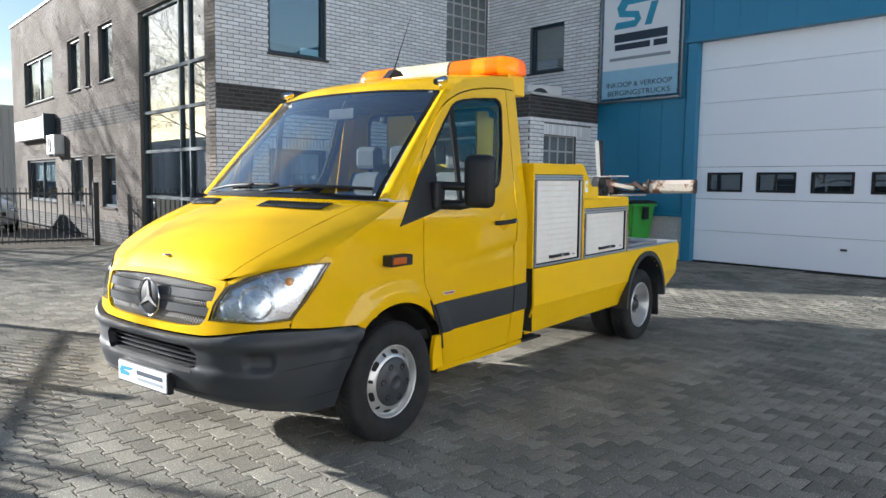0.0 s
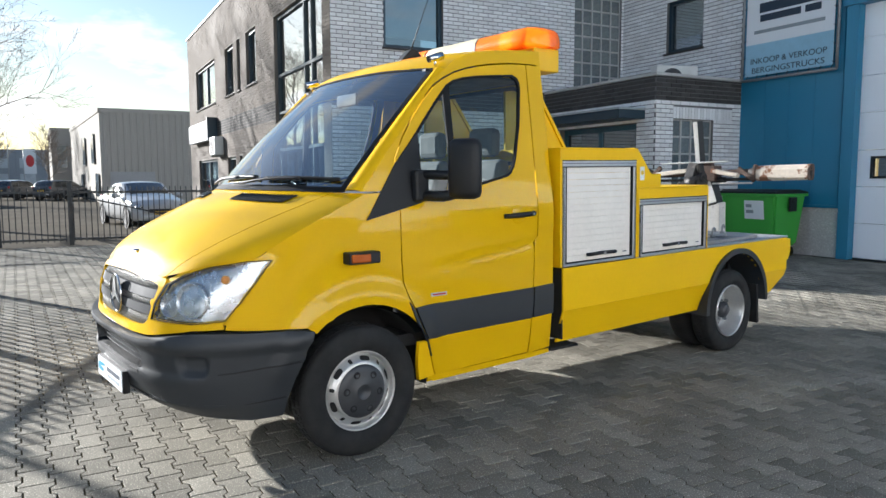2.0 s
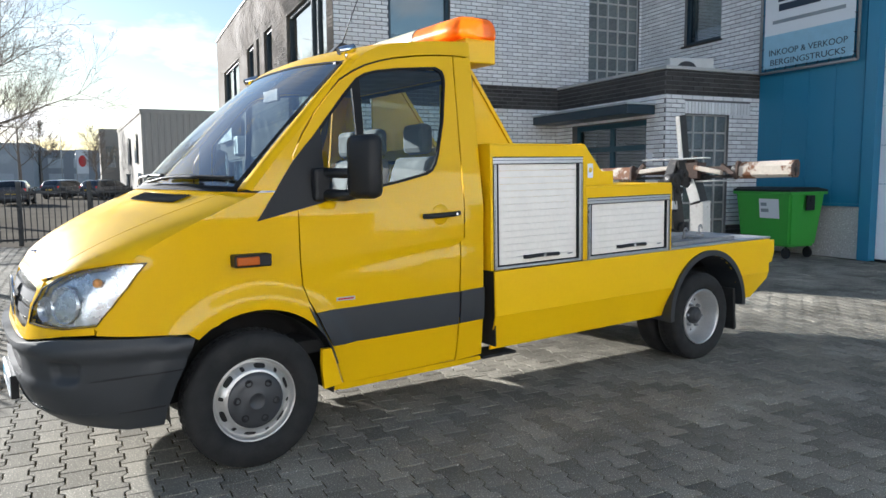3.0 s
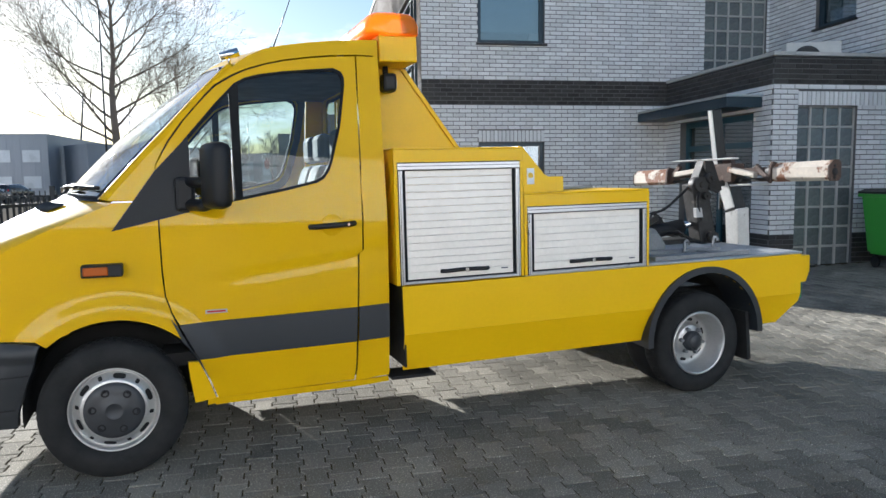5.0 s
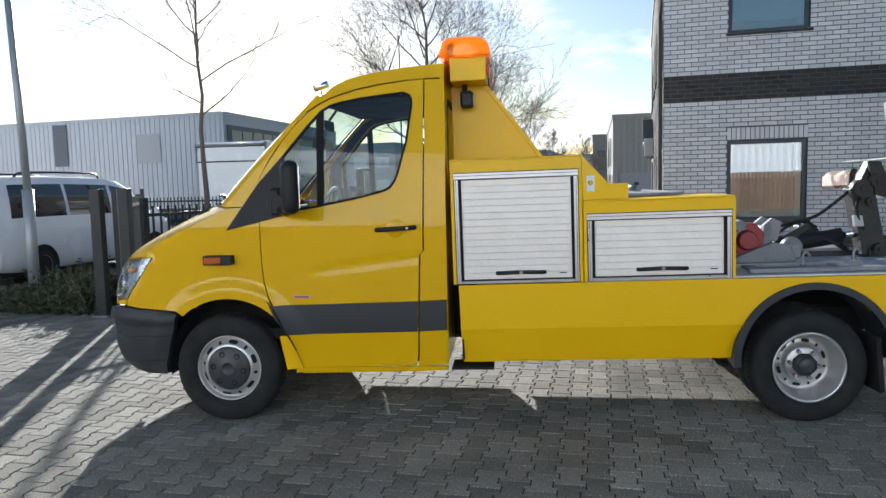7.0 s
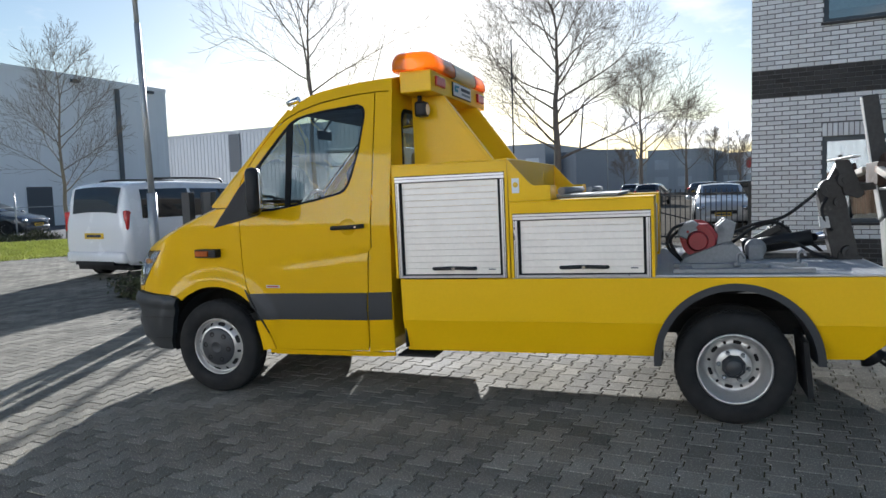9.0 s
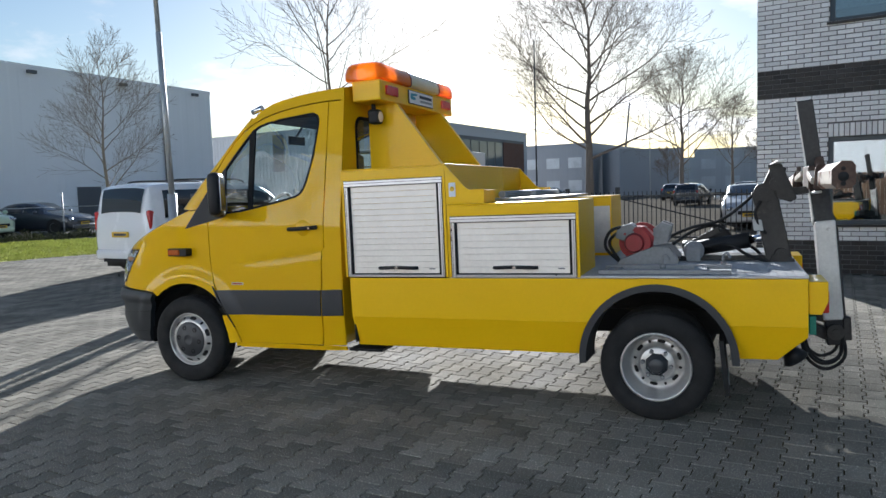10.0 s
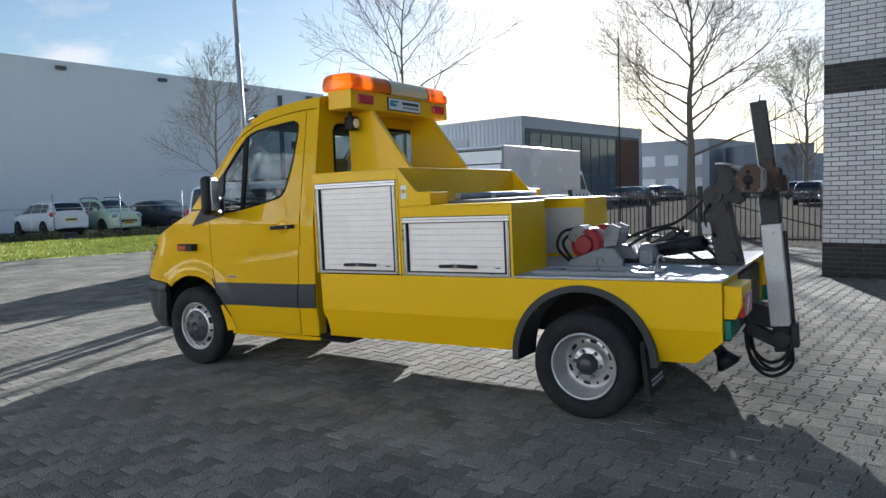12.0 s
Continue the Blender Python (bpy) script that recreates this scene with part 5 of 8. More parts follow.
for f in (0, 1):
    y = 0.22 if not f else 1.88
    b = bmesh.new()
    prism(b, [(0.35, 0.65), (1.2, 0.65), (1.2, 1.45), (0.35, 1.40)], "y", y - 0.03, y + 0.03)
    part("door_lining", b, DASH, truck)

# roof fittings
for y in (0.262, 1.838):
    bm = bmesh.new()
    p = Vector((0.52, y, 2.235))
    rod(bm, p + Vector((-0.05, 0, 0.01)), p + Vector((0.05, 0, 0.04)), 0.022, 0.026, 14)
    rod(bm, p + Vector((0, 0, -0.03)), p + Vector((0, 0, 0.02)), 0.008)
    part("marker_lamp", bm, CHROME, truck, "small chrome roof marker lamp")
bm = bmesh.new()
prism(bm, [(0.76, 2.36), (0.94, 2.40), (0.90, 2.43), (0.84, 2.44)], "y", 0.95, 1.03, 0.008)
rod(bm, (0.86, 0.99, 2.43), (1.02, 0.96, 2.86), 0.005, 0.002, 6)
part("antenna", bm, BLACK_PLASTIC, truck, "black rod antenna")

# ---------------------------------------------------------------- recovery bodywork, raked a little nose-down
RAKE = Matrix.Translation((1.44, 0, 0.93)) @ pose(0, 0, 0, 0, -0.8, 0) @ Matrix.Translation((-1.44, 0, -0.93))


def bpart(name, bm, material, parent=None, label="", smooth=False):
    ob = part(name, bm, material, parent or truck, label, smooth)
    if parent is None:
        ob.matrix_basis = RAKE
    return ob


def bbox(name, dims, material, parent=None, label="", bevel=0.004):
    bm = bmesh.new()
    box(bm, *dims, bevel)
    return bpart(name, bm, material, parent, label)


for flip in (0, 1):
    def fy(a, b):
        return (a, b) if not flip else (2 * CEN - b, 2 * CEN - a)
    AX = (3.672, 0.385)
    arch = [(AX[0] + 0.455 * math.cos(radians(a)), AX[1] + 0.455 * math.sin(radians(a))) for a in range(180, -1, -10)]
    up_cut = [(1.445, 0.625)] + [(1.44, 0.918), (4.555, 0.918), (4.555, 0.625)] + [(4.06, 0.625)] + [(x, z) for x, z in arch[::-1] if z > 0.625] + [(3.284, 0.625)]
    bm = bmesh.new()
    y0, y1 = fy(0.04, 0.055)
    prism(bm, up_cut, "y", y0, y1)
    bpart("skirt", bm, YELLOW_BODY)
    for lo in ([(1.45, 0.392), (1.445, 0.6245)] + [(3.284, 0.6245)] + [(x, z) for x, z in arch if z < 0.622 and x < AX[0]][::-1] + [(3.2, 0.392)],
               [(4.555, 0.6245), (4.555, 0.56), (4.39, 0.405), (4.14, 0.40)] + [(x, z) for x, z in arch if z < 0.622 and x > AX[0]][::-1] + [(4.06, 0.6245)]):
        bm = bmesh.new()
        vs_o = [bm.verts.new((x, (0.04 + 0.075 * (0.622 - z) / 0.23) if not flip else 2 * CEN - (0.04 + 0.075 * (0.622 - z) / 0.23), z)) for x, z in lo]
        vs_i = [bm.verts.new((v.co.x, v.co.y + (0.015 if not flip else -0.015), v.co.z)) for v in vs_o]
        bm.faces.new(vs_o)
        bm.faces.new(vs_i[::-1])
        for i in range(len(lo)):
            k = (i + 1) % len(lo)
            bm.faces.new((vs_o[i], vs_i[i], vs_i[k], vs_o[k]))
        bmesh.ops.recalc_face_normals(bm, faces=bm.faces[:])
        bpart("lower_skirt", bm, YELLOW_BODY)
    # mudguard
    bm = bmesh.new()
    prof = [math.radians(a) for a in range(184, -6, -5)]
    y0, y1 = fy(0.015, 0.30)
    rows = []
    for a in prof:
        c, s = math.cos(a), math.sin(a)
        rows.append([bm.verts.new((AX[0] + r * c, y, AX[1] + r * s)) for r, y in ((0.50, y0 if not flip else y1), (0.455, y0 if not flip else y1), (0.445, y1 if not flip else y0), (0.47, y1 if not flip else y0))])
    for a, b in zip(rows, rows[1:]):
        for k in range(4):
            bm.faces.new((a[k], b[k], b[(k + 1) % 4], a[(k + 1) % 4]))
    bm.faces.new(rows[0])
    bm.faces.new(rows[-1][::-1])
    bpart("mudguard", bm, GREY_PLASTIC, None, "dark plastic mudguard")
    y0, y1 = fy(0.06, 0.46)
    bm = bmesh.new()
    prism(bm, [(4.05, 0.52), (4.08, 0.52), (4.11, 0.17), (4.08, 0.16)], "y", y0, y1)
    flap = bpart("mudflap", bm, RUBBER, None, "black rubber mudflap")
    bm = bmesh.new()
    yb = sum(fy(0.10, 0.42)) / 2
    for z in (0.255, 0.225):
        u = 4.11 + (0.17 - z) * 0.086 + 0.001
        box(bm, u - 0.004, yb - 0.13, z, u + 0.004, yb + 0.13, z + 0.016)
    part("print_bar", bm, PALE, flap, "pale worn print")
    # lockers
    y0, y1 = fy(0.04, 0.62)
    for nm, u0, u1, z0, z1, depth in (("locker_tall", 1.408, 2.245, 0.925, 1.735, 0.0), ("locker_low", 2.252, 3.192, 0.925, 1.446, 0.0)):
        f = y0 if not flip else y1
        i = y1 if not flip else y0
        s = 1 if not flip else -1
        w = 0.02
        bm = bmesh.new()
        box(bm, u0, min(f + s * 0.002, i), z1 - 0.012, u1, max(f + s * 0.002, i), z1, 0.004)
        lock = bpart(nm, bm, YELLOW_BODY)
        for pn, (e0, e1, g0, g1, h0, h1) in (
                ("front_strip", (u0, u1, f, f + s * 0.03, z1 - 0.085, z1 - 0.0125)),
                ("corner_post", (u0, u0 + w, f, f + s * 0.03, z0, z1 - 0.0855)), ("corner_post", (u1 - w, u1, f, f + s * 0.03, z0, z1 - 0.0855)),
                ("end_panel", (u0, u0 + w, f + s * 0.0305, i, z0, z1 - 0.0125)), ("end_panel", (u1 - w, u1, f + s * 0.0305, i, z0, z1 - 0.0125)),
                ("floor_panel", (u0 + w, u1 - w, f + s * 0.07, i, z0, z0 + 0.012)), ("back_panel", (u0 + w, u1 - w, i - s * 0.015, i, z0 + 0.012, z1 - 0.013))):
            boxpart(pn, (e0, min(g0, g1), h0, e1, max(g0, g1), h1), YELLOW_BODY, lock)
        rails = bmesh.new()
        a0, a1, b0, b1 = u0 + 0.021, u1 - 0.021, z0 + 0.001, z1 - 0.0855
        fr = sorted((f - s * 0.004, f + s * 0.05))
        for c0, c1, d0, d1 in ((a0, a0 + 0.03, b0, b1 - 0.045), (a1 - 0.03, a1, b0, b1 - 0.045), (a0, a1, b1 - 0.045, b1), (a0 + 0.03, a1 - 0.03, b0, b0 + 0.018)):
            box(rails, c0, fr[0], d0, c1, fr[1], d1, 0.004)
        part("shutter_frame", rails, ALU, lock, "anodised aluminium shutter frame")
        lines = bmesh.new()
        gv = sorted((f - s * 0.0055, f + s * 0.01))
        for c0, c1, d0, d1 in ((a0 + 0.0005, a0 + 0.005, b0, b1 - 0.046), (a0 + 0.013, a0 + 0.0155, b0, b1 - 0.046), (a1 - 0.005, a1 - 0.0005, b0, b1 - 0.046), (a1 - 0.0155, a1 - 0.013, b0, b1 - 0.046),
                               (a0, a1, b1 - 0.006, b1 - 0.0005), (a0, a1, b1 - 0.024, b1 - 0.0205), (a0, a1, b1 - 0.0475, b1 - 0.0445)):
            box(lines, c0, gv[0], d0, c1, gv[1], d1)
        part("rail_groove", lines, SEAL, lock)
        dk = sorted((f + s * 0.004, f + s * 0.052))
        seal = bmesh.new()
        for c0, c1, d0, d1 in ((a0 + 0.0305, a0 + 0.048, b0 + 0.018, b1 - 0.0455), (a1 - 0.048, a1 - 0.0305, b0 + 0.018, b1 - 0.0455), (a0 + 0.048, a1 - 0.048, b0 + 0.0185, b0 + 0.026)):
            box(seal, c0, dk[0], d0, c1, dk[1], d1)
        part("seal", seal, SEAL, lock)
        n = round((b1 - b0 - 0.07) / 0.043)
        h = (b1 - b0 - 0.071) / n
        sl = sorted((f + s * 0.014, f + s * 0.03))
        for k in range(n):
            bm = bmesh.new()
            d0 = b0 + 0.026 + h * k
            front = sl[0] if s > 0 else sl[1]
            back = sl[1] if s > 0 else sl[0]
            prism(bm, [(back, d0 + 0.0006), (front + s * 0.0014, d0 + 0.0006), (front, d0 + h * 0.12), (front, d0 + h * 0.88), (front + s * 0.0014, d0 + h - 0.0006), (back, d0 + h - 0.0006)], "x", a0 + 0.046, a1 - 0.046)
            part("slat", bm, SHUTTER, lock)
        uc = (a0 + a1) / 2 + 0.02
        half = 0.155
        bm = bmesh.new()
        yy = f - s * 0.012
        tube(bm, bend([(uc - half, f + s * 0.012, b0 + 0.066), (uc - half + 0.03, yy, b0 + 0.068), (uc, yy - s * 0.004, b0 + 0.072), (uc + half - 0.03, yy, b0 + 0.068), (uc + half, f + s * 0.012, b0 + 0.066)], 5), 0.0125, 8)
        hd = part("handle", bm, BLACK_PLASTIC, lock, "black plastic bar handle")
        bm = bmesh.new()
        rod(bm, (uc, yy, b0 + 0.07), (uc, yy - s * 0.02, b0 + 0.07), 0.012, None, 12)
        part("lock", bm, CHROME, hd)
        if not flip:
            boxpart("label", (a1 - 0.13, f + 0.0125, b0 + 0.055, a1 - 0.085, f + 0.0135, b0 + 0.062), INK, lock)
    # wedge plate beside the well, with a small block at its foot
    bm = bmesh.new()
    y0, y1 = fy(0.042, 0.06)
    prism(bm, [(2.25, 1.447), (2.245, 1.735), (2.40, 1.56), (2.425, 1.545), (2.535, 1.545), (2.535, 1.447)], "y", y0, y1, 0.002)
    bpart("wedge_plate", bm, YELLOW_BODY)
    y0, y1 = fy(0.061, 0.30)
    bbox("wedge_block", (2.40, y0, 1.448, 2.535, y1, 1.54), YELLOW_BODY)
    if not flip:
        lab = bbox("round_label", (2.275, 0.039, 1.50, 2.325, 0.042, 1.60), SIGN_WHITE, None, "white sticker with a yellow disc", 0)
        bm = bmesh.new()
        lathe(bm, [(0.0, 0.018), (0.0015, 0.017), (0.0015, 0.0001)], "y", (2.30, 0.039, 1.555), 18, -1)
        part("disc", bm, PLATE_YELLOW, lab)
        # tower cheek plates on both sides
    yc0, yc1 = fy(0.56, 0.58)
    bm = bmesh.new()
    prism(bm, [(1.40, 1.735), (1.40, 2.262), (1.63, 2.262), (2.01, 1.735)], "y", yc0, yc1, 0.002)
    bpart("tower_cheek", bm, YELLOW_BODY)
    bm = bmesh.new()
    yr0, yr1 = fy(0.545, 0.595)
    prism(bm, [(1.625, 2.262), (1.66, 2.262), (2.045, 1.735), (2.01, 1.735)], "y", yr0, yr1, 0.003)
    bpart("cheek_edge", bm, YELLOW_BODY)
# joining plates between the lockers
bbox("locker_bridge", (1.41, 0.63, 1.70, 2.235, 1.47, 1.73), YELLOW_BODY)
bbox("bridge_front", (1.41, 0.63, 0.93, 1.43, 1.47, 1.70), YELLOW_BODY)
bbox("bridge_rear", (2.225, 0.063, 1.448, 2.243, 2.037, 1.74), YELLOW_BODY)
for y0, y1 in ((0.50, 0.619), (1.481, 1.60)):
    bbox("tread_side", (2.8, 0.622 if y0 < 1 else 1.474, 0.96, 3.18, 0.626 if y0 < 1 else 1.478, 1.36), TREAD_PALE, None, "aluminium tread plate facing")
bbox("winch_tray", (2.42, 0.35, 1.452, 2.95, 1.75, 1.472), STEEL, None, "grey steel tray with rollers")
bm = bmesh.new()
rod(bm, (2.55, 0.42, 1.50), (2.55, 1.60, 1.50), 0.026, None, 14)
rod(bm, (2.72, 0.70, 1.50), (2.72, 1.50, 1.50), 0.022, None, 14)
bpart("tray_roller", bm, STEEL)
bbox("frame_rail", (1.3, 0.62, 0.45, 4.5, 0.72, 0.62), DARK)
bbox("frame_rail", (1.3, 1.38, 0.45, 4.5, 1.48, 0.62), DARK)
bbox("fuel_tank", (1.5, 0.2, 0.40, 2.6, 0.6, 0.75), DARK, None, "", 0.03)
boxpart("step_plate", (1.38, 0.09, 0.345, 1.66, 0.30, 0.362), DARK, truck)
# Added plate that blocks sun passing through the cab gap.
bbox("front_bulkhead", (1.447, 0.06, 0.42, 1.46, 2.04, 0.916), DARK)
# Added filler that hides the lit ground seen through the cab gap.
bbox("cab_gaiter", (1.366, 0.55, 0.50, 1.404, 1.55, 0.93), RUBBER)
for y0, y1 in ((0.057, 0.60), (1.50, 2.043)):
    bbox("rear_panel", (4.542, y0, 0.60, 4.556, y1, 0.917), YELLOW_BODY, None, "yellow rear panel", 0.002)

# deck of tread plate with raised studs
deck = bbox("deck", (2.255, 0.045, 0.919, 4.555, 2.055, 0.935), DECK, None, "worn aluminium tread plate deck", 0.002)
verts, faces = [], []
for i in range(28):
    for j in range(42):
        x, y, a = 3.22 + i * 0.047, 0.08 + j * 0.047, (45 if (i + j) % 2 else -45)
        c, s = math.cos(radians(a)), math.sin(radians(a))
        b = len(verts)
        for p, q, h in ((-0.015, 0, 0), (0, -0.004, 0), (0.015, 0, 0), (0, 0.004, 0), (0, 0, 0.002)):
            verts.append((x + p * c - q * s, y + p * s + q * c, 0.9352 + h))
        faces += [(b, b + 1, b + 4), (b + 1, b + 2, b + 4), (b + 2, b + 3, b + 4), (b + 3, b, b + 4)]
ob = mesh_of("deck_stud", verts, faces, DECK, deck)
tagged(ob, kind="stuff")
bbox("deck_edge", (3.194, 0.035, 0.921, 4.56, 0.06, 0.937), ALU)
bbox("deck_edge", (4.545, 0.0605, 0.921, 4.562, 2.04, 0.9368), ALU)

# light box over the cab with beacon bar
boxm = bbox("light_box", (1.412, 0.282, 2.264, 1.655, 1.818, 2.422), YELLOW_BODY, None, "yellow lamp box across the tower", 0.008)
for y in (0.47, 1.63):
    bm = bmesh.new()
    box(bm, 1.652, y - 0.10, 2.31, 1.678, y + 0.10, 2.385, 0.008)
    part("rear_marker", bm, RED_LENS, boxm, "dark red lamp lens")
bm = bmesh.new()
box(bm, 1.656, CEN - 0.26, 2.285, 1.666, CEN + 0.26, 2.40, 0.004)
tp = part("dealer_plate", bm, BLACK_PLASTIC, boxm)
bm = bmesh.new()
box(bm, 1.6665, CEN - 0.25, 2.293, 1.670, CEN + 0.25, 2.392)
part("plate_face", bm, SIGN_WHITE, tp)
plate_print(tp, lambda a, b, d: Vector((1.6705 + d, CEN + a, 2.343 + b)), 0.5, 0.1)
beacon = thing("beacon_bar", "amber and cream beacon light bar on the lamp box", "beacon")


def bar_shape(bm, y0, y1, round0, round1, x0=1.335, x1=1.685, z0=2.424, z1=2.566, n=14):
    """A stretch of the light bar, domed in section, with a round nose where its end is free."""
    rows = []
    for i in range(n + 1):
        y = y0 + (y1 - y0) * (0.5 - 0.5 * math.cos(math.pi * i / n))
        k = 1.0
        for free, d in ((round0, y - y0), (round1, y1 - y)):
            if free and d < 0.13:
                k = min(k, math.sqrt(max(0.0, 1 - (1 - d / 0.13) ** 2)))
        xm, hw, hh = (x0 + x1) / 2, (x1 - x0) / 2 * (0.30 + 0.70 * k), (z1 - z0) * (0.55 + 0.45 * k)
        ring = [(-0.93, 0.0), (-1.0, 0.10), (-1.0, 0.42), (-0.93, 0.66), (-0.80, 0.86), (-0.60, 0.97), (0.0, 1.0), (0.60, 0.97), (0.80, 0.86), (0.93, 0.66), (1.0, 0.42), (1.0, 0.10), (0.93, 0.0)]
        rows.append([bm.verts.new((xm + a * hw, y, z0 + b * hh)) for a, b in ring])
    m = len(rows[0])
    for a, b in zip(rows, rows[1:]):
        for k in range(m):
            bm.faces.new((a[k], b[k], b[(k + 1) % m], a[(k + 1) % m])).smooth = True
    bm.faces.new(rows[0])
    bm.faces.new(rows[-1][::-1])


beacon.matrix_world = pose(0, 0, 0, 0, 0, 10.4) @ RAKE
for nm, y0, y1, t0, t1, m in (("amber_lens", 0.23, 0.82, 1, 0, AMBER), ("centre_panel", 0.824, 1.416, 0, 0, CREAM), ("amber_lens", 1.42, 1.87, 0, 1, AMBER)):
    bm = bmesh.new()
    bar_shape(bm, y0, y1, t0, t1)
    bmesh.ops.recalc_face_normals(bm, faces=bm.faces[:])
    lens = part(nm, bm, m, beacon)
    if nm == "amber_lens":
        for y in ((y0 + 0.13, y0 + 0.36) if t0 else (y1 - 0.34, y1 - 0.13)):
            bm = bmesh.new()
            lathe(bm, [(2.430, 0.055), (2.47, 0.062), (2.515, 0.052), (2.535, 0.02), (2.537, 0.0001)], "z", (1.51, y, 0), 16)
            part("lamp", bm, AMBER_GLOW, lens, "lit amber rotating lamp", smooth=True)
        bm = bmesh.new()
        ys = y1 - 0.012 if t0 else y0 + 0.012
        bar_shape(bm, min(ys, ys + 0.012), max(ys, ys + 0.012), 0, 0, 1.333, 1.687, 2.422, 2.568, 1)
        part("end_ring", bm, BLACK_PLASTIC, lens)
for y in (0.6, 1.5):
    boxpart("foot", (1.42, y - 0.05, 2.4205, 1.6, y + 0.05, 2.4265), BLACK_PLASTIC, beacon)
for y, s in ((0.46, 1), (1.64, -1)):
    bm = bmesh.new()
    rod(bm, (1.50, y, 2.26), (1.50, y, 2.20), 0.018)
    box(bm, 1.47, y - 0.06, 2.10, 1.56, y + 0.05, 2.215, 0.02)
    wl = part("work_lamp", bm, BLACK_PLASTIC, truck, "black work lamp under the lamp box")
    wl.matrix_basis = RAKE
    bm = bmesh.new()
    lathe(bm, [(0.0, 0.042), (0.006, 0.04), (0.008, 0.0001)], "x", (1.558, y, 2.155), 18)
    part("lens", bm, LAMP_GLOW, wl)

# ---------------------------------------------------------------- wheels


def wheel(name, u, y, r, rear, flip, label):
    bm = bmesh.new()
    W = 0.20
    lathe(bm, [(0.04, 0.215), (0.022, 0.232), (0.006, 0.252), (0.0, 0.275), (0.0, 0.300), (0.006, 0.325), (0.014, r - 0.018), (0.026, r - 0.006), (0.044, r), (W - 0.05, r), (W - 0.02, r - 0.015), (W, r - 0.05), (W, 0.26), (W - 0.02, 0.205)], "y", (0, 0, 0), 56)
    tyre = part(name, bm, RUBBER, truck, label)
    bm = bmesh.new()
    for k in range(56):
        a = 2 * math.pi * k / 56
        for y0, y1, sh in ((0.058, 0.092, 0.0), (0.108, 0.146, 0.5)):
            b = a + sh * 2 * math.pi / 56
            c, s = math.cos(b), math.sin(b)
            vs = []
            for rr in (r - 0.001, r + 0.004):
                for dy, dt in ((y0, -0.012), (y1, -0.008), (y1, 0.016), (y0, 0.012)):
                    vs.append(bm.verts.new((rr * c - dt * s, dy, rr * s + dt * c)))
            bm.faces.new(vs[4:])
            for q in range(4):
                bm.faces.new((vs[q], vs[(q + 1) % 4], vs[4 + (q + 1) % 4], vs[4 + q]))
    part("tread", bm, RUBBER, tyre)
    bm = bmesh.new()
    if rear:
        prof = [(0.022, 0.222), (0.014, 0.226), (0.008, 0.218), (0.016, 0.206), (0.045, 0.200), (0.060, 0.190), (0.100, 0.184), (0.112, 0.176), (0.116, 0.164), (0.112, 0.128), (0.100, 0.116), (0.082, 0.112), (0.078, 0.106), (0.078, 0.05)]
    else:
        prof = [(0.022, 0.222), (0.014, 0.226), (0.006, 0.218), (0.014, 0.211), (0.030, 0.207), (0.043, 0.203), (0.046, 0.198), (0.040, 0.193), (0.012, 0.166), (0.004, 0.154), (0.006, 0.13)]
    lathe(bm, prof, "y", (0, 0, 0), 48)
    part("rim", bm, SILVER, tyre, "silver painted steel rim")
    for k in range(12):
        a = 2 * math.pi * (k + 0.5) / 12
        bm = bmesh.new()
        wide, high = (0.175, 0.0115) if k % 2 else (0.058, 0.0105)
        rs = 0.146 if rear else 0.1785
        vs = []
        for q in range(16):
            t = 2 * math.pi * q / 16
            ca = a + (abs(math.cos(t)) ** 0.6) * math.copysign(1, math.cos(t)) * wide
            cr = rs + (abs(math.sin(t)) ** 0.6) * math.copysign(1, math.sin(t)) * high
            d = 0.112 + (cr - 0.128) * 0.111 if rear else 0.012 + (cr - 0.166) * 1.037
            vs.append(bm.verts.new((cr * math.cos(ca), d - 0.004, cr * math.sin(ca))))
        bm.faces.new(vs)
        part("slot", bm, DARK, tyre)
    bm = bmesh.new()
    if rear:
        lathe(bm, [(0.035, 0.0001), (0.035, 0.040), (0.042, 0.052), (0.078, 0.062)], "y", (0, 0, 0), 24)
        part("hub", bm, HUB_GREY, tyre, "dark grey axle hub")
        bm = bmesh.new()
        lathe(bm, [(0.046, 0.058), (0.052, 0.072), (0.078, 0.074)], "y", (0, 0, 0), 8)
        part("hub_collar", bm, HUB_GREY, tyre)
    else:
        lathe(bm, [(-0.016, 0.0001), (-0.016, 0.034), (-0.021, 0.038), (-0.021, 0.046), (-0.018, 0.050), (-0.015, 0.100), (-0.010, 0.126), (-0.002, 0.142), (0.008, 0.150), (0.020, 0.151)], "y", (0, 0, 0), 40)
        part("wheel_cover", bm, HUB_GREY, tyre, "dark grey centre cover")
    for k in range(6):
        a = 2 * math.pi * k / 6 + 0.3
        bm = bmesh.new()
        if rear:
            rod(bm, (0.090 * math.cos(a), 0.079, 0.090 * math.sin(a)), (0.090 * math.cos(a), 0.055, 0.090 * math.sin(a)), 0.015, 0.012, 6)
        else:
            lathe(bm, [(0.0, 0.0001), (0.0, 0.011), (-0.004, 0.013), (-0.004, 0.019), (0.0, 0.021)], "y", (0.104 * math.cos(a), -0.0135, 0.104 * math.sin(a)), 16)
        part("wheel_nut", bm, STEEL if rear else BLACK_PLASTIC, tyre)
    for o in tyre.children:
        if not o.name.startswith("tread"):
            o.matrix_basis = Matrix.Translation((0, -0.006 if rear else 0.022, 0)) @ Matrix.Diagonal((1.02, 1.45 if rear else 1.0, 1.02, 1))
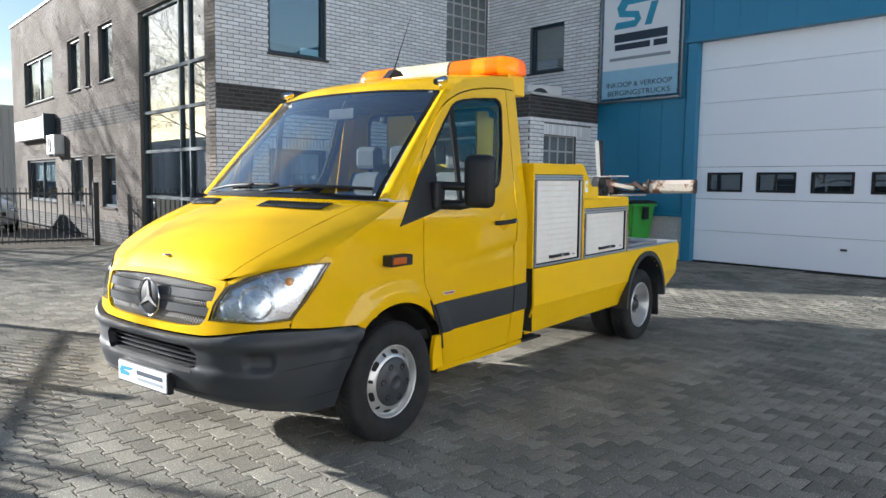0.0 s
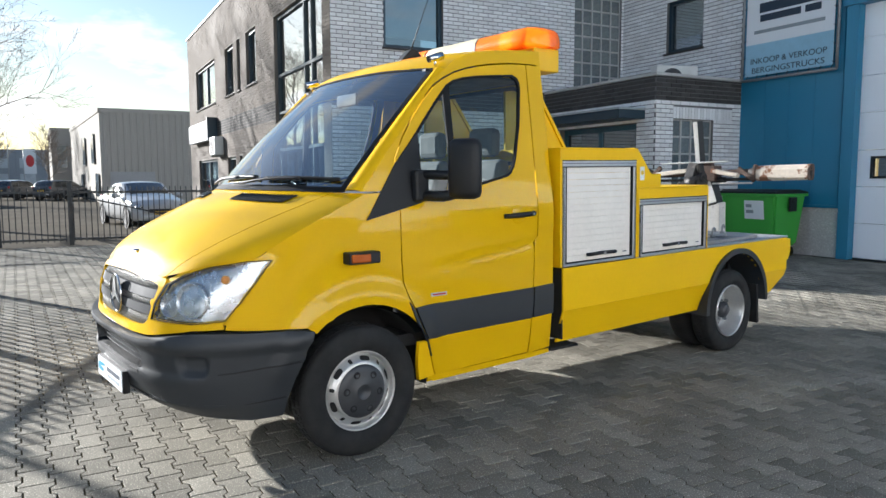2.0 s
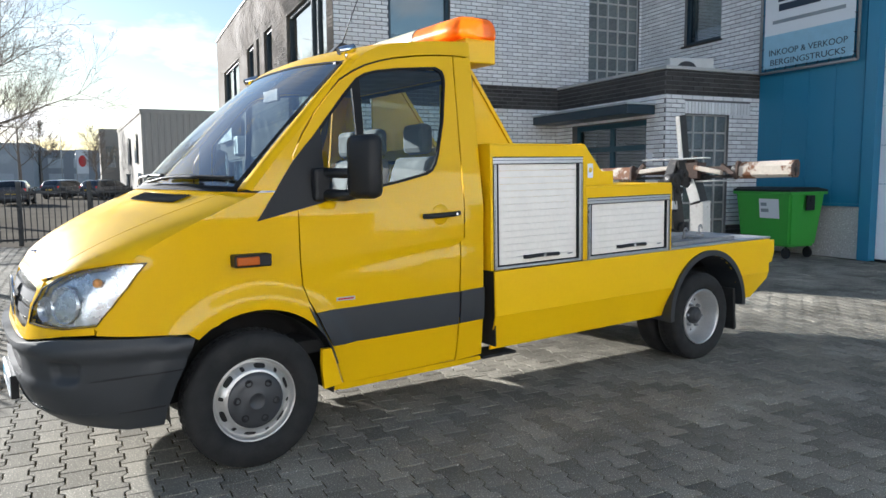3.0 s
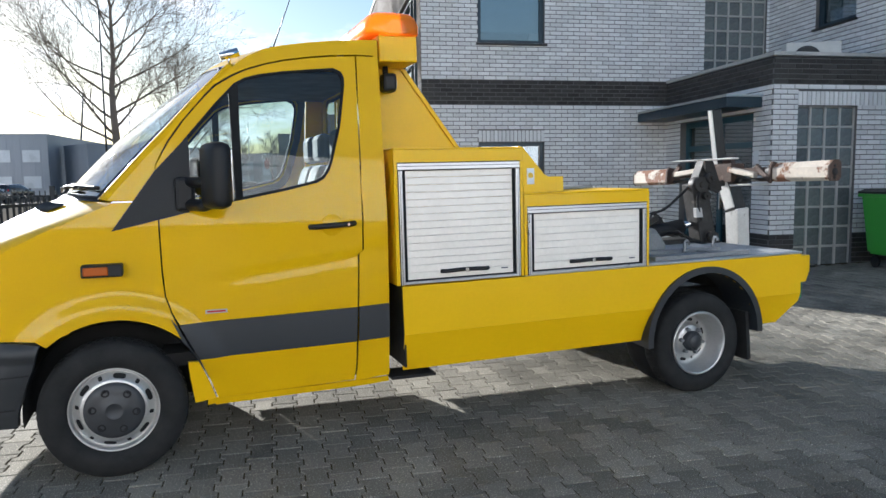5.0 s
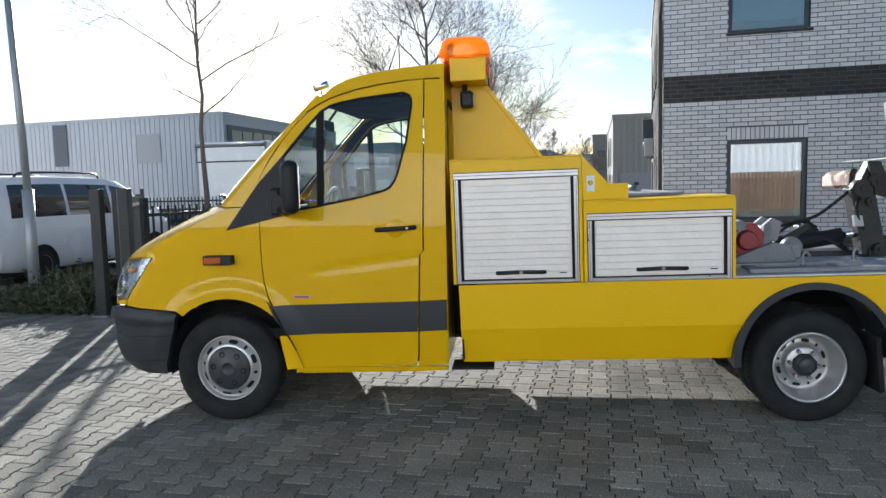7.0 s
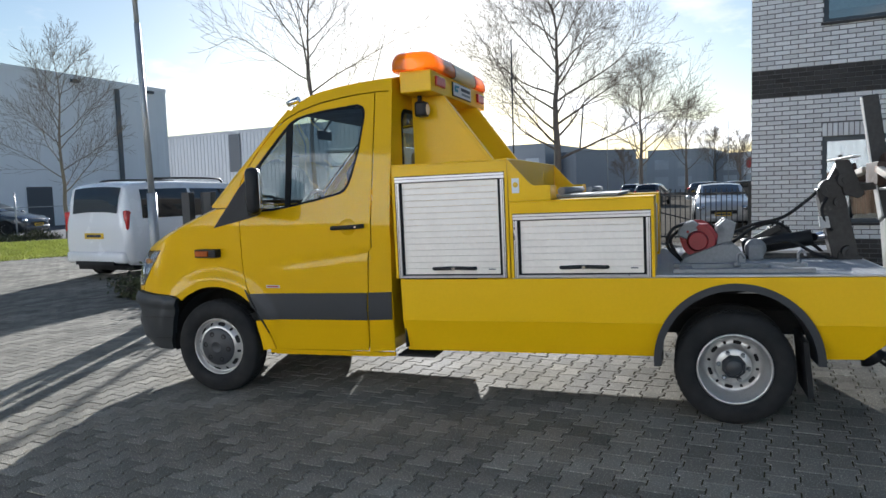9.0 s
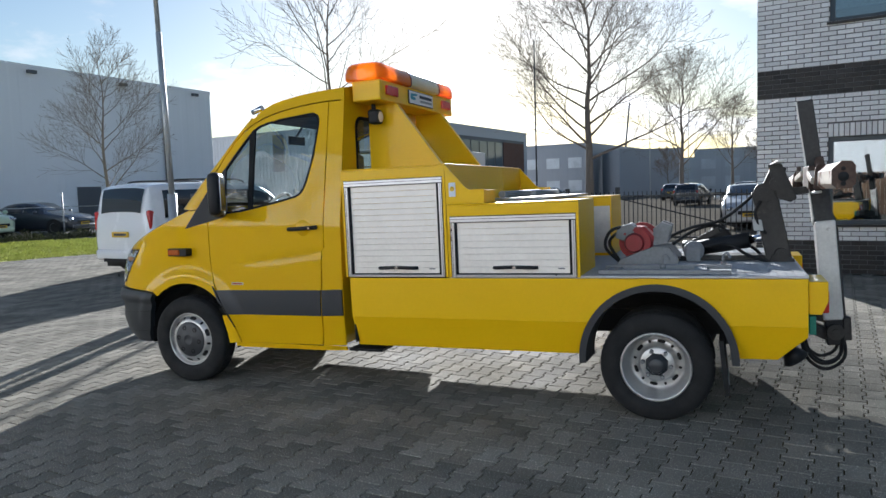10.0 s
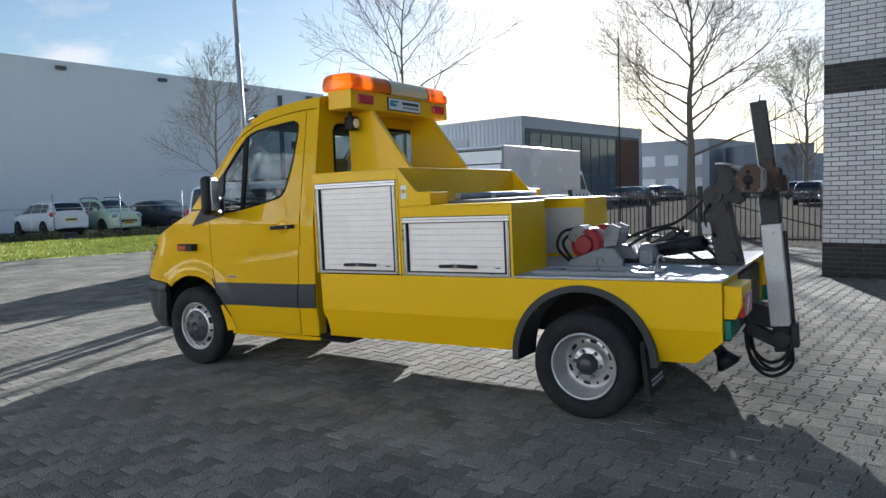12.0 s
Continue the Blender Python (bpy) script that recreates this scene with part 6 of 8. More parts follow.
    tyre.matrix_basis = Matrix.Translation((u, y, r - 0.004)) @ Matrix.Diagonal((1, -1 if flip else 1, 1, 1)) @ pose(0, 0, 0, 0, 25, 0)
    return tyre


wheel("front_wheel", ARCH[0] - 0.02, 0.045, 0.366, False, False, "black tyre on slotted steel rim")
wheel("front_wheel", ARCH[0] - 0.02, 2 * CEN - 0.045, 0.366, False, True, "black tyre on slotted steel rim")
wheel("rear_wheel", 3.668, 0.07, 0.362, True, False, "black outer tyre on deep steel rim")
wheel("rear_wheel", 3.668, 2 * CEN - 0.07, 0.362, True, True, "black outer tyre on deep steel rim")
for y in (0.30, 2 * CEN - 0.50):
    bm = bmesh.new()
    lathe(bm, [(0.0, 0.2), (0.0, 0.30), (0.02, 0.345), (0.05, 0.362), (0.15, 0.362), (0.18, 0.345), (0.2, 0.30), (0.2, 0.2)], "y", (3.668, y, 0.364), 44)
    part("inner_tyre", bm, RUBBER, truck)
bm = bmesh.new()
rod(bm, (3.668, 0.2, 0.364), (3.668, 1.9, 0.364), 0.06, None, 14)
bmesh.ops.create_uvsphere(bm, u_segments=20, v_segments=12, radius=0.16, matrix=Matrix.Translation((3.668, CEN, 0.364)))
rod(bm, (ARCH[0], 0.2, 0.33), (ARCH[0], 1.9, 0.33), 0.05, None, 14)
part("axle", bm, DARK, truck)

# ---------------------------------------------------------------- rear end and recovery gear
for flip in (0, 1):
    def fy(a, b):
        return (a, b) if not flip else (2 * CEN - b, 2 * CEN - a)
    y0, y1 = fy(0.06, 0.42)
    bm = bmesh.new()
    prism(bm, [(4.56, 0.70), (4.56, 0.90), (4.665, 0.90), (4.665, 0.78), (4.63, 0.70)], "y", y0, y1, 0.006)
    hood = bpart("lamp_hood", bm, YELLOW_BODY)
    red = boxpart("red_lamp", (4.632, y0 + 0.03, 0.705, 4.672, y1 - 0.03, 0.84), RED_LENS, hood, "red tail lamp with a pale slanting stripe", 0.008)
    bm = bmesh.new()
    ym = (y0 + y1) / 2
    prism(bm, [(ym - 0.09, 0.712), (ym - 0.01, 0.712), (ym + 0.07, 0.833), (ym - 0.01, 0.833)], "x", 4.6705, 4.674)
    part("stripe", bm, SIGN_WHITE, red)
    y0, y1 = fy(0.07, 0.40)
    boxpart("green_bracket", (4.562, y0, 0.575, 4.60, y1, 0.69), GREEN_LENS, hood, "dark green bracket", 0.004)
    bm = bmesh.new()
    yc = sum(fy(0.45, 0.45)) / 2
    rod(bm, (4.43, yc, 0.47), (4.475, yc, 0.405), 0.026, 0.040, 18)
    rod(bm, (4.475, yc, 0.405), (4.52, yc, 0.335), 0.040, 0.085, 18)
    rod(bm, (4.52, yc, 0.335), (4.527, yc, 0.325), 0.085, 0.070, 18)
    rod(bm, (4.40, yc, 0.52), (4.435, yc, 0.46), 0.018)
    bpart("rear_foot", bm, BLACK_PLASTIC, None, "black conical buffer foot")
bbox("rear_crossmember", (4.50, 0.60, 0.55, 4.57, 1.50, 0.90), DARK_STEEL)

bm = bmesh.new()
prism(bm, [(3.30, 0.938), (4.13, 0.938), (4.13, 0.966), (3.30, 0.966)], "y", 0.11, 0.17, 0.003)
prism(bm, [(3.30, 0.938), (4.13, 0.938), (4.13, 0.966), (3.30, 0.966)], "y", 0.41, 0.47, 0.003)
box(bm, 3.34, 0.17, 0.938, 3.42, 0.41, 0.957)
box(bm, 3.90, 0.17, 0.938, 3.98, 0.41, 0.957)
bpart("slide_rail", bm, STEEL, None, "galvanised slide rails on the deck")
for y in (0.62, 0.98):
    bm = bmesh.new()
    prism(bm, [(3.34, 0.94), (3.78, 0.94), (3.78, 0.985), (3.72, 1.07), (3.62, 1.08), (3.38, 0.99)], "y", y, y + 0.05, 0.004)
    bpart("winch_base", bm, STEEL, None, "galvanised winch base")
bm = bmesh.new()
rod(bm, (3.47, 0.70, 1.10), (3.49, 0.86, 1.10), 0.115, 0.12, 28)
rod(bm, (3.47, 0.66, 1.10), (3.47, 0.70, 1.10), 0.06, 0.075, 20)
prism(bm, [(3.40, 1.00), (3.58, 1.02), (3.61, 1.14), (3.54, 1.22), (3.44, 1.21)], "y", 0.73, 0.84, 0.01)
for k in range(8):
    a = 2 * math.pi * k / 8
    rod(bm, (3.47 + 0.095 * math.cos(a), 0.69, 1.10 + 0.095 * math.sin(a)), (3.47 + 0.095 * math.cos(a), 0.72, 1.10 + 0.095 * math.sin(a)), 0.01, None, 6)
winch = bpart("winch", bm, RED_PAINT, None, "red hydraulic winch with steel end")
bm = bmesh.new()
rod(bm, (3.48, 0.86, 1.10), (3.48, 1.12, 1.10), 0.085, None, 24)
part("drum", bm, STEEL, winch)
bm = bmesh.new()
rod(bm, (3.48, 1.12, 1.10), (3.48, 1.15, 1.10), 0.13, None, 24)
part("flange", bm, RED_PAINT, winch)
bm = bmesh.new()
prism(bm, [(3.33, 1.14), (3.42, 1.10), (3.50, 1.20), (3.44, 1.245), (3.35, 1.22)], "y", 0.70, 0.88, 0.01)
part("gearbox", bm, STEEL, winch)
for y in (0.74, 0.94):
    bm = bmesh.new()
    prism(bm, [(3.60, 1.07), (3.70, 1.09), (3.73, 1.22), (3.66, 1.25), (3.60, 1.20)], "y", y, y + 0.04, 0.004)
    part("rope_guide", bm, STEEL, winch)
bm = bmesh.new()
rod(bm, (3.63, 0.74, 1.17), (3.63, 0.98, 1.17), 0.022, None, 12)
part("guide_roller", bm, STEEL, winch)
bm = bmesh.new()
lathe(bm, [(0.0, 0.0001), (0.0, 0.072), (0.02, 0.075), (0.035, 0.06), (0.05, 0.075), (0.07, 0.072), (0.07, 0.0001)], "y", (3.872, 0.92, 1.015), 26)
bpart("pulley", bm, STEEL, None, "grey steel rope pulley")
bm = bmesh.new()
rod(bm, (3.872, 0.88, 1.015), (3.872, 1.03, 1.015), 0.022, None, 14)
box(bm, 3.82, 0.895, 0.937, 3.92, 0.915, 1.04, 0.004)
bpart("pulley_bracket", bm, STEEL)
for x, y in ((3.70, 0.30), (4.08, 0.43)):
    bm = bmesh.new()
    tube(bm, bend([(x, y, 0.96), (x, y, 1.025), (x + 0.02, y, 1.045), (x + 0.04, y, 1.025), (x + 0.04, y, 1.01)], 4), 0.009, 8)
    rod(bm, (x, y, 0.955), (x, y, 0.985), 0.02, None, 10)
    bpart("lashing_hook", bm, STEEL)
bm = bmesh.new()
rod(bm, (3.86, 1.08, 1.02), (4.26, 1.02, 1.085), 0.058, None, 22)
rod(bm, (3.80, 1.09, 1.01), (3.87, 1.08, 1.022), 0.068, None, 22)
bpart("ram", bm, BLACK_PLASTIC, None, "black hydraulic ram")
bm = bmesh.new()
rod(bm, (4.26, 1.02, 1.085), (4.40, 1.0, 1.11), 0.03, None, 16)
bpart("ram_rod", bm, CHROME)
bbox("boom_base", (3.62, 0.98, 0.936, 4.44, 1.20, 0.975), DARK_STEEL, None, "", 0.006)


def beam(bm, a, b, w, h, up=(0, 1, 0), bevel=0.006):
    a, b = Vector(a), Vector(b)
    d = (b - a).normalized()
    x = Vector(up)
    x = (x - d * x.dot(d)).normalized()
    y = d.cross(x)
    vs = [bm.verts.new(p + x * sx * w / 2 + y * sy * h / 2) for p in (a, b) for sx, sy in ((-1, -1), (1, -1), (1, 1), (-1, 1))]
    fs = [bm.faces.new([vs[i] for i in f]) for f in ((3, 2, 1, 0), (4, 5, 6, 7), (0, 1, 5, 4), (1, 2, 6, 5), (2, 3, 7, 6), (3, 0, 4, 7))]
    bmesh.ops.recalc_face_normals(bm, faces=fs)
    if bevel:
        bmesh.ops.bevel(bm, geom=list({e for f in fs for e in f.edges}), offset=bevel, segments=1, affect="EDGES")


gear = [
    ("boom_arm", DARK_STEEL, "dark greasy steel boom arm", (4.47, 0.98, 0.90), (4.345, 0.98, 1.49), 0.14, 0.165, (0, 1, 0)),
    ("arm_head", DARK_STEEL, "", (4.37, 0.98, 1.47), (4.45, 0.975, 1.66), 0.10, 0.10, (0, 1, 0)),
    ("link_bar", DARK_STEEL, "", (4.47, 0.97, 1.47), (4.72, 0.96, 1.49), 0.05, 0.05, (0, 1, 0)),
    ("post_sleeve", DARK_STEEL, "dark steel sleeve", (4.69, 0.98, 1.56), (4.727, 0.90, 1.24), 0.13, 0.12, (0, 1, 0)),
    ("lift_post", WHITE_STEEL, "scuffed white steel lift post", (4.727, 0.89, 1.27), (4.79, 0.91, 0.58), 0.15, 0.125, (0, 1, 0)),
    ("post_spine", DARK_STEEL, "", (4.80, 0.91, 1.22), (4.865, 0.92, 0.52), 0.06, 0.03, (0, 1, 0)),
    ("post_foot", BLACK_PLASTIC, "black greasy ram head", (4.79, 0.91, 0.60), (4.81, 0.90, 0.40), 0.13, 0.11, (0, 1, 0)),
    ("foot_lug", DARK_STEEL, "", (4.87, 0.88, 0.60), (4.88, 0.88, 0.44), 0.10, 0.05, (0, 1, 0)),
    ("upright_bar", DARK_STEEL, "long dark steel bar", (4.685, 1.05, 1.60), (4.612, 1.06, 2.115), 0.055, 0.105, (0, 1, 0)),
    # Pale plate on the dark bar; the sun on its front is put into the colour.
    ("bar_face", WHITE_STEEL, "pale worn face of the bar", (4.6275, 1.05, 1.64), (4.5605, 1.06, 2.105), 0.05, 0.006, (0, 1, 0)),
    ("sleeve_face", WHITE_STEEL, "scuffed white sleeve face", (4.640, 0.975, 1.50), (4.662, 0.90, 1.26), 0.12, 0.012, (0, 1, 0)),
    ("brace_strut", TUBE_CREAM, "weathered cream brace", (4.64, 0.60, 1.545), (4.64, 0.90, 1.60), 0.05, 0.045, (1, 0, 0)),
    ("brace_strut", TUBE_CREAM, "weathered cream brace", (4.63, 1.18, 1.60), (4.62, 1.56, 1.56), 0.055, 0.045, (1, 0, 0)),
    ("lock_lever", RUST, "", (4.64, 0.43, 1.50), (4.66, 0.62, 1.62), 0.03, 0.05, (1, 0, 0)),
    ("lock_lever", RUST, "", (4.62, 1.50, 1.64), (4.63, 1.66, 1.50), 0.03, 0.05, (1, 0, 0)),
    ("cross_tube", RUST, "rusty brown cross tube", (4.70, 0.42, 1.585), (4.67, 1.66, 1.555), 0.06, 0.06, (1, 0, 0)),
    ("under_bar", DARK_STEEL, "", (4.715, 0.36, 1.515), (4.68, 1.72, 1.49), 0.05, 0.03, (1, 0, 0)),
    ("tension_rod", WHITE_STEEL, "", (4.66, 0.46, 1.475), (4.65, 1.0, 1.46), 0.018, 0.018, (1, 0, 0)),
    ("hinge_block", RUST, "rusty hinge block", (4.70, 0.86, 1.57), (4.69, 1.14, 1.565), 0.15, 0.16, (1, 0, 0)),
    ("hinge_cheek", RUST, "", (4.735, 0.93, 1.50), (4.70, 0.99, 1.70), 0.05, 0.10, (1, 0, 0)),
    ("flat_plate", WHITE_STEEL, "pale steel strip", (4.44, 0.60, 1.685), (4.43, 1.36, 1.675), 0.055, 0.014, (1, 0, 0)),
    ("tilt_frame", DARK_STEEL, "dark steel tilt frame under the deck", (4.56, 0.96, 0.66), (4.78, 0.93, 0.62), 0.16, 0.14, (0, 1, 0)),
    ("tilt_link", DARK_STEEL, "", (4.56, 0.88, 0.56), (4.78, 0.90, 0.46), 0.10, 0.08, (0, 1, 0)),
]
for nm, m, lab, a, b, w, h, up in gear:
    bm = bmesh.new()
    beam(bm, a, b, w, h, up)
    part(nm, bm, m, truck, lab)


def end_tube(y0, y1, u0, u1, z0, z1, s):
    """An eight-sided tube end of the lifting bar, with a holed rusty end plate and a pivot lug."""
    bm = bmesh.new()
    sec = [(-0.066, -0.05), (-0.042, -0.075), (0.026, -0.075), (0.050, -0.05), (0.050, 0.050), (0.030, 0.075), (-0.020, 0.075), (-0.066, 0.030)]
    ra = [bm.verts.new((u0 + a, y0, z0 + b)) for a, b in sec]
    rb = [bm.verts.new((u1 + a, y1, z1 + b)) for a, b in sec]
    for i in range(8):
        bm.faces.new((ra[i], ra[(i + 1) % 8], rb[(i + 1) % 8], rb[i]))
    bm.faces.new(ra)
    bm.faces.new(rb[::-1])
    bmesh.ops.recalc_face_normals(bm, faces=bm.faces[:])
    et = part("end_tube", bm, TUBE_CREAM, truck, "weathered cream end tube")
    bm = bmesh.new()
    prism(bm, [(u0 + a * 1.04, z0 + b * 1.04) for a, b in sec], "y", min(y0 - s * 0.001, y0 - s * 0.012), max(y0 - s * 0.001, y0 - s * 0.012))
    part("end_plate", bm, RUST, et, "rusty end plate")
    for dz, r in ((0.035, 0.012), (-0.01, 0.028), (-0.05, 0.014)):
        bm = bmesh.new()
        lathe(bm, [(0.0, r), (0.002, r), (0.002, 0.0001)], "y", (u0 - 0.01, y0 - s * 0.012, z0 + dz), 20, -s)
        part("hole", bm, DARK, et)
    bm = bmesh.new()
    prism(bm, [(u1 - 0.085, z1 - 0.075), (u1 - 0.078, z1 + 0.05), (u1 - 0.06, z1 + 0.09), (u1 + 0.06, z1 + 0.06), (u1 + 0.08, z1 - 0.06)], "y", min(y1, y1 + s * 0.03), max(y1, y1 + s * 0.03), 0.006)
    part("pivot_lug", bm, RUST, et)


end_tube(-0.07, 0.42, 4.725, 4.70, 1.578, 1.568, 1)
end_tube(2.17, 1.68, 4.655, 4.67, 1.528, 1.54, -1)
bm = bmesh.new()
prism(bm, [(4.37, 1.67), (4.46, 1.67), (4.56, 1.43), (4.52, 1.40), (4.43, 1.43)], "y", 0.885, 0.915, 0.006)
part("side_plate", bm, DARK_STEEL, truck, "dark steel cheek")
bm = bmesh.new()
prism(bm, [(4.40, 0.935), (4.56, 0.935), (4.545, 1.0), (4.40, 1.03)], "y", 0.88, 0.90, 0.003)
part("arm_gusset", bm, DARK_STEEL, truck)
for x, y, z, r in ((4.345, 0.93, 1.475, 0.065), (4.43, 0.90, 1.53, 0.05), (4.40, 0.92, 1.38, 0.035), (4.71, 0.84, 1.50, 0.035), (4.68, 0.45, 1.575, 0.045), (4.46, 0.90, 1.03, 0.045), (4.80, 0.84, 0.50, 0.055), (4.62, 0.90, 0.64, 0.06)):
    bm = bmesh.new()
    rod(bm, (x, y - 0.05, z), (x, y + 0.05, z), r, None, 18)
    rod(bm, (x, y - 0.065, z), (x, y - 0.045, z), r * 0.5, None, 6)
    part("pivot_pin", bm, DARK_STEEL, truck)
hoses = [[(3.36, 0.72, 0.98), (3.26, 0.68, 1.10), (3.30, 0.68, 1.22), (3.42, 0.74, 1.25), (3.47, 0.78, 1.24)],
         [(3.36, 0.78, 0.97), (3.28, 0.74, 1.12), (3.34, 0.74, 1.20), (3.44, 0.80, 1.22)],
         [(3.66, 0.98, 1.14), (3.85, 1.0, 1.22), (4.05, 1.0, 1.27), (4.2, 0.99, 1.38), (4.31, 0.96, 1.49)],
         [(3.72, 0.95, 1.1), (3.88, 1.05, 1.2), (4.05, 1.1, 1.22), (4.2, 1.12, 1.06)],
         [(4.60, 0.86, 0.52), (4.64, 0.84, 0.36), (4.74, 0.84, 0.28), (4.84, 0.86, 0.34), (4.83, 0.88, 0.48)],
         [(4.58, 0.84, 0.50), (4.62, 0.80, 0.32), (4.74, 0.80, 0.24), (4.86, 0.84, 0.32), (4.85, 0.86, 0.5)],
         [(4.56, 0.90, 0.52), (4.62, 0.90, 0.38), (4.72, 0.90, 0.31), (4.82, 0.92, 0.37), (4.81, 0.93, 0.52)],
         [(4.57, 0.82, 0.55), (4.60, 0.78, 0.40), (4.70, 0.77, 0.29), (4.82, 0.80, 0.33), (4.86, 0.85, 0.55)],
         [(3.9, 1.0, 1.06), (4.1, 0.93, 1.10), (4.25, 0.90, 1.02), (4.4, 0.88, 0.97)],
         [(3.95, 1.15, 1.05), (4.12, 1.16, 1.13), (4.28, 1.12, 1.06), (4.36, 1.06, 0.98)],
         [(4.33, 0.90, 1.42), (4.29, 0.87, 1.34), (4.31, 0.87, 1.25), (4.36, 0.90, 1.18)]]
for pts in hoses:
    bm = bmesh.new()
    tube(bm, bend(pts, 7), 0.012, 7)
    part("hose", bm, RUBBER, truck)
bm = bmesh.new()
beam(bm, (3.80, 1.10, 1.06), (4.05, 1.08, 1.20), 0.03, 0.05)
part("control_lever", bm, DARK_STEEL, truck)
bm = bmesh.new()
prism(bm, [(4.27, 1.28), (4.33, 1.28), (4.345, 1.20), (4.28, 1.20)], "y", 0.86, 0.90, 0.004)
part("solenoid", bm, PALE, truck, "small pale valve coil")
bm = bmesh.new()
box(bm, 3.98, 1.10, 1.12, 4.12, 1.22, 1.20, 0.01)
for k in range(3):
    rod(bm, (4.01 + 0.035 * k, 1.16, 1.20), (4.01 + 0.035 * k, 1.16, 1.24), 0.008, None, 6)
part("valve_block", bm, BLACK_PLASTIC, truck)

# ---------------------------------------------------------------- surroundings
def clad_box(name, pts, height, material, label, rib=0.25, depth=0.03, faces=None, roof=None, z0=0.0):
    """A hall on a plan of corners, its walls folded into upright ribs."""
    bm = bmesh.new()
    n = len(pts)
    for i in range(n):
        a, b = Vector((*pts[i], 0)), Vector((*pts[(i + 1) % n], 0))
        d = b - a
        L = d.length
        d /= L
        out = Vector((d.y, -d.x, 0))
        if faces is None or i in faces:
            xs, k = [], 0.0
            while k < L:
                for q, o in ((0.0, 0), (rib * 0.45, 0), (rib * 0.55, depth), (rib * 0.9, depth)):
                    if k + q < L:
                        xs.append((k + q, o))
                k += rib
            xs.append((L, 0))
        else:
            xs = [(0, 0), (L, 0)]
        col = [(bm.verts.new(a + d * x + out * o + Vector((0, 0, z0))), bm.verts.new(a + d * x + out * o + Vector((0, 0, height)))) for x, o in xs]
        for p, q in zip(col, col[1:]):
            bm.faces.new((p[0], q[0], q[1], p[1]))
    bm.faces.new([bm.verts.new((x, y, height)) for x, y in pts])
    house = thing(name, label, "building")
    part("wall", bm, material, house)
    bm = bmesh.new()
    for i in range(n):
        a, b = Vector((*pts[i], height)), Vector((*pts[(i + 1) % n], height))
        d = (b - a).normalized()
        out = Vector((d.y, -d.x, 0)) * 0.06
        vs = [bm.verts.new(p) for p in (a + out - Vector((0, 0, 0.18)), b + out - Vector((0, 0, 0.18)), b + out + Vector((0, 0, 0.08)), a + out + Vector((0, 0, 0.08)), a - out * 3 + Vector((0, 0, 0.08)), b - out * 3 + Vector((0, 0, 0.08)))]
        bm.faces.new(vs[:4])
        bm.faces.new((vs[3], vs[2], vs[5], vs[4]))
    part("roof_edge", bm, roof or material, house)
    return house


def on_wall(house, name, a, b, s0, s1, z0, z1, material, proud=0.06, thick=0.05, label=""):
    """A flat piece on the wall that runs from a to b, between the distances s0 and s1 along it."""
    a, b = Vector((*a, 0)), Vector((*b, 0))
    d = (b - a).normalized()
    out = Vector((d.y, -d.x, 0))
    bm = bmesh.new()
    vs = [bm.verts.new(a + d * s + out * (proud + o) + Vector((0, 0, z))) for o in (0, thick) for s, z in ((s0, z0), (s1, z0), (s1, z1), (s0, z1))]
    for f in ((4, 5, 6, 7), (0, 1, 5, 4), (1, 2, 6, 5), (2, 3, 7, 6), (3, 0, 4, 7)):
        bm.faces.new([vs[i] for i in f])
    return part(name, bm, material, house, label)


# white hall behind the camera, sunlit, with a board fence before it
clad_box("white_hall", [(44, -12), (-24, -12), (-24, -30), (44, -30)], 6.0, HALL_WHITE, "white ribbed steel hall across the yard", 0.3, 0.010, (0,))
board_fence = thing("board_fence", "brown wooden board fence before the white hall", "fence")
WOOD = mat("weathered fence boards", (0.20, 0.13, 0.085), 0.85, 0, 0.25, 3, 40, 0.2, 0, 0.8)
shared = None
for i in range(150):
    x = -14 + i * 0.16
    if shared is None:
        bm = bmesh.new()
        box(bm, -0.072, -0.012, 0, 0.072, 0.012, 1.75, 0.003)
        ob = part("board", bm, WOOD, board_fence)
        shared = ob.data
    else:
        ob = new("board", shared)
        ob.parent = board_fence
    ob.location = (x, -11.2, 0)
boxpart("rail", (-14, -11.26, 1.4, 10, -11.215, 1.5), WOOD, board_fence)
boxpart("rail", (-14, -11.26, 0.4, 10, -11.215, 0.5), WOOD, board_fence)

# grey hall over the street
HA, HB = (-36.7, 31.4), (-31.1, -18.5)
grey_hall = clad_box("grey_hall", [(-66, 36), (-74, -18.5), HB, HA], 9.0, HALL_GREY, "long plain pale grey hall over the street", 1.2, 0.012, (2,))
L = (Vector(HA) - Vector(HB)).length
on_wall(grey_hall, "door", HB, HA, L - 11.2, L - 9.6, 0, 2.4, HALL_DARK, 0.03, 0.05, "dark grey steel door")
on_wall(grey_hall, "downpipe", HB, HA, L - 4.5, L - 4.2, 0, 8.6, HALL_DARK, 0.03, 0.12)
for k in range(6):
    on_wall(grey_hall, "wall_lamp", HB, HA, L - 1.8 - 6.0 * k, L - 1.3 - 6.0 * k, 8.6, 8.78, HALL_DARK, 0.05, 0.2)

# ribbed shed with a glazed office front
SHED_GREY = mat("ribbed grey cladding", (0.50, 0.515, 0.54), 0.55, 0.1, 0.05, 0.3, 20)
SA, SB, SC_ = (-58, 49.4), (-30.8, 48.6), (-32.2, 74.5)
shed = clad_box("office_shed", [SA, SB, SC_, (-60, 74)], 7.9, SHED_GREY, "grey ribbed shed with a glazed office front", 0.5, 0.06, (0,))
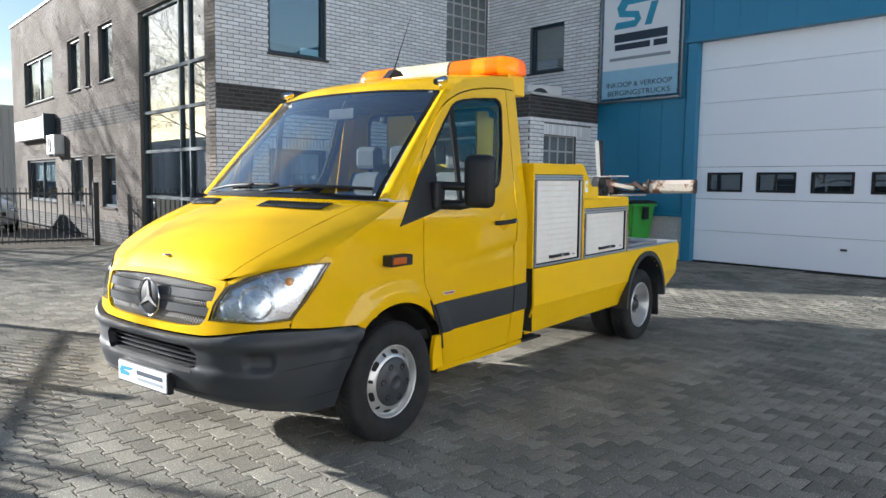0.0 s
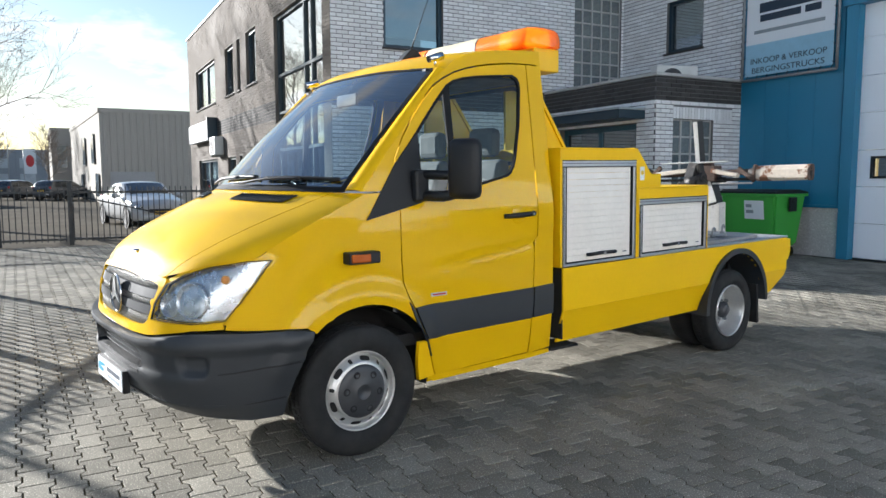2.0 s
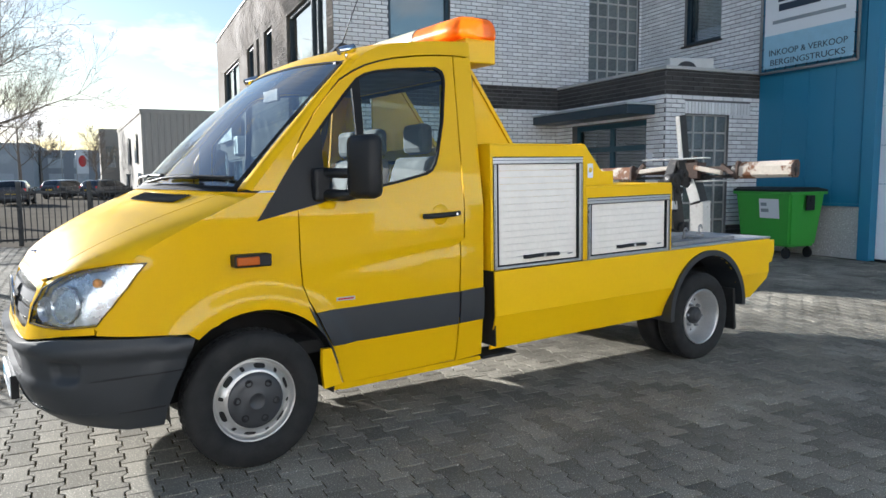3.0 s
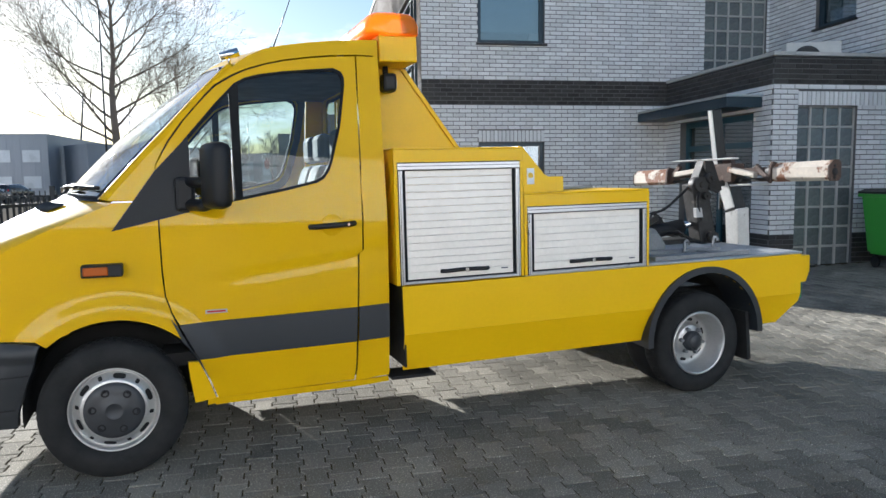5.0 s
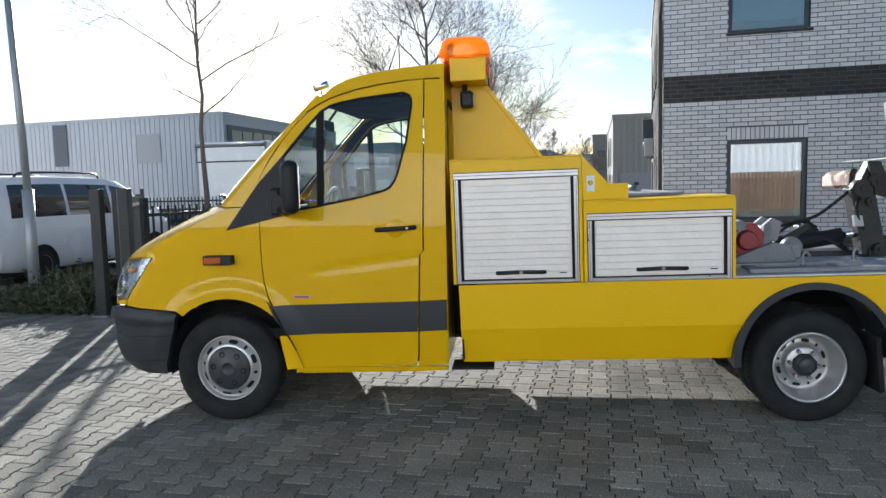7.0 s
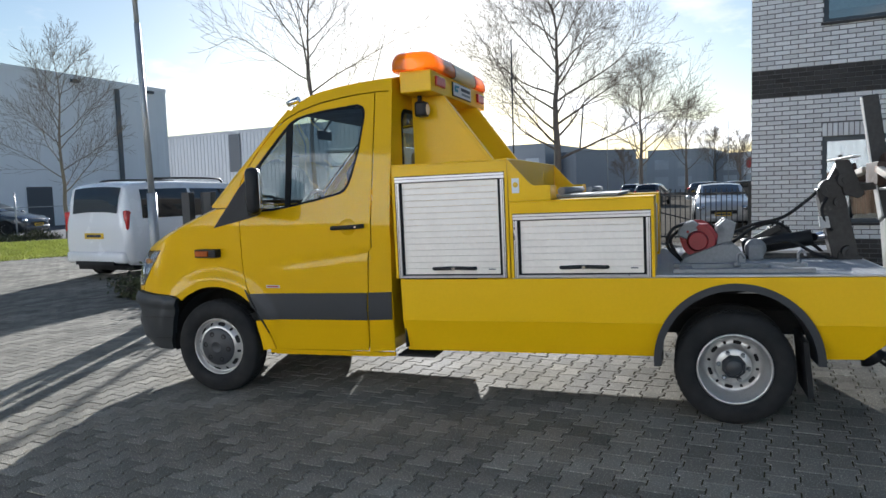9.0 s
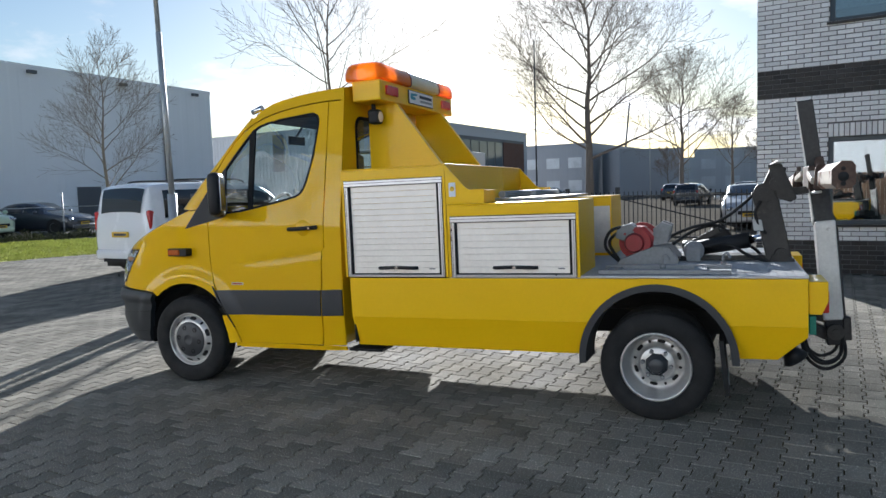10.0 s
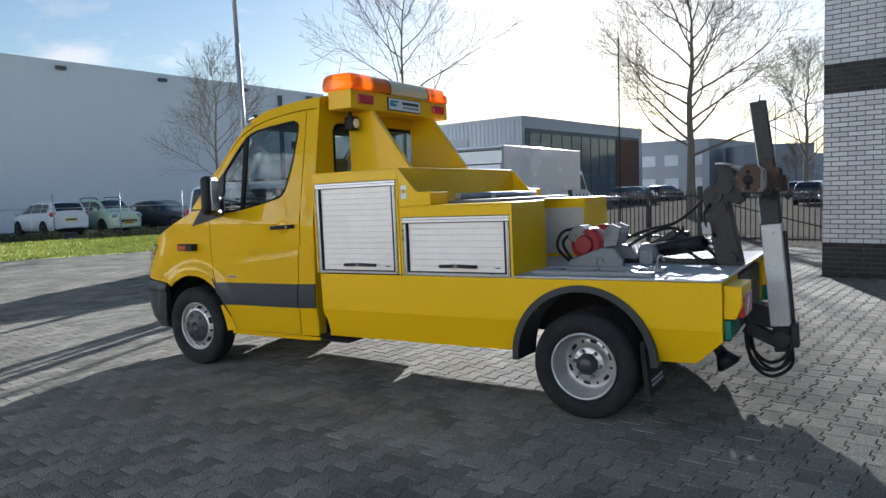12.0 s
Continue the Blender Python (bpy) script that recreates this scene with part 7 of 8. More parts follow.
on_wall(shed, "tall_window", SA, SB, 9.6, 11.1, 3.9, 7.6, HALL_DARK, 0.08, 0.04)
on_wall(shed, "grey_panel", SA, SB, 18.6, 21.0, 3.9, 6.4, mat("grey panel", (0.38, 0.39, 0.40), 0.5), 0.08, 0.04)
on_wall(shed, "dark_band", SB, SC_, 0.5, 24.8, 0.2, 6.9, HALL_DARK, 0.06, 0.05)
FAR_GLASS = mat("far window glass", (0.10, 0.13, 0.15), 0.12, 0, 0.15, 0.6, 10, 0, 0.3)
for k in range(9):
    on_wall(shed, "window", SB, SC_, 1.1 + 1.95 * k, 2.8 + 1.95 * k, 3.0, 6.5, FAR_GLASS, 0.12, 0.03)
    on_wall(shed, "lower_window", SB, SC_, 1.1 + 1.95 * k, 2.8 + 1.95 * k, 0.4, 2.7, FAR_GLASS, 0.12, 0.03)
on_wall(shed, "brick_end", SB, SC_, 18.8, 24.6, 0.1, 6.6, RED_BRICK, 0.13, 0.04)
# rows of low works buildings further off
# Distance haze is put into the cladding colours of the far buildings.
HAZE = mat("cladding hazed blue grey", (0.31, 0.33, 0.36), 0.6, 0, 0.06, 0.3, 20)
# The sky's reflection is put into this pale pane colour.
FAR_PANE = mat("far pane with painted sky reflection", (0.50, 0.54, 0.57), 0.3, 0, 0.25, 0.5, 10)
HAZE_PALE = mat("cladding hazed pale grey", (0.42, 0.45, 0.48), 0.6, 0, 0.06, 0.3, 20)
WARM_GREY = mat("warm grey ribbed cladding", (0.34, 0.32, 0.29), 0.8, 0.0, 0.06, 0.3, 20)
WARM_GREY.node_tree.nodes["Principled BSDF"].inputs["Specular IOR Level"].default_value = 0.02
for nm, pts, h, m, lab in (
        ("works_building", [(-43, 88), (-29.6, 88), (-30, 120), (-44, 120)], 7.2, HAZE, "blue grey works building with small windows"),
        ("works_building", [(-29.4, 93), (-25, 87), (-18.6, 93), (-24, 100)], 6.0, HAZE, "blue grey block behind the trees"),
        ("works_building", [(-19.5, 104), (-11.2, 105), (-11.2, 125), (-20, 125)], 6.2, HAZE_PALE, "low grey works building with a flat roof"),
        ("works_building", [(-11, 112), (-3.5, 113), (-3, 130), (-11, 130)], 5.6, HAZE, "low blue grey building far off"),
        ("works_building", [(-90, 190), (60, 195), (60, 230), (-90, 230)], 8.0, HAZE_PALE, "long pale building on the horizon")):
    b = clad_box(nm, pts, h, m, lab, 1.5, 0.02, (0,))
    a, c = pts[0], pts[1]
    n = int((Vector(c) - Vector(a)).length / 3.2)
    for k in range(n):
        if h < 7.9 and h != 6.0:
            on_wall(b, "window", a, c, 1 + 3.2 * k, 2.9 + 3.2 * k, h * 0.55, h * 0.55 + 1.4, FAR_PANE, 0.05, 0.03)
            on_wall(b, "window", a, c, 1 + 3.2 * k, 2.9 + 3.2 * k, 0.9, 2.3, FAR_PANE, 0.05, 0.03)
WA, WB = (0.62, 47.1), (24, 48.2)
pale_hall = clad_box("pale_hall", [WA, WB, (24, 72), (-0.8, 70)], 5.95, WARM_GREY, "pale warm grey ribbed hall behind the fence", 0.4, 0.05, (0,))
on_wall(pale_hall, "grey_panel", WA, WB, 0.5, 3.2, 0.3, 2.0, mat("grey dock panel", (0.3, 0.3, 0.3), 0.6), 0.09, 0.04)
for k, (s, z0, z1) in enumerate(((18.5, 2.6, 4.6), (12.5, 2.6, 4.6), (20.5, 0.4, 1.9), (10, 0.4, 1.9))):
    on_wall(pale_hall, "window", (-0.8, 70), WA, s, s + 1.6, z0, z1, FAR_GLASS, 0.09, 0.04)
low = clad_box("low_house", [(-2.4, 72.5), (-0.6, 72.5), (-0.8, 86), (-2.8, 86)], 6.2, WARM_GREY, "narrow grey annex behind the pale hall", 2, 0.01, ())
on_wall(low, "window", (-2.4, 72.5), (-0.6, 72.5), 0.5, 1.3, 2.6, 4.6, FAR_GLASS, 0.03, 0.03)

# street between the yard and the verge
bm = bmesh.new()
bm.faces.new([bm.verts.new((x, y, -0.0105)) for x, y in ((-40, -30), (-15.25, -30), (-15.25, 14.95), (-40, 14.95))])
structure(part("road", bm, PAVER), "street paved with small grey pavers", "road")

# grass verge and hedge
verts, faces = [], []
rnd = random.Random(11)
VN = [(-22, -12), (-16.35, 3.16), (-15.6, 6.0), (-15.0, 7.9), (-14.2, 9.6), (-13.2, 11.6)]
VF = [(-29, -12), (-24.3, 3.6), (-22.8, 7.4), (-21.8, 9.6), (-20.6, 11.2), (-19.4, 12.6)]


def verge_height(s):
    return -0.01 + 0.17 * soft(s / 0.8)


bm = bmesh.new()
rows = [[bm.verts.new((a[0] + (b[0] - a[0]) * s, a[1] + (b[1] - a[1]) * s, verge_height(s))) for s in (0, 0.2, 0.4, 0.6, 0.8, 1.0)] for a, b in zip(VN, VF)]
for ra, rb in zip(rows, rows[1:]):
    for k in range(5):
        bm.faces.new((ra[k], rb[k], rb[k + 1], ra[k + 1])).smooth = True
bmesh.ops.recalc_face_normals(bm, faces=bm.faces[:])
verge = tagged(part("grass_verge", bm, GRASS), "sunlit green grass verge along the street", "grass", "", "stuff")
for i in range(14000):
    f = rnd.uniform(1, 4.99)
    k, s = int(f), rnd.uniform(0.01, 0.97)
    f -= k
    ax, ay = VN[k][0] + (VN[k + 1][0] - VN[k][0]) * f, VN[k][1] + (VN[k + 1][1] - VN[k][1]) * f
    cx, cy = VF[k][0] + (VF[k + 1][0] - VF[k][0]) * f, VF[k][1] + (VF[k + 1][1] - VF[k][1]) * f
    x, y, z = ax + (cx - ax) * s, ay + (cy - ay) * s, verge_height(s)
    b = len(verts)
    a, h, w = rnd.uniform(0, 6.28), rnd.uniform(0.03, 0.09), rnd.uniform(0.02, 0.05)
    verts += [(x - w * math.cos(a), y - w * math.sin(a), z), (x + w * math.cos(a), y + w * math.sin(a), z), (x + rnd.uniform(-0.05, 0.05), y + rnd.uniform(-0.05, 0.05), z + h)]
    faces.append((b, b + 1, b + 2))
tagged(mesh_of("grass_blade", verts, faces, GRASS, verge), kind="stuff")
PARK = mat("grey asphalt", (0.13, 0.13, 0.132), 0.9, 0, 0.2, 1, 50, 0.2)
PARK.node_tree.nodes["Principled BSDF"].inputs["Specular IOR Level"].default_value = 0.05
bm = bmesh.new()
top = [bm.verts.new((*q, 0.15)) for q in VF + [(-19.4, 33), (-36.6, 33), (-31.5, -12)]]
bm.faces.new(top)
bmesh.ops.recalc_face_normals(bm, faces=bm.faces[:])
structure(part("pavement_far", bm, PARK), "grey asphalt car park before the grey hall", "pavement")


def bush(name, x0, x1, y0, y1, h, n, seed, label, material=HEDGE):
    """Low shrubs: bare twigs from the ground with many small leaves, uneven at the top."""
    r = random.Random(seed)
    z0 = 0.1 if x1 < -15 else 0.0
    ob = thing(name, label, "hedge")
    bm = bmesh.new()
    vs, fs = [], []
    for i in range(n):
        x, y = r.uniform(x0, x1), r.uniform(y0, y1)
        top = h * r.uniform(0.45, 1.1) * (0.8 + 0.3 * math.sin(x * 2.1) * math.sin(y * 3.0))
        lx, ly = r.uniform(-0.25, 0.25), r.uniform(-0.25, 0.25)
        rod(bm, (x, y, z0), (x + lx, y + ly, z0 + top), 0.006, 0.003, 4)
        for k in range(16):
            t = r.uniform(0.1, 1.0)
            c = Vector((x + lx * t + r.gauss(0, 0.07), y + ly * t + r.gauss(0, 0.07), z0 + max(0.02, top * t + r.gauss(0, 0.05))))
            a = Vector((r.gauss(0, 1), r.gauss(0, 1), r.gauss(0, 1))).normalized() * r.uniform(0.025, 0.05)
            d = a.orthogonal().normalized() * r.uniform(0.012, 0.025)
            b = len(vs)
            vs += [c - a, c + d, c + a, c - d]
            fs.append((b, b + 1, b + 2, b + 3))
    tagged(part("twig", bm, BARK, ob), kind="stuff")
    tagged(mesh_of("leaf", vs, fs, material, ob), kind="stuff")
    return ob


bush("hedge", -5.9, -4.3, 3.45, 4.5, 0.52, 420, 3, "low untrimmed hedge with thin leaves")
bush("hedge", -24.6, -22.9, 2.0, 7.6, 0.42, 420, 6, "dark low ground cover behind the verge")
bush("hedge", -22.9, -21.3, 7.7, 13.0, 0.42, 420, 9, "dark low ground cover beside the car park")

# ---------------------------------------------------------------- fences


def pale_mesh():
    bm = bmesh.new()
    box(bm, -0.011, -0.011, 0.08, 0.011, 0.011, 1.33)
    vs = box(bm, -0.011, -0.011, 1.33, 0.011, 0.011, 1.335)
    me = bpy.data.meshes.new("pale")
    bm.to_mesh(me)
    bm.free()
    me.materials.append(FENCE)
    return me


PALE_MESH = pale_mesh()


def rail_fence(name, a, b, label, posts, height=1.35, gap=0.125, brace=False, post_size=0.05, wide=1.0):
    """A steel fence of two flat rails, square posts and single upright pales from a to b."""
    a, b = Vector((*a, 0)), Vector((*b, 0))
    d = b - a
    L = d.length
    ang = math.degrees(math.atan2(d.y, d.x))
    f = thing(name, label, "fence", pose(a.x, a.y, 0, 0, 0, ang))
    for z in (0.14, height - 0.13):
        boxpart("rail", (0, -0.02, z - 0.025, L, 0.02, z + 0.025), FENCE, f)
    for x in posts:
        boxpart("post", (x - post_size, -post_size, 0, x + post_size, post_size, height + 0.12), FENCE, f, "", 0.004)
    k = gap / 2
    while k < L:
        if all(abs(k - x) > post_size + 0.01 for x in posts):
            ob = new("pale", PALE_MESH)
            ob.parent = f
            ob.location = (k, 0, 0)
            ob.scale = (wide, 1, height / 1.335)
        k += gap
    if brace:
        bm = bmesh.new()
        rod(bm, (0.1, 0.025, height - 0.2), (L - 0.1, 0.025, 0.25), 0.018, None, 6)
        part("brace", bm, FENCE, f)
    return f


rail_fence("gate_fence", (-1.45, 15.2), (2.36, 15.05), "dark steel swing gate with diagonal brace", (0.0,), 1.36, 0.125, True)
rail_fence("yard_fence", (-15.5, 15.2), (-1.55, 15.2), "dark steel railing fence along the yard", (0.1, 2.6, 5.1, 7.6, 10.1, 12.6), 1.36)
gp = thing("gate_post", "dark square steel gate post", "post", pose(2.43, 15.0, 0))
boxpart("post", (-0.06, -0.06, 0, 0.06, 0.06, 1.5), FENCE, gp, "", 0.005)
for x, y in ((-4.07, 3.36), (-3.70, 3.42)):
    p = thing("gate_post", "thick dark steel gate post beside the hedge", "post", pose(x, y, 0, 0, 0, 12))
    boxpart("post", (-0.065, -0.065, 0, 0.065, 0.065, 1.62), FENCE, p, "", 0.006)
    boxpart("foot_plate", (-0.11, -0.11, 0, 0.11, 0.11, 0.015), STEEL, p)
rail_fence("open_gate", (-3.93, 3.50), (-6.1, 6.8), "open dark steel gate leaf folded back", (0.05, 3.9), 1.5, 0.115, False, 0.03, 1.2)

rail_fence("open_gate", (-4.42, 4.62), (-3.0, 8.6), "open dark steel gate leaf beside the yard", (0.05, 2.1, 4.18), 1.36, 0.125, False, 0.045, 1.2)

# ---------------------------------------------------------------- trees


def cone(vs, fs, a, b, r0, r1, seg):
    """Adds a thin tapered stick to lists of corners and faces."""
    w = (b - a).normalized()
    x = w.orthogonal().normalized()
    y = w.cross(x)
    n = len(vs)
    for c, rad in ((a, r0), (b, r1)):
        for i in range(seg):
            t = 2 * math.pi * i / seg
            vs.append(c + (x * math.cos(t) + y * math.sin(t)) * rad)
    fs += [(n + i, n + (i + 1) % seg, n + seg + (i + 1) % seg, n + seg + i) for i in range(seg)]


def tree(at, height, spread, seed, label, first=0.4, limbs=12, levels=4, trunk=0.11, rise_by=1.0, thin=0.005):
    """A bare tree: a tapered leader, limbs that curve upwards, branches set round them one after another, and thin twigs."""
    r = random.Random(seed)
    t = thing("tree", label, "tree", pose(*at, 0), "bare street trees")
    wood, crown = ([], []), ([], [])

    def grow(p, d, length, rad, level):
        n = (0, 8, 6, 4, 3)[level]
        to = wood if level < 2 else crown
        q = p
        turn = r.uniform(0, 6.28)
        for i in range(n):
            d = (d + Vector((r.gauss(0, 0.10), r.gauss(0, 0.10), r.gauss(0.04, 0.08)))).normalized()
            e = q + d * (length / n)
            r0, r1 = rad * (1 - 0.85 * i / n), rad * (1 - 0.85 * (i + 1) / n)
            cone(*to, q, e, max(r0, thin), max(r1, thin * 0.75), 6 if level < 2 else 3)
            q = e
            f = (i + 1) / n
            if level < levels and (i > 0 or level > 1):
                for k in range(2 if level == 1 and i > 1 else 1):
                    turn += 2.4 + r.uniform(-0.5, 0.5)
                    x = d.orthogonal().normalized()
                    side = x * math.cos(turn) + d.cross(x) * math.sin(turn)
                    nd = (d + side * r.uniform(0.5, 1.05) + Vector((0, 0, 0.08))).normalized()
                    grow(q, nd, length * r.uniform(0.38, 0.66) * (1.15 - 0.5 * f), max(thin, rad * 0.42 * (1 - 0.5 * f)), level + 1)
        if level < levels:
            grow(q, (d + Vector((r.gauss(0, 0.2), r.gauss(0, 0.2), 0.1))).normalized(), length * 0.25, max(thin, rad * 0.15), level + 1)

    h = height * 0.92
    pts = [Vector((r.gauss(0, 0.025) * k * 0.4, r.gauss(0, 0.025) * k * 0.4, h * k / 10)) for k in range(11)]
    cone(*wood, Vector((0, 0, -0.05)), Vector((0, 0, 0.3)), trunk * 1.4, trunk * 1.05, 10)
    for k in range(10):
        cone(*wood, pts[k], pts[k + 1], max(thin, trunk * (1.05 - 0.1 * k)), max(thin, trunk * (1.05 - 0.1 * (k + 1))), 10)
    for i in range(limbs):
        g = (i + r.uniform(0, 0.5)) / limbs
        u = (first + (0.99 - first) * g) * 10
        k = min(9, int(u))
        p = pts[k].lerp(pts[k + 1], u - k)
        a = i * 2.4 + r.uniform(-0.5, 0.5)
        nd = Vector((math.cos(a), math.sin(a), rise_by * r.uniform(0.75, 1.2) * (0.75 + 0.9 * g))).normalized()
        grow(p, nd, spread * (1.15 - 0.75 * g) * r.uniform(0.75, 1.2), trunk * 0.29 * (1.1 - 0.6 * g), 1)
    mesh_of("trunk", *wood, BARK, t, "", True)
    tagged(mesh_of("crown", *crown, BARK, t, "bare branches and twigs"), kind="stuff")
    return t


tree((-6.58, 9.46), 7.8, 2.5, 21, "slender bare young street tree", 0.44, 17, 3, 0.07, 0.62, 0.0038)
tree((-7.07, 28.08), 11.8, 4.9, 8, "large bare tree with long rising limbs", 0.25, 25, 4, 0.21, 0.66, 0.005)
tree((-21.3, 13.07), 7.8, 2.5, 33, "bare young tree before the grey hall", 0.25, 20, 3, 0.085, 0.75, 0.0055)
tree((-8.69, 52.1), 10.8, 4.8, 44, "bare tree behind the yard fence", 0.26, 20, 3, 0.19, 0.85, 0.008)
tree((-10.0, 80.0), 10.4, 4.2, 55, "bare tree far along the street", 0.28, 14, 3, 0.19, 1.0, 0.012)
tree((-10.2, 104.0), 9.0, 3.2, 56, "bare tree at the end of the street", 0.3, 12, 3, 0.19, 1.1, 0.016)
tree((-16.5, 78.0), 5.6, 1.8, 57, "small bare tree by the works buildings", 0.3, 11, 3, 0.09, 1.0, 0.012)
tree((-2.6, 62.0), 5.2, 2.0, 58, "small bare round tree", 0.3, 13, 3, 0.11, 0.9, 0.010)

tree((-7.4, -10.5), 9.0, 3.2, 71, "bare tree before the white hall", 0.3, 16, 3, 0.15, 0.8, 0.008)

# ---------------------------------------------------------------- poles
mast = thing("street_lamp", "tall light grey street lamp post with a stepped foot", "street lamp", pose(-6.82, 5.01, 0))
bm = bmesh.new()
rod(bm, (0, 0, -0.02), (0, 0, 1.65), 0.085, 0.085, 18)
part("foot", bm, POLE_GREY, mast)
bm = bmesh.new()
rod(bm, (0, 0, 1.65), (-0.1, 0, 4.7), 0.058, 0.052, 16)
rod(bm, (-0.1, 0, 4.7), (-0.22, 0, 8.2), 0.045, 0.04, 16)
part("pole", bm, POLE_GREY, mast)
bm = bmesh.new()
box(bm, -0.9, -0.1, 8.15, -0.2, 0.1, 8.27, 0.03)
part("lantern", bm, POLE_GREY, mast)
for at, h, r in (((-4.42, 16.46), 6.0, 0.03), ((-16.2, 70), 9.0, 0.06), ((-10.5, 62), 8.0, 0.05), ((-7, 92), 9.0, 0.06)):
    p = thing("pole", "thin upright grey metal pole", "pole", pose(*at, 0))
    bm = bmesh.new()
    rod(bm, (0, 0, -0.02), (0, 0, h), r, r * 0.7, 10)
    part("shaft", bm, GREY_PLASTIC if r < 0.04 else POLE_GREY, p)
crane = thing("crane_mast", "thin leaning crane jib on the skyline", "crane", pose(-42, 140, 0))
bm = bmesh.new()
rod(bm, (0, 0, 0), (1.8, 0, 18), 0.3, 0.16, 6)
part("jib", bm, HALL_DARK, crane)
flag = thing("flag", "red and white flag on a thin pole", "flag", pose(-5.7, 97, 0))
bm = bmesh.new()
rod(bm, (0, 0, 0), (0, 0, 5.4), 0.06, 0.04, 8)
part("pole", bm, POLE_GREY, flag)
boxpart("cloth", (0.05, -0.01, 2.2, 1.35, 0.01, 5.2), SIGN_WHITE, flag)
bm = bmesh.new()
lathe(bm, [(0.0, 0.45), (0.01, 0.43), (0.01, 0.0001)], "y", (0.7, -0.012, 3.75), 20, -1)
ob = part("emblem", bm, FLAG_RED, flag)
ob.scale = (1, 1, 1.6)
ob.location = (0, 0, -2.25)
wire = thing("wire_fence", "thin wire fence posts by the car park", "fence", pose(0, 0, 0))
posts = [(-26.6, 5.3), (-25.6, 7.95), (-24.9, 10.4), (-24.6, 13.1), (-24.3, 15.8), (-24.0, 18.5)]
for x, y in posts:
    bm = bmesh.new()
    rod(bm, (x, y, 0.15), (x, y, 1.95), 0.03, None, 8)
    part("post", bm, POLE_GREY, wire)
for (x, y), (u, v) in zip(posts, posts[1:]):
    bm = bmesh.new()
    rod(bm, (x, y, 1.35), (u, v, 1.35), 0.015, None, 5)
    part("wire", bm, POLE_GREY, wire)

# ---------------------------------------------------------------- parked vehicles


# profiles along a car from tail (-1) to nose (+1): height of the top line, of the belt, both as shares of the height
CAR_TOP = {
    "hatch": [(-1, 0.58), (-0.985, 0.66), (-0.95, 0.73), (-0.89, 0.86), (-0.82, 0.95), (-0.72, 0.98), (-0.3, 1.0), (0.05, 0.985), (0.2, 0.93), (0.38, 0.795), (0.52, 0.685), (0.6, 0.655), (0.85, 0.585), (0.96, 0.50), (1, 0.41)],
    "tall": [(-1, 0.58), (-0.985, 0.68), (-0.95, 0.83), (-0.91, 0.95), (-0.84, 0.985), (-0.5, 1.0), (0.08, 0.99), (0.24, 0.93), (0.4, 0.79), (0.52, 0.685), (0.6, 0.66), (0.88, 0.60), (0.97, 0.52), (1, 0.42)],
    "saloon": [(-1, 0.58), (-0.98, 0.68), (-0.93, 0.72), (-0.74, 0.745), (-0.6, 0.84), (-0.44, 0.94), (-0.28, 0.985), (-0.05, 1.0), (0.1, 0.975), (0.25, 0.87), (0.42, 0.735), (0.5, 0.70), (0.85, 0.60), (0.97, 0.50), (1, 0.40)],
    "van": [(-1, 0.52), (-0.995, 0.60), (-0.985, 0.70), (-0.965, 0.84), (-0.94, 0.945), (-0.90, 0.98), (-0.82, 0.995), (-0.4, 1.0), (0.1, 0.985), (0.28, 0.955), (0.42, 0.88), (0.57, 0.73), (0.69, 0.615), (0.76, 0.58), (0.9, 0.52), (0.97, 0.45), (1, 0.37)]}
CAR_BELT = {"hatch": [(-1, 0.56), (-0.9, 0.655), (-0.6, 0.645), (0.5, 0.615), (0.85, 0.555), (1, 0.39)], "tall": [(-1, 0.56), (-0.9, 0.64), (0.5, 0.625), (0.88, 0.57), (1, 0.40)],
            "saloon": [(-1, 0.56), (-0.93, 0.66), (-0.6, 0.66), (0.45, 0.63), (0.85, 0.57), (1, 0.38)], "van": [(-1, 0.50), (-0.95, 0.575), (-0.5, 0.575), (0.6, 0.56), (0.76, 0.545), (0.9, 0.49), (1, 0.35)]}
# glass: rear screen, windscreen, then the side panes, each from and to
CAR_PANES = {"hatch": ((-0.955, -0.835), (0.22, 0.50), ((-0.80, -0.52), (-0.49, -0.10), (-0.06, 0.36))), "tall": ((-0.965, -0.90), (0.23, 0.49), ((-0.86, -0.56), (-0.53, -0.14), (-0.09, 0.38))),
             "saloon": ((-0.71, -0.44), (0.12, 0.42), ((-0.58, -0.42), (-0.39, -0.06), (-0.02, 0.30))), "van": ((-0.987, -0.942), (0.40, 0.70), ((-0.86, -0.36), (-0.33, 0.12), (0.16, 0.54)))}


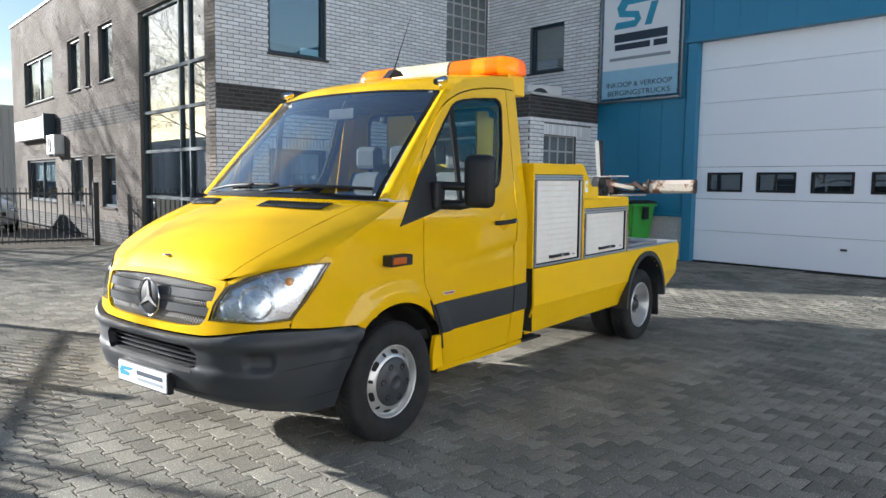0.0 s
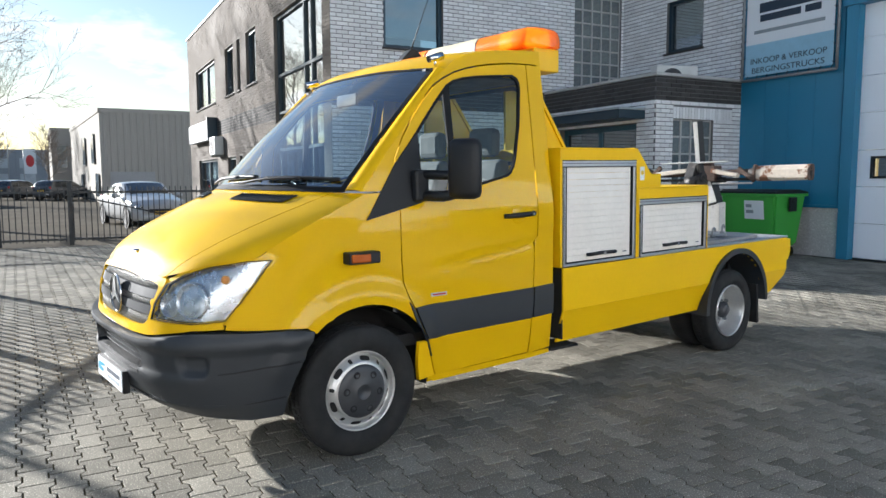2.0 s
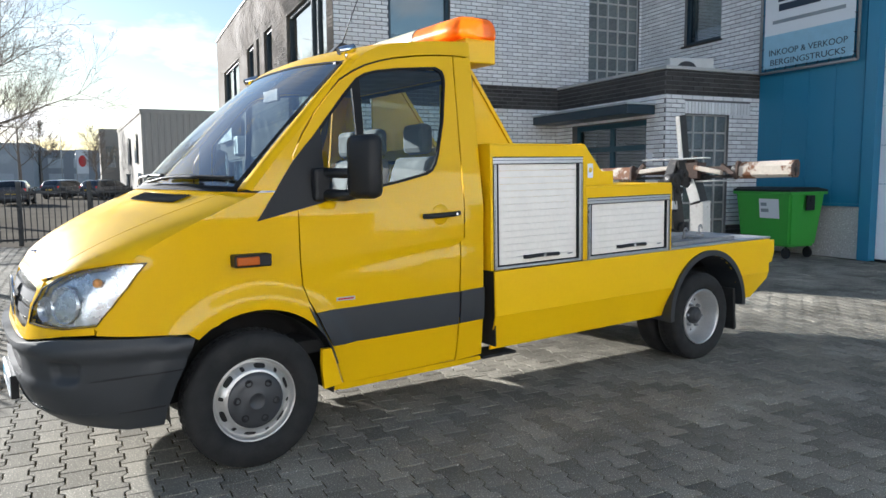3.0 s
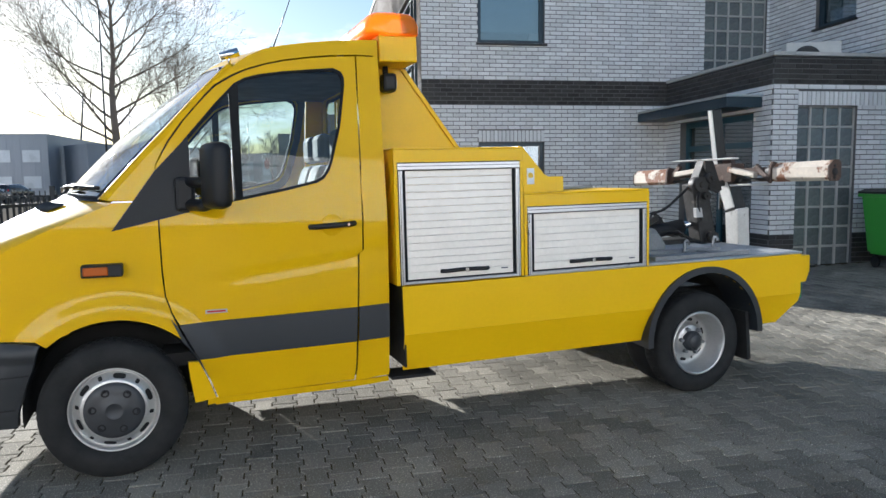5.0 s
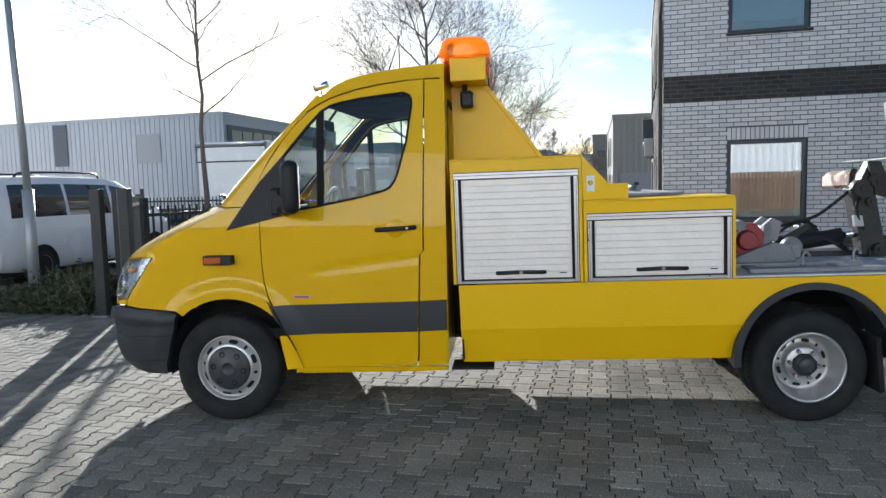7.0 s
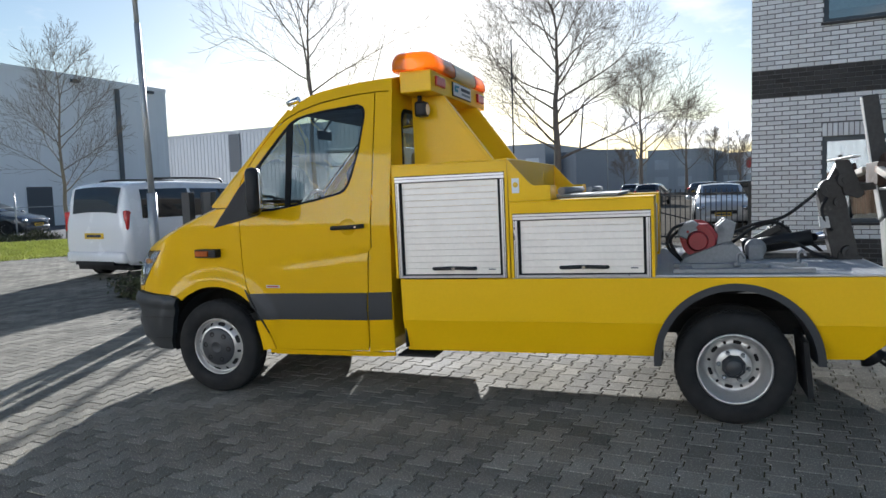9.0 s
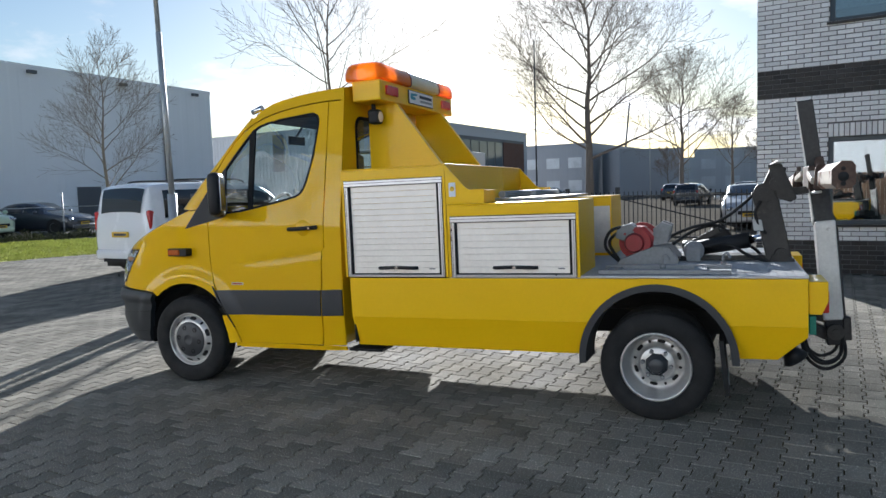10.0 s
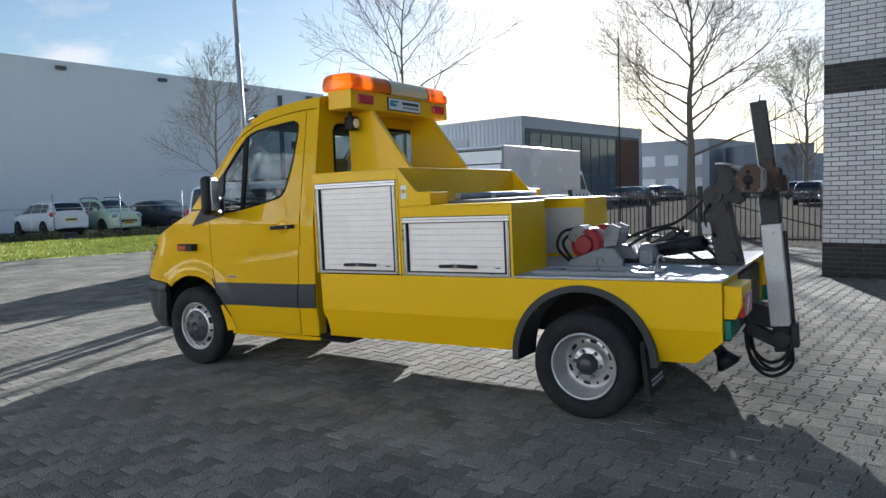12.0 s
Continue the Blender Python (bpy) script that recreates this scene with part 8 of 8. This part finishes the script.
def car(name, m, paint, label, length=4.2, width=1.74, height=1.5, shape="hatch", rails=False):
    """A parked car: a rounded shell, single panes, wheels, lamps, plates. Its front points along its own +x."""
    van = shape == "van"
    c = thing(name, label, "van" if van else "car", m)
    L, W, H = length / 2, width / 2, height
    top, belt = CAR_TOP[shape], CAR_BELT[shape]
    low = [(-1, 0.40), (-0.95, 0.28), (-0.8, 0.24), (0.85, 0.22), (0.95, 0.26), (1, 0.32)]
    wide = [(-1, 0.80), (-0.985, 0.88), (-0.95, 0.94), (-0.85, 0.985), (-0.5, 1.0), (0.6, 1.0), (0.82, 0.96), (0.93, 0.87), (0.98, 0.74), (1, 0.64)]
    roof_w = [(-1, 0.72), (-0.95, 0.76), (-0.7, 0.80 if van else 0.74), (0.2, 0.80 if van else 0.72), (0.5, 0.78), (0.8, 0.76), (0.95, 0.66), (1, 0.54)]

    def side(x, f):
        """A point of the upper flank: f from 0 at the belt to 1 at the roof's edge."""
        zb, zr = table(belt, x) * H, table(top, x) * H - 0.03
        y = W * (table(wide, x) * 0.965 * (1 - f) + table(roof_w, x) * f + 0.03 * math.sin(math.pi * f))
        return Vector((x * L, y, zb + (max(zr, zb) - zb) * f))

    def over(x, g):
        """A point of the top: g from -1 to 1 across."""
        e = side(x, 1)
        return Vector((e.x, e.y * g, e.z + 0.05 * (1 - abs(g) ** 2.6)))

    xs = sorted({x for x, _ in top} | {x for x, _ in wide} | {k / 16 for k in range(-15, 16)})
    bm = bmesh.new()
    rings = []
    for x in xs:
        zl, zb, w = table(low, x), table(belt, x) * H, W * table(wide, x)
        half = [(w * 0.86, zl), (w * 0.955, zl + 0.07), (w * 0.985, zl + (zb - zl) * 0.32), (w, zl + (zb - zl) * 0.62), (w * 0.992, zl + (zb - zl) * 0.86)]
        half = [Vector((x * L, y, z)) for y, z in half] + [side(x, k / 4) for k in range(5)] + [over(x, g) for g in (0.93, 0.8, 0.5)]
        rings.append([bm.verts.new(p) for p in half] + [bm.verts.new(over(x, 0))] + [bm.verts.new((p.x, -p.y, p.z)) for p in half[::-1]])
    for a, b in zip(rings, rings[1:]):
        for k in range(len(a) - 1):
            bm.faces.new((a[k], b[k], b[k + 1], a[k + 1])).smooth = True
    bm.faces.new(rings[0])
    bm.faces.new(rings[-1][::-1])
    bmesh.ops.recalc_face_normals(bm, faces=bm.faces[:])
    part("body", bm, paint, c)

    def pane(nm, fn, nu, nv, push):
        verts = [tuple(fn(i / nu, j / nv) + push) for i in range(nu + 1) for j in range(nv + 1)]
        faces = [(i * (nv + 1) + j, (i + 1) * (nv + 1) + j, (i + 1) * (nv + 1) + j + 1, i * (nv + 1) + j + 1) for i in range(nu) for j in range(nv)]
        mesh_of(nm, verts, faces, CAR_GLASS, c, "", True)

    rear, front, sides = CAR_PANES[shape]
    for nm, (x0, x1), push in (("rear_window", rear, Vector((-0.012, 0, 0.006))), ("windscreen", front, Vector((0.008, 0, 0.010)))):
        pane(nm, lambda a, b, x0=x0, x1=x1: over(x0 + (x1 - x0) * a, (b * 2 - 1) * 0.87), 8, 12, push)
    for s in (1, -1):
        for x0, x1 in sides:
            def flank(a, b, x0=x0, x1=x1, s=s):
                f = 0.10 + 0.74 * b
                p = side(x0 + (0.03 * f if x0 == sides[0][0] else 0) + (x1 - x0 - (0.03 * f if x0 == sides[0][0] else 0)) * a, f)
                return Vector((p.x, s * p.y, p.z))
            pane("side_window", flank, 8, 6, Vector((0, s * 0.007, 0.003)))
        for x in (-L + (0.95 if van else 0.72), L - (0.92 if van else 0.80)):
            bm = bmesh.new()
            lathe(bm, [(0.0, 0.19), (0.0, 0.25), (0.02, 0.30), (0.05, 0.315), (0.18, 0.315)], "y", (x, s * (W + 0.012), 0.315), 28, -s)
            tyre = part("tyre", bm, RUBBER, c)
            bm = bmesh.new()
            lathe(bm, [(0.01, 0.20), (0.0, 0.195), (0.03, 0.165), (0.015, 0.05), (0.015, 0.0001)], "y", (x, s * (W + 0.012), 0.315), 20, -s)
            part("rim", bm, SILVER, tyre)
            bm = bmesh.new()
            lathe(bm, [(0.0, 0.362), (0.004, 0.358), (0.004, 0.0001)], "y", (x, s * (W + 0.006), 0.33), 28, -s)
            part("wheel_arch", bm, DARK, c)
        bm = bmesh.new()
        zf = table(belt, 0.9) * H
        bmesh.ops.create_uvsphere(bm, u_segments=16, v_segments=10, radius=1.0, matrix=Matrix.Translation((L * 0.925, s * W * 0.66, zf - 0.07)) @ Matrix.Rotation(radians(-28 * s), 4, "Z") @ Matrix.Diagonal((0.12, 0.21, 0.085, 1)))
        part("headlamp", bm, REFLECTOR, c, "", True)
        bm = bmesh.new()
        zt = (0.93, 1.34) if van else (0.56 * H, 0.69 * H)
        box(bm, -L * 0.985, s * W * 0.80 - 0.085, zt[0], -L + 0.24, s * W * 0.845 + 0.085, zt[1], 0.045)
        part("tail_lamp", bm, RED_LENS, c, "", True)
        bm = bmesh.new()
        xm, zm = L * (front[1] - 0.10), table(belt, front[1]) * H + 0.09
        bmesh.ops.create_uvsphere(bm, u_segments=14, v_segments=8, radius=1.0, matrix=Matrix.Translation((xm, s * (W + 0.12), zm)) @ Matrix.Diagonal((0.075, 0.12, 0.085, 1)))
        rod(bm, (xm, s * W * 0.9, zm - 0.05), (xm, s * (W + 0.07), zm - 0.04), 0.025)
        part("wing_mirror", bm, paint, c, "", True)
        bm = bmesh.new()
        box(bm, -L * 0.10, s * (W * 0.995), 0.50 * H, -L * 0.10 + 0.2, s * (W * 0.995) + 0.03 * s, 0.50 * H + 0.03)
        part("door_handle", bm, paint, c)
        if rails:
            bm = bmesh.new()
            zr = H + 0.02
            tube(bm, bend([(-L * 0.72, s * W * 0.70, zr - 0.06), (-L * 0.62, s * W * 0.70, zr + 0.03), (L * 0.02, s * W * 0.70, zr + 0.03), (L * 0.12, s * W * 0.70, zr - 0.06)], 4), 0.022, 6)
            part("roof_rail", bm, BLACK_PLASTIC, c)
    for x, z, s in ((-L - 0.012, 0.80 if van else 0.66, -1), (L + 0.022, 0.42, 1)):
        bm = bmesh.new()
        box(bm, min(x, x + s * 0.012), -0.26, z, max(x, x + s * 0.012), 0.26, z + 0.11)
        pl = part("number_plate", bm, PLATE_YELLOW, c)
        boxpart("plate_bar", (min(x + s * 0.0125, x + s * 0.014), -0.2, z + 0.03, max(x + s * 0.0125, x + s * 0.014), 0.2, z + 0.08), INK, pl)
    bm = bmesh.new()
    box(bm, -L - 0.045, -W * 0.84, 0.32, -L + 0.2, W * 0.84, 0.55, 0.06)
    part("rear_bumper", bm, paint, c, "", True)
    boxpart("bumper_strip", (-L - 0.05, -W * 0.55, 0.29, -L + 0.05, W * 0.55, 0.36), BLACK_PLASTIC, c)
    bm = bmesh.new()
    box(bm, L - 0.16, -W * 0.74, 0.24, L + 0.02, W * 0.74, 0.45, 0.05)
    part("front_bumper", bm, paint, c, "", True)
    boxpart("grille", (L - 0.05, -0.40, 0.485, L + 0.012, 0.40, 0.60), BLACK_PLASTIC, c, "", 0.01)
    boxpart("underside", (-L + 0.2, -W * 0.8, 0.17, L - 0.3, W * 0.8, 0.30), DARK, c)
    return c


VH = radians(93)
car("white_van", pose(-8.5 + math.cos(VH) * 2.55, 5.0 + math.sin(VH) * 2.55, 0, 0, 0, 93), VAN_WHITE, "white passenger van parked behind the hedge", 5.1, 1.93, 1.90, "van", True)
car("hatchback", pose(-27.9, 8.6, 0.15, 0, 0, 185), VAN_WHITE, "small white hatchback with yellow plate", 3.9, 1.7, 1.5)
car("hatchback", pose(-27.4, 10.9, 0.15, 0, 0, 6), CAR_GREEN, "pale green small car with roof rails", 3.5, 1.6, 1.55, "tall", True)
car("saloon_car", pose(-27.2, 13.5, 0.15, 0, 0, 20), CAR_DARK, "dark grey saloon car", 4.6, 1.84, 1.42, "saloon")
car("saloon_car", pose(0.75, 22.6, 0, 0, 0, -80), CAR_SILVER, "silver saloon car behind the gate", 4.6, 1.8, 1.44, "saloon")
for i, (x, y, a, p, lab) in enumerate(((-4.6, 60.5, 55, CAR_DARK, "dark grey parked hatchback far off"), (-1.6, 56.5, 48, CAR_DARK, "dark grey parked estate car far off"), (-6.6, 46.5, 90, CAR_DARK, "dark car far behind the fence"), (-11.5, 62, 88, CAR_BLUE, "blue car far behind the fence"), (-22, 52, 80, CAR_DARK, "dark car before the office front"), (-24.5, 58, 80, VAN_WHITE, "white car before the office front"), (-25, 65, 80, CAR_DARK, "dark parked car by the brick wall"), (-13, 70, 85, VAN_WHITE, "white car far along the street"))):
    car("parked_car", pose(x, y, 0, 0, 0, a), p, lab, 4.2, 1.74, 1.48)
bt = thing("box_truck", "white box truck parked in the street", "truck", pose(-10.7, 17.2, 0, 0, 0, 99))
bm = bmesh.new()
box(bm, 0, -1.25, 0.9, 7.2, 1.25, 3.15, 0.03)
part("box_body", bm, VAN_WHITE, bt)
boxpart("tail_lift", (-0.10, -1.2, 0.9, -0.01, 1.2, 2.45), VAN_WHITE, bt, "white tail lift panel")
bm = bmesh.new()
for y in (-1.22, 1.22):
    rod(bm, (-0.05, y, 0.9), (-0.05, y, 3.12), 0.04, None, 8)
rod(bm, (-0.05, -1.22, 3.05), (-0.05, 1.22, 3.05), 0.04, None, 8)
part("rear_frame", bm, POLE_GREY, bt)
boxpart("door_gasket", (-0.030, -1.2, 2.47, -0.012, 1.2, 2.51), RUBBER, bt)
boxpart("door_gasket", (-0.030, -1.2, 2.97, -0.012, 1.2, 3.0), RUBBER, bt)
for y in (-1.17, 1.17):
    boxpart("lift_rail", (-0.125, y - 0.03, 0.9, -0.102, y + 0.03, 2.46), POLE_GREY, bt)
for y in (-1.0, -0.3, 0.3, 1.0):
    boxpart("hinge", (-0.045, y - 0.05, 3.02, -0.012, y + 0.05, 3.09), POLE_GREY, bt)
bm = bmesh.new()
prism(bm, [(7.3, 0.5), (7.3, 2.3), (8.1, 2.3), (8.8, 1.4), (9.5, 1.15), (9.6, 0.5)], "y", -0.98, 0.98, 0.06)
part("cab", bm, VAN_WHITE, bt)
bm = bmesh.new()
prism(bm, [(7.6, 1.45), (7.6, 2.1), (8.0, 2.1), (8.55, 1.45)], "y", -1.0, 1.0)
part("cab_window", bm, CAR_GLASS, bt)
for x in (1.8, 8.4):
    for s in (-1, 1):
        bm = bmesh.new()
        lathe(bm, [(0.0, 0.2), (0.0, 0.3), (0.04, 0.37), (0.2, 0.37)], "y", (x, s * 1.0, 0.37), 24, -s)
        part("tyre", bm, RUBBER, bt)
boxpart("chassis", (0.2, -0.5, 0.5, 8.5, 0.5, 0.9), DARK, bt)

# ---------------------------------------------------------------- wheeled bin before the plinth
binn = thing("wheeled_bin", "green four-wheeled waste container with dark lid", "bin", pose(9.38, 5.0, rise(9.38), 0, 0, 90) @ Matrix.Diagonal((0.86, 1, 1, 1)))
bm = bmesh.new()
lo = [(-0.58, -0.30), (0.58, -0.30), (0.58, 0.32), (-0.58, 0.32)]
hi = [(-0.66, -0.40), (0.66, -0.40), (0.66, 0.40), (-0.66, 0.40)]
a = [bm.verts.new((x, y, 0.20)) for x, y in lo]
b = [bm.verts.new((x, y, 1.05)) for x, y in hi]
bm.faces.new(a[::-1])
for i in range(4):
    bm.faces.new((a[i], a[(i + 1) % 4], b[(i + 1) % 4], b[i]))
bmesh.ops.bevel(bm, geom=[e for e in bm.edges if len(e.link_faces) == 2], offset=0.04, segments=2, affect="EDGES")
part("body", bm, BIN_GREEN, binn)
bm = bmesh.new()
box(bm, -0.69, -0.43, 1.05, 0.69, 0.43, 1.10, 0.012)
part("rim", bm, BIN_GREEN, binn)
bm = bmesh.new()
prism(bm, [(-0.44, 1.10), (-0.44, 1.13), (-0.2, 1.17), (0.3, 1.17), (0.44, 1.13), (0.44, 1.10)], "x", -0.68, 0.68, 0.01)
part("lid", bm, BLACK_PLASTIC, binn, "dark grey plastic lid")
for x in (-0.45, 0.45):
    for y in (-0.25, 0.25):
        bm = bmesh.new()
        rod(bm, (x, y - 0.02, 0.09), (x, y + 0.02, 0.09), 0.09, None, 18)
        rod(bm, (x, y, 0.1), (x, y, 0.21), 0.025)
        part("castor", bm, RUBBER, binn)
for x in (-0.71, 0.71):
    bm = bmesh.new()
    rod(bm, (x - 0.04, 0, 0.98), (x + 0.04, 0, 0.98), 0.045, None, 14)
    box(bm, x - 0.02, -0.09, 0.80, x + 0.02, 0.09, 1.04, 0.01)
    part("trunnion", bm, BLACK_PLASTIC, binn)
bm = bmesh.new()
vs = [bm.verts.new(p) for p in ((0.06, 0.372, 0.66), (-0.40, 0.372, 0.66), (-0.40, 0.408, 0.98), (0.06, 0.408, 0.98))]
bm.faces.new(vs)
lb = part("paper_label", bm, SIGN_WHITE, binn, "white paper label with grey lettering")
for k, (x0, x1, z) in enumerate(((-0.12, 0.02, 0.86), (-0.16, 0.02, 0.76))):
    bm = bmesh.new()
    y = 0.37 + (z - 0.66) * 0.1125 + 0.006
    vs = [bm.verts.new(p) for p in ((x1, y, z), (x0, y, z), (x0, y + 0.006, z + 0.055), (x1, y + 0.006, z + 0.055))]
    bm.faces.new(vs)
    part("print_bar", bm, INK_GREY, lb)

# ---------------------------------------------------------------- pieces: bricks and pavers
def brick_mesh(dark):
    bm = bmesh.new()
    vs, e, d = [], 0.004, 0.011
    w, h = STONE - 0.010, COURSE - 0.012
    for z, g in ((0, 0), (d, e)):
        vs += [bm.verts.new((x, y, z)) for x, y in ((g, g), (w - g, g), (w - g, h - g), (g, h - g))]
    bm.faces.new(vs[4:])
    for i in range(4):
        bm.faces.new((vs[i], vs[(i + 1) % 4], vs[4 + (i + 1) % 4], vs[4 + i]))
    me = bpy.data.meshes.new("brick")
    bm.to_mesh(me)
    bm.free()
    me.materials.append(BRICK_DARK if dark else BRICK)
    return me


BRICK_MESHES = {"pale": brick_mesh(False), "dark": brick_mesh(True)}
for wall, o, a, n, single in SINGLE_BRICKS:
    for c0, z0, kind in single:
        ob = new("brick", BRICK_MESHES[kind])
        ob.parent = wall
        m = Matrix((a, Vector((0, 0, 1)), n)).transposed().to_4x4()
        m.translation = o + a * c0 + Vector((0, 0, z0))
        ob.matrix_basis = m

PL, PW, PA, PT = 0.2165, 0.1445, 0.0135, 0.022
TURN = Matrix.Rotation(radians(3.0), 4, "Z")


def paver_outline(inset):
    g = inset
    hw, hl = PW / 2 - g, PL / 2 - g
    right = [(hw + PA, -hl), (hw + PA, -PL / 4 - PT / 2), (hw - PA, -PL / 4 + PT / 2), (hw - PA, PL / 4 - PT / 2), (hw + PA, PL / 4 + PT / 2), (hw + PA, hl)]
    return right + [(-x, -y) for x, y in right]


OUT, TOP = paver_outline(0.0046), paver_outline(0.0072)


def paver_geometry(dz=0.0):
    vs = [(x, y, -0.0135) for x, y in OUT] + [(x, y, -0.0022 + dz) for x, y in OUT] + [(x, y, dz) for x, y in TOP]
    n = len(OUT)
    fs = [tuple(range(2 * n, 3 * n))]
    for k in (0, n):
        fs += [(k + i, k + (i + 1) % n, k + n + (i + 1) % n, k + n + i) for i in range(n)]
    return vs, fs


pavement = structure(new("pavement_yard"), "yard paved with interlocking grey concrete pavers", "pavement")
vs, fs = paver_geometry()
me = bpy.data.meshes.new("paver")
me.from_pydata(vs, [], fs)
me.materials.append(PAVER)
base_v, base_f = np.array(vs), fs
rnd = random.Random(77)
allv, allf = [], []
count = 0
nv = len(vs)
for i in range(-130, 120):
    for j in range(-75, 95):
        p = TURN @ Vector((i * PW, (j + 0.5 * (i % 2)) * PL, 0))
        x, y = p.x, p.y
        if not (-15.3 < x < 9.9 and -10.8 < y < 14.9):
            continue
        if (x > 2.85 and y > 9.25) or (x > 7.7 and y > 5.95) or (-6.0 < x < -4.2 and 3.4 < y < 4.4):
            continue
        near = -0.4 < x < 3.2 and -2.9 < y < -0.5
        dz = rnd.gauss(0, 0.0008)
        tilt = (rnd.gauss(0, 0.004), rnd.gauss(0, 0.004))
        if near and count < 300:
            ob = new("paver", me)
            ob.parent = pavement
            ob.matrix_basis = Matrix.Translation((x, y, dz + rise(x))) @ TURN @ pose(0, 0, 0, math.degrees(tilt[0]), math.degrees(tilt[1]), 0)
            count += 1
            continue
        far = (x - 1.5) ** 2 + (y + 1) ** 2 > 150
        q = base_v.copy()
        q[2 * nv // 3:, 2] += dz + q[2 * nv // 3:, 1] * tilt[0] - q[2 * nv // 3:, 0] * tilt[1]
        c, s = TURN[0][0], TURN[1][0]
        r = np.stack((x + q[:, 0] * c - q[:, 1] * s, y + q[:, 0] * s + q[:, 1] * c, q[:, 2] + rise(x)), 1)
        b = len(allv) * nv
        allv.append(r)
        allf += [tuple(k + b for k in f) for f in base_f]
ob = mesh_of("pavers", np.concatenate(allv).tolist(), allf, PAVER, pavement)
tagged(ob, "grey concrete pavers", "", "", "stuff")
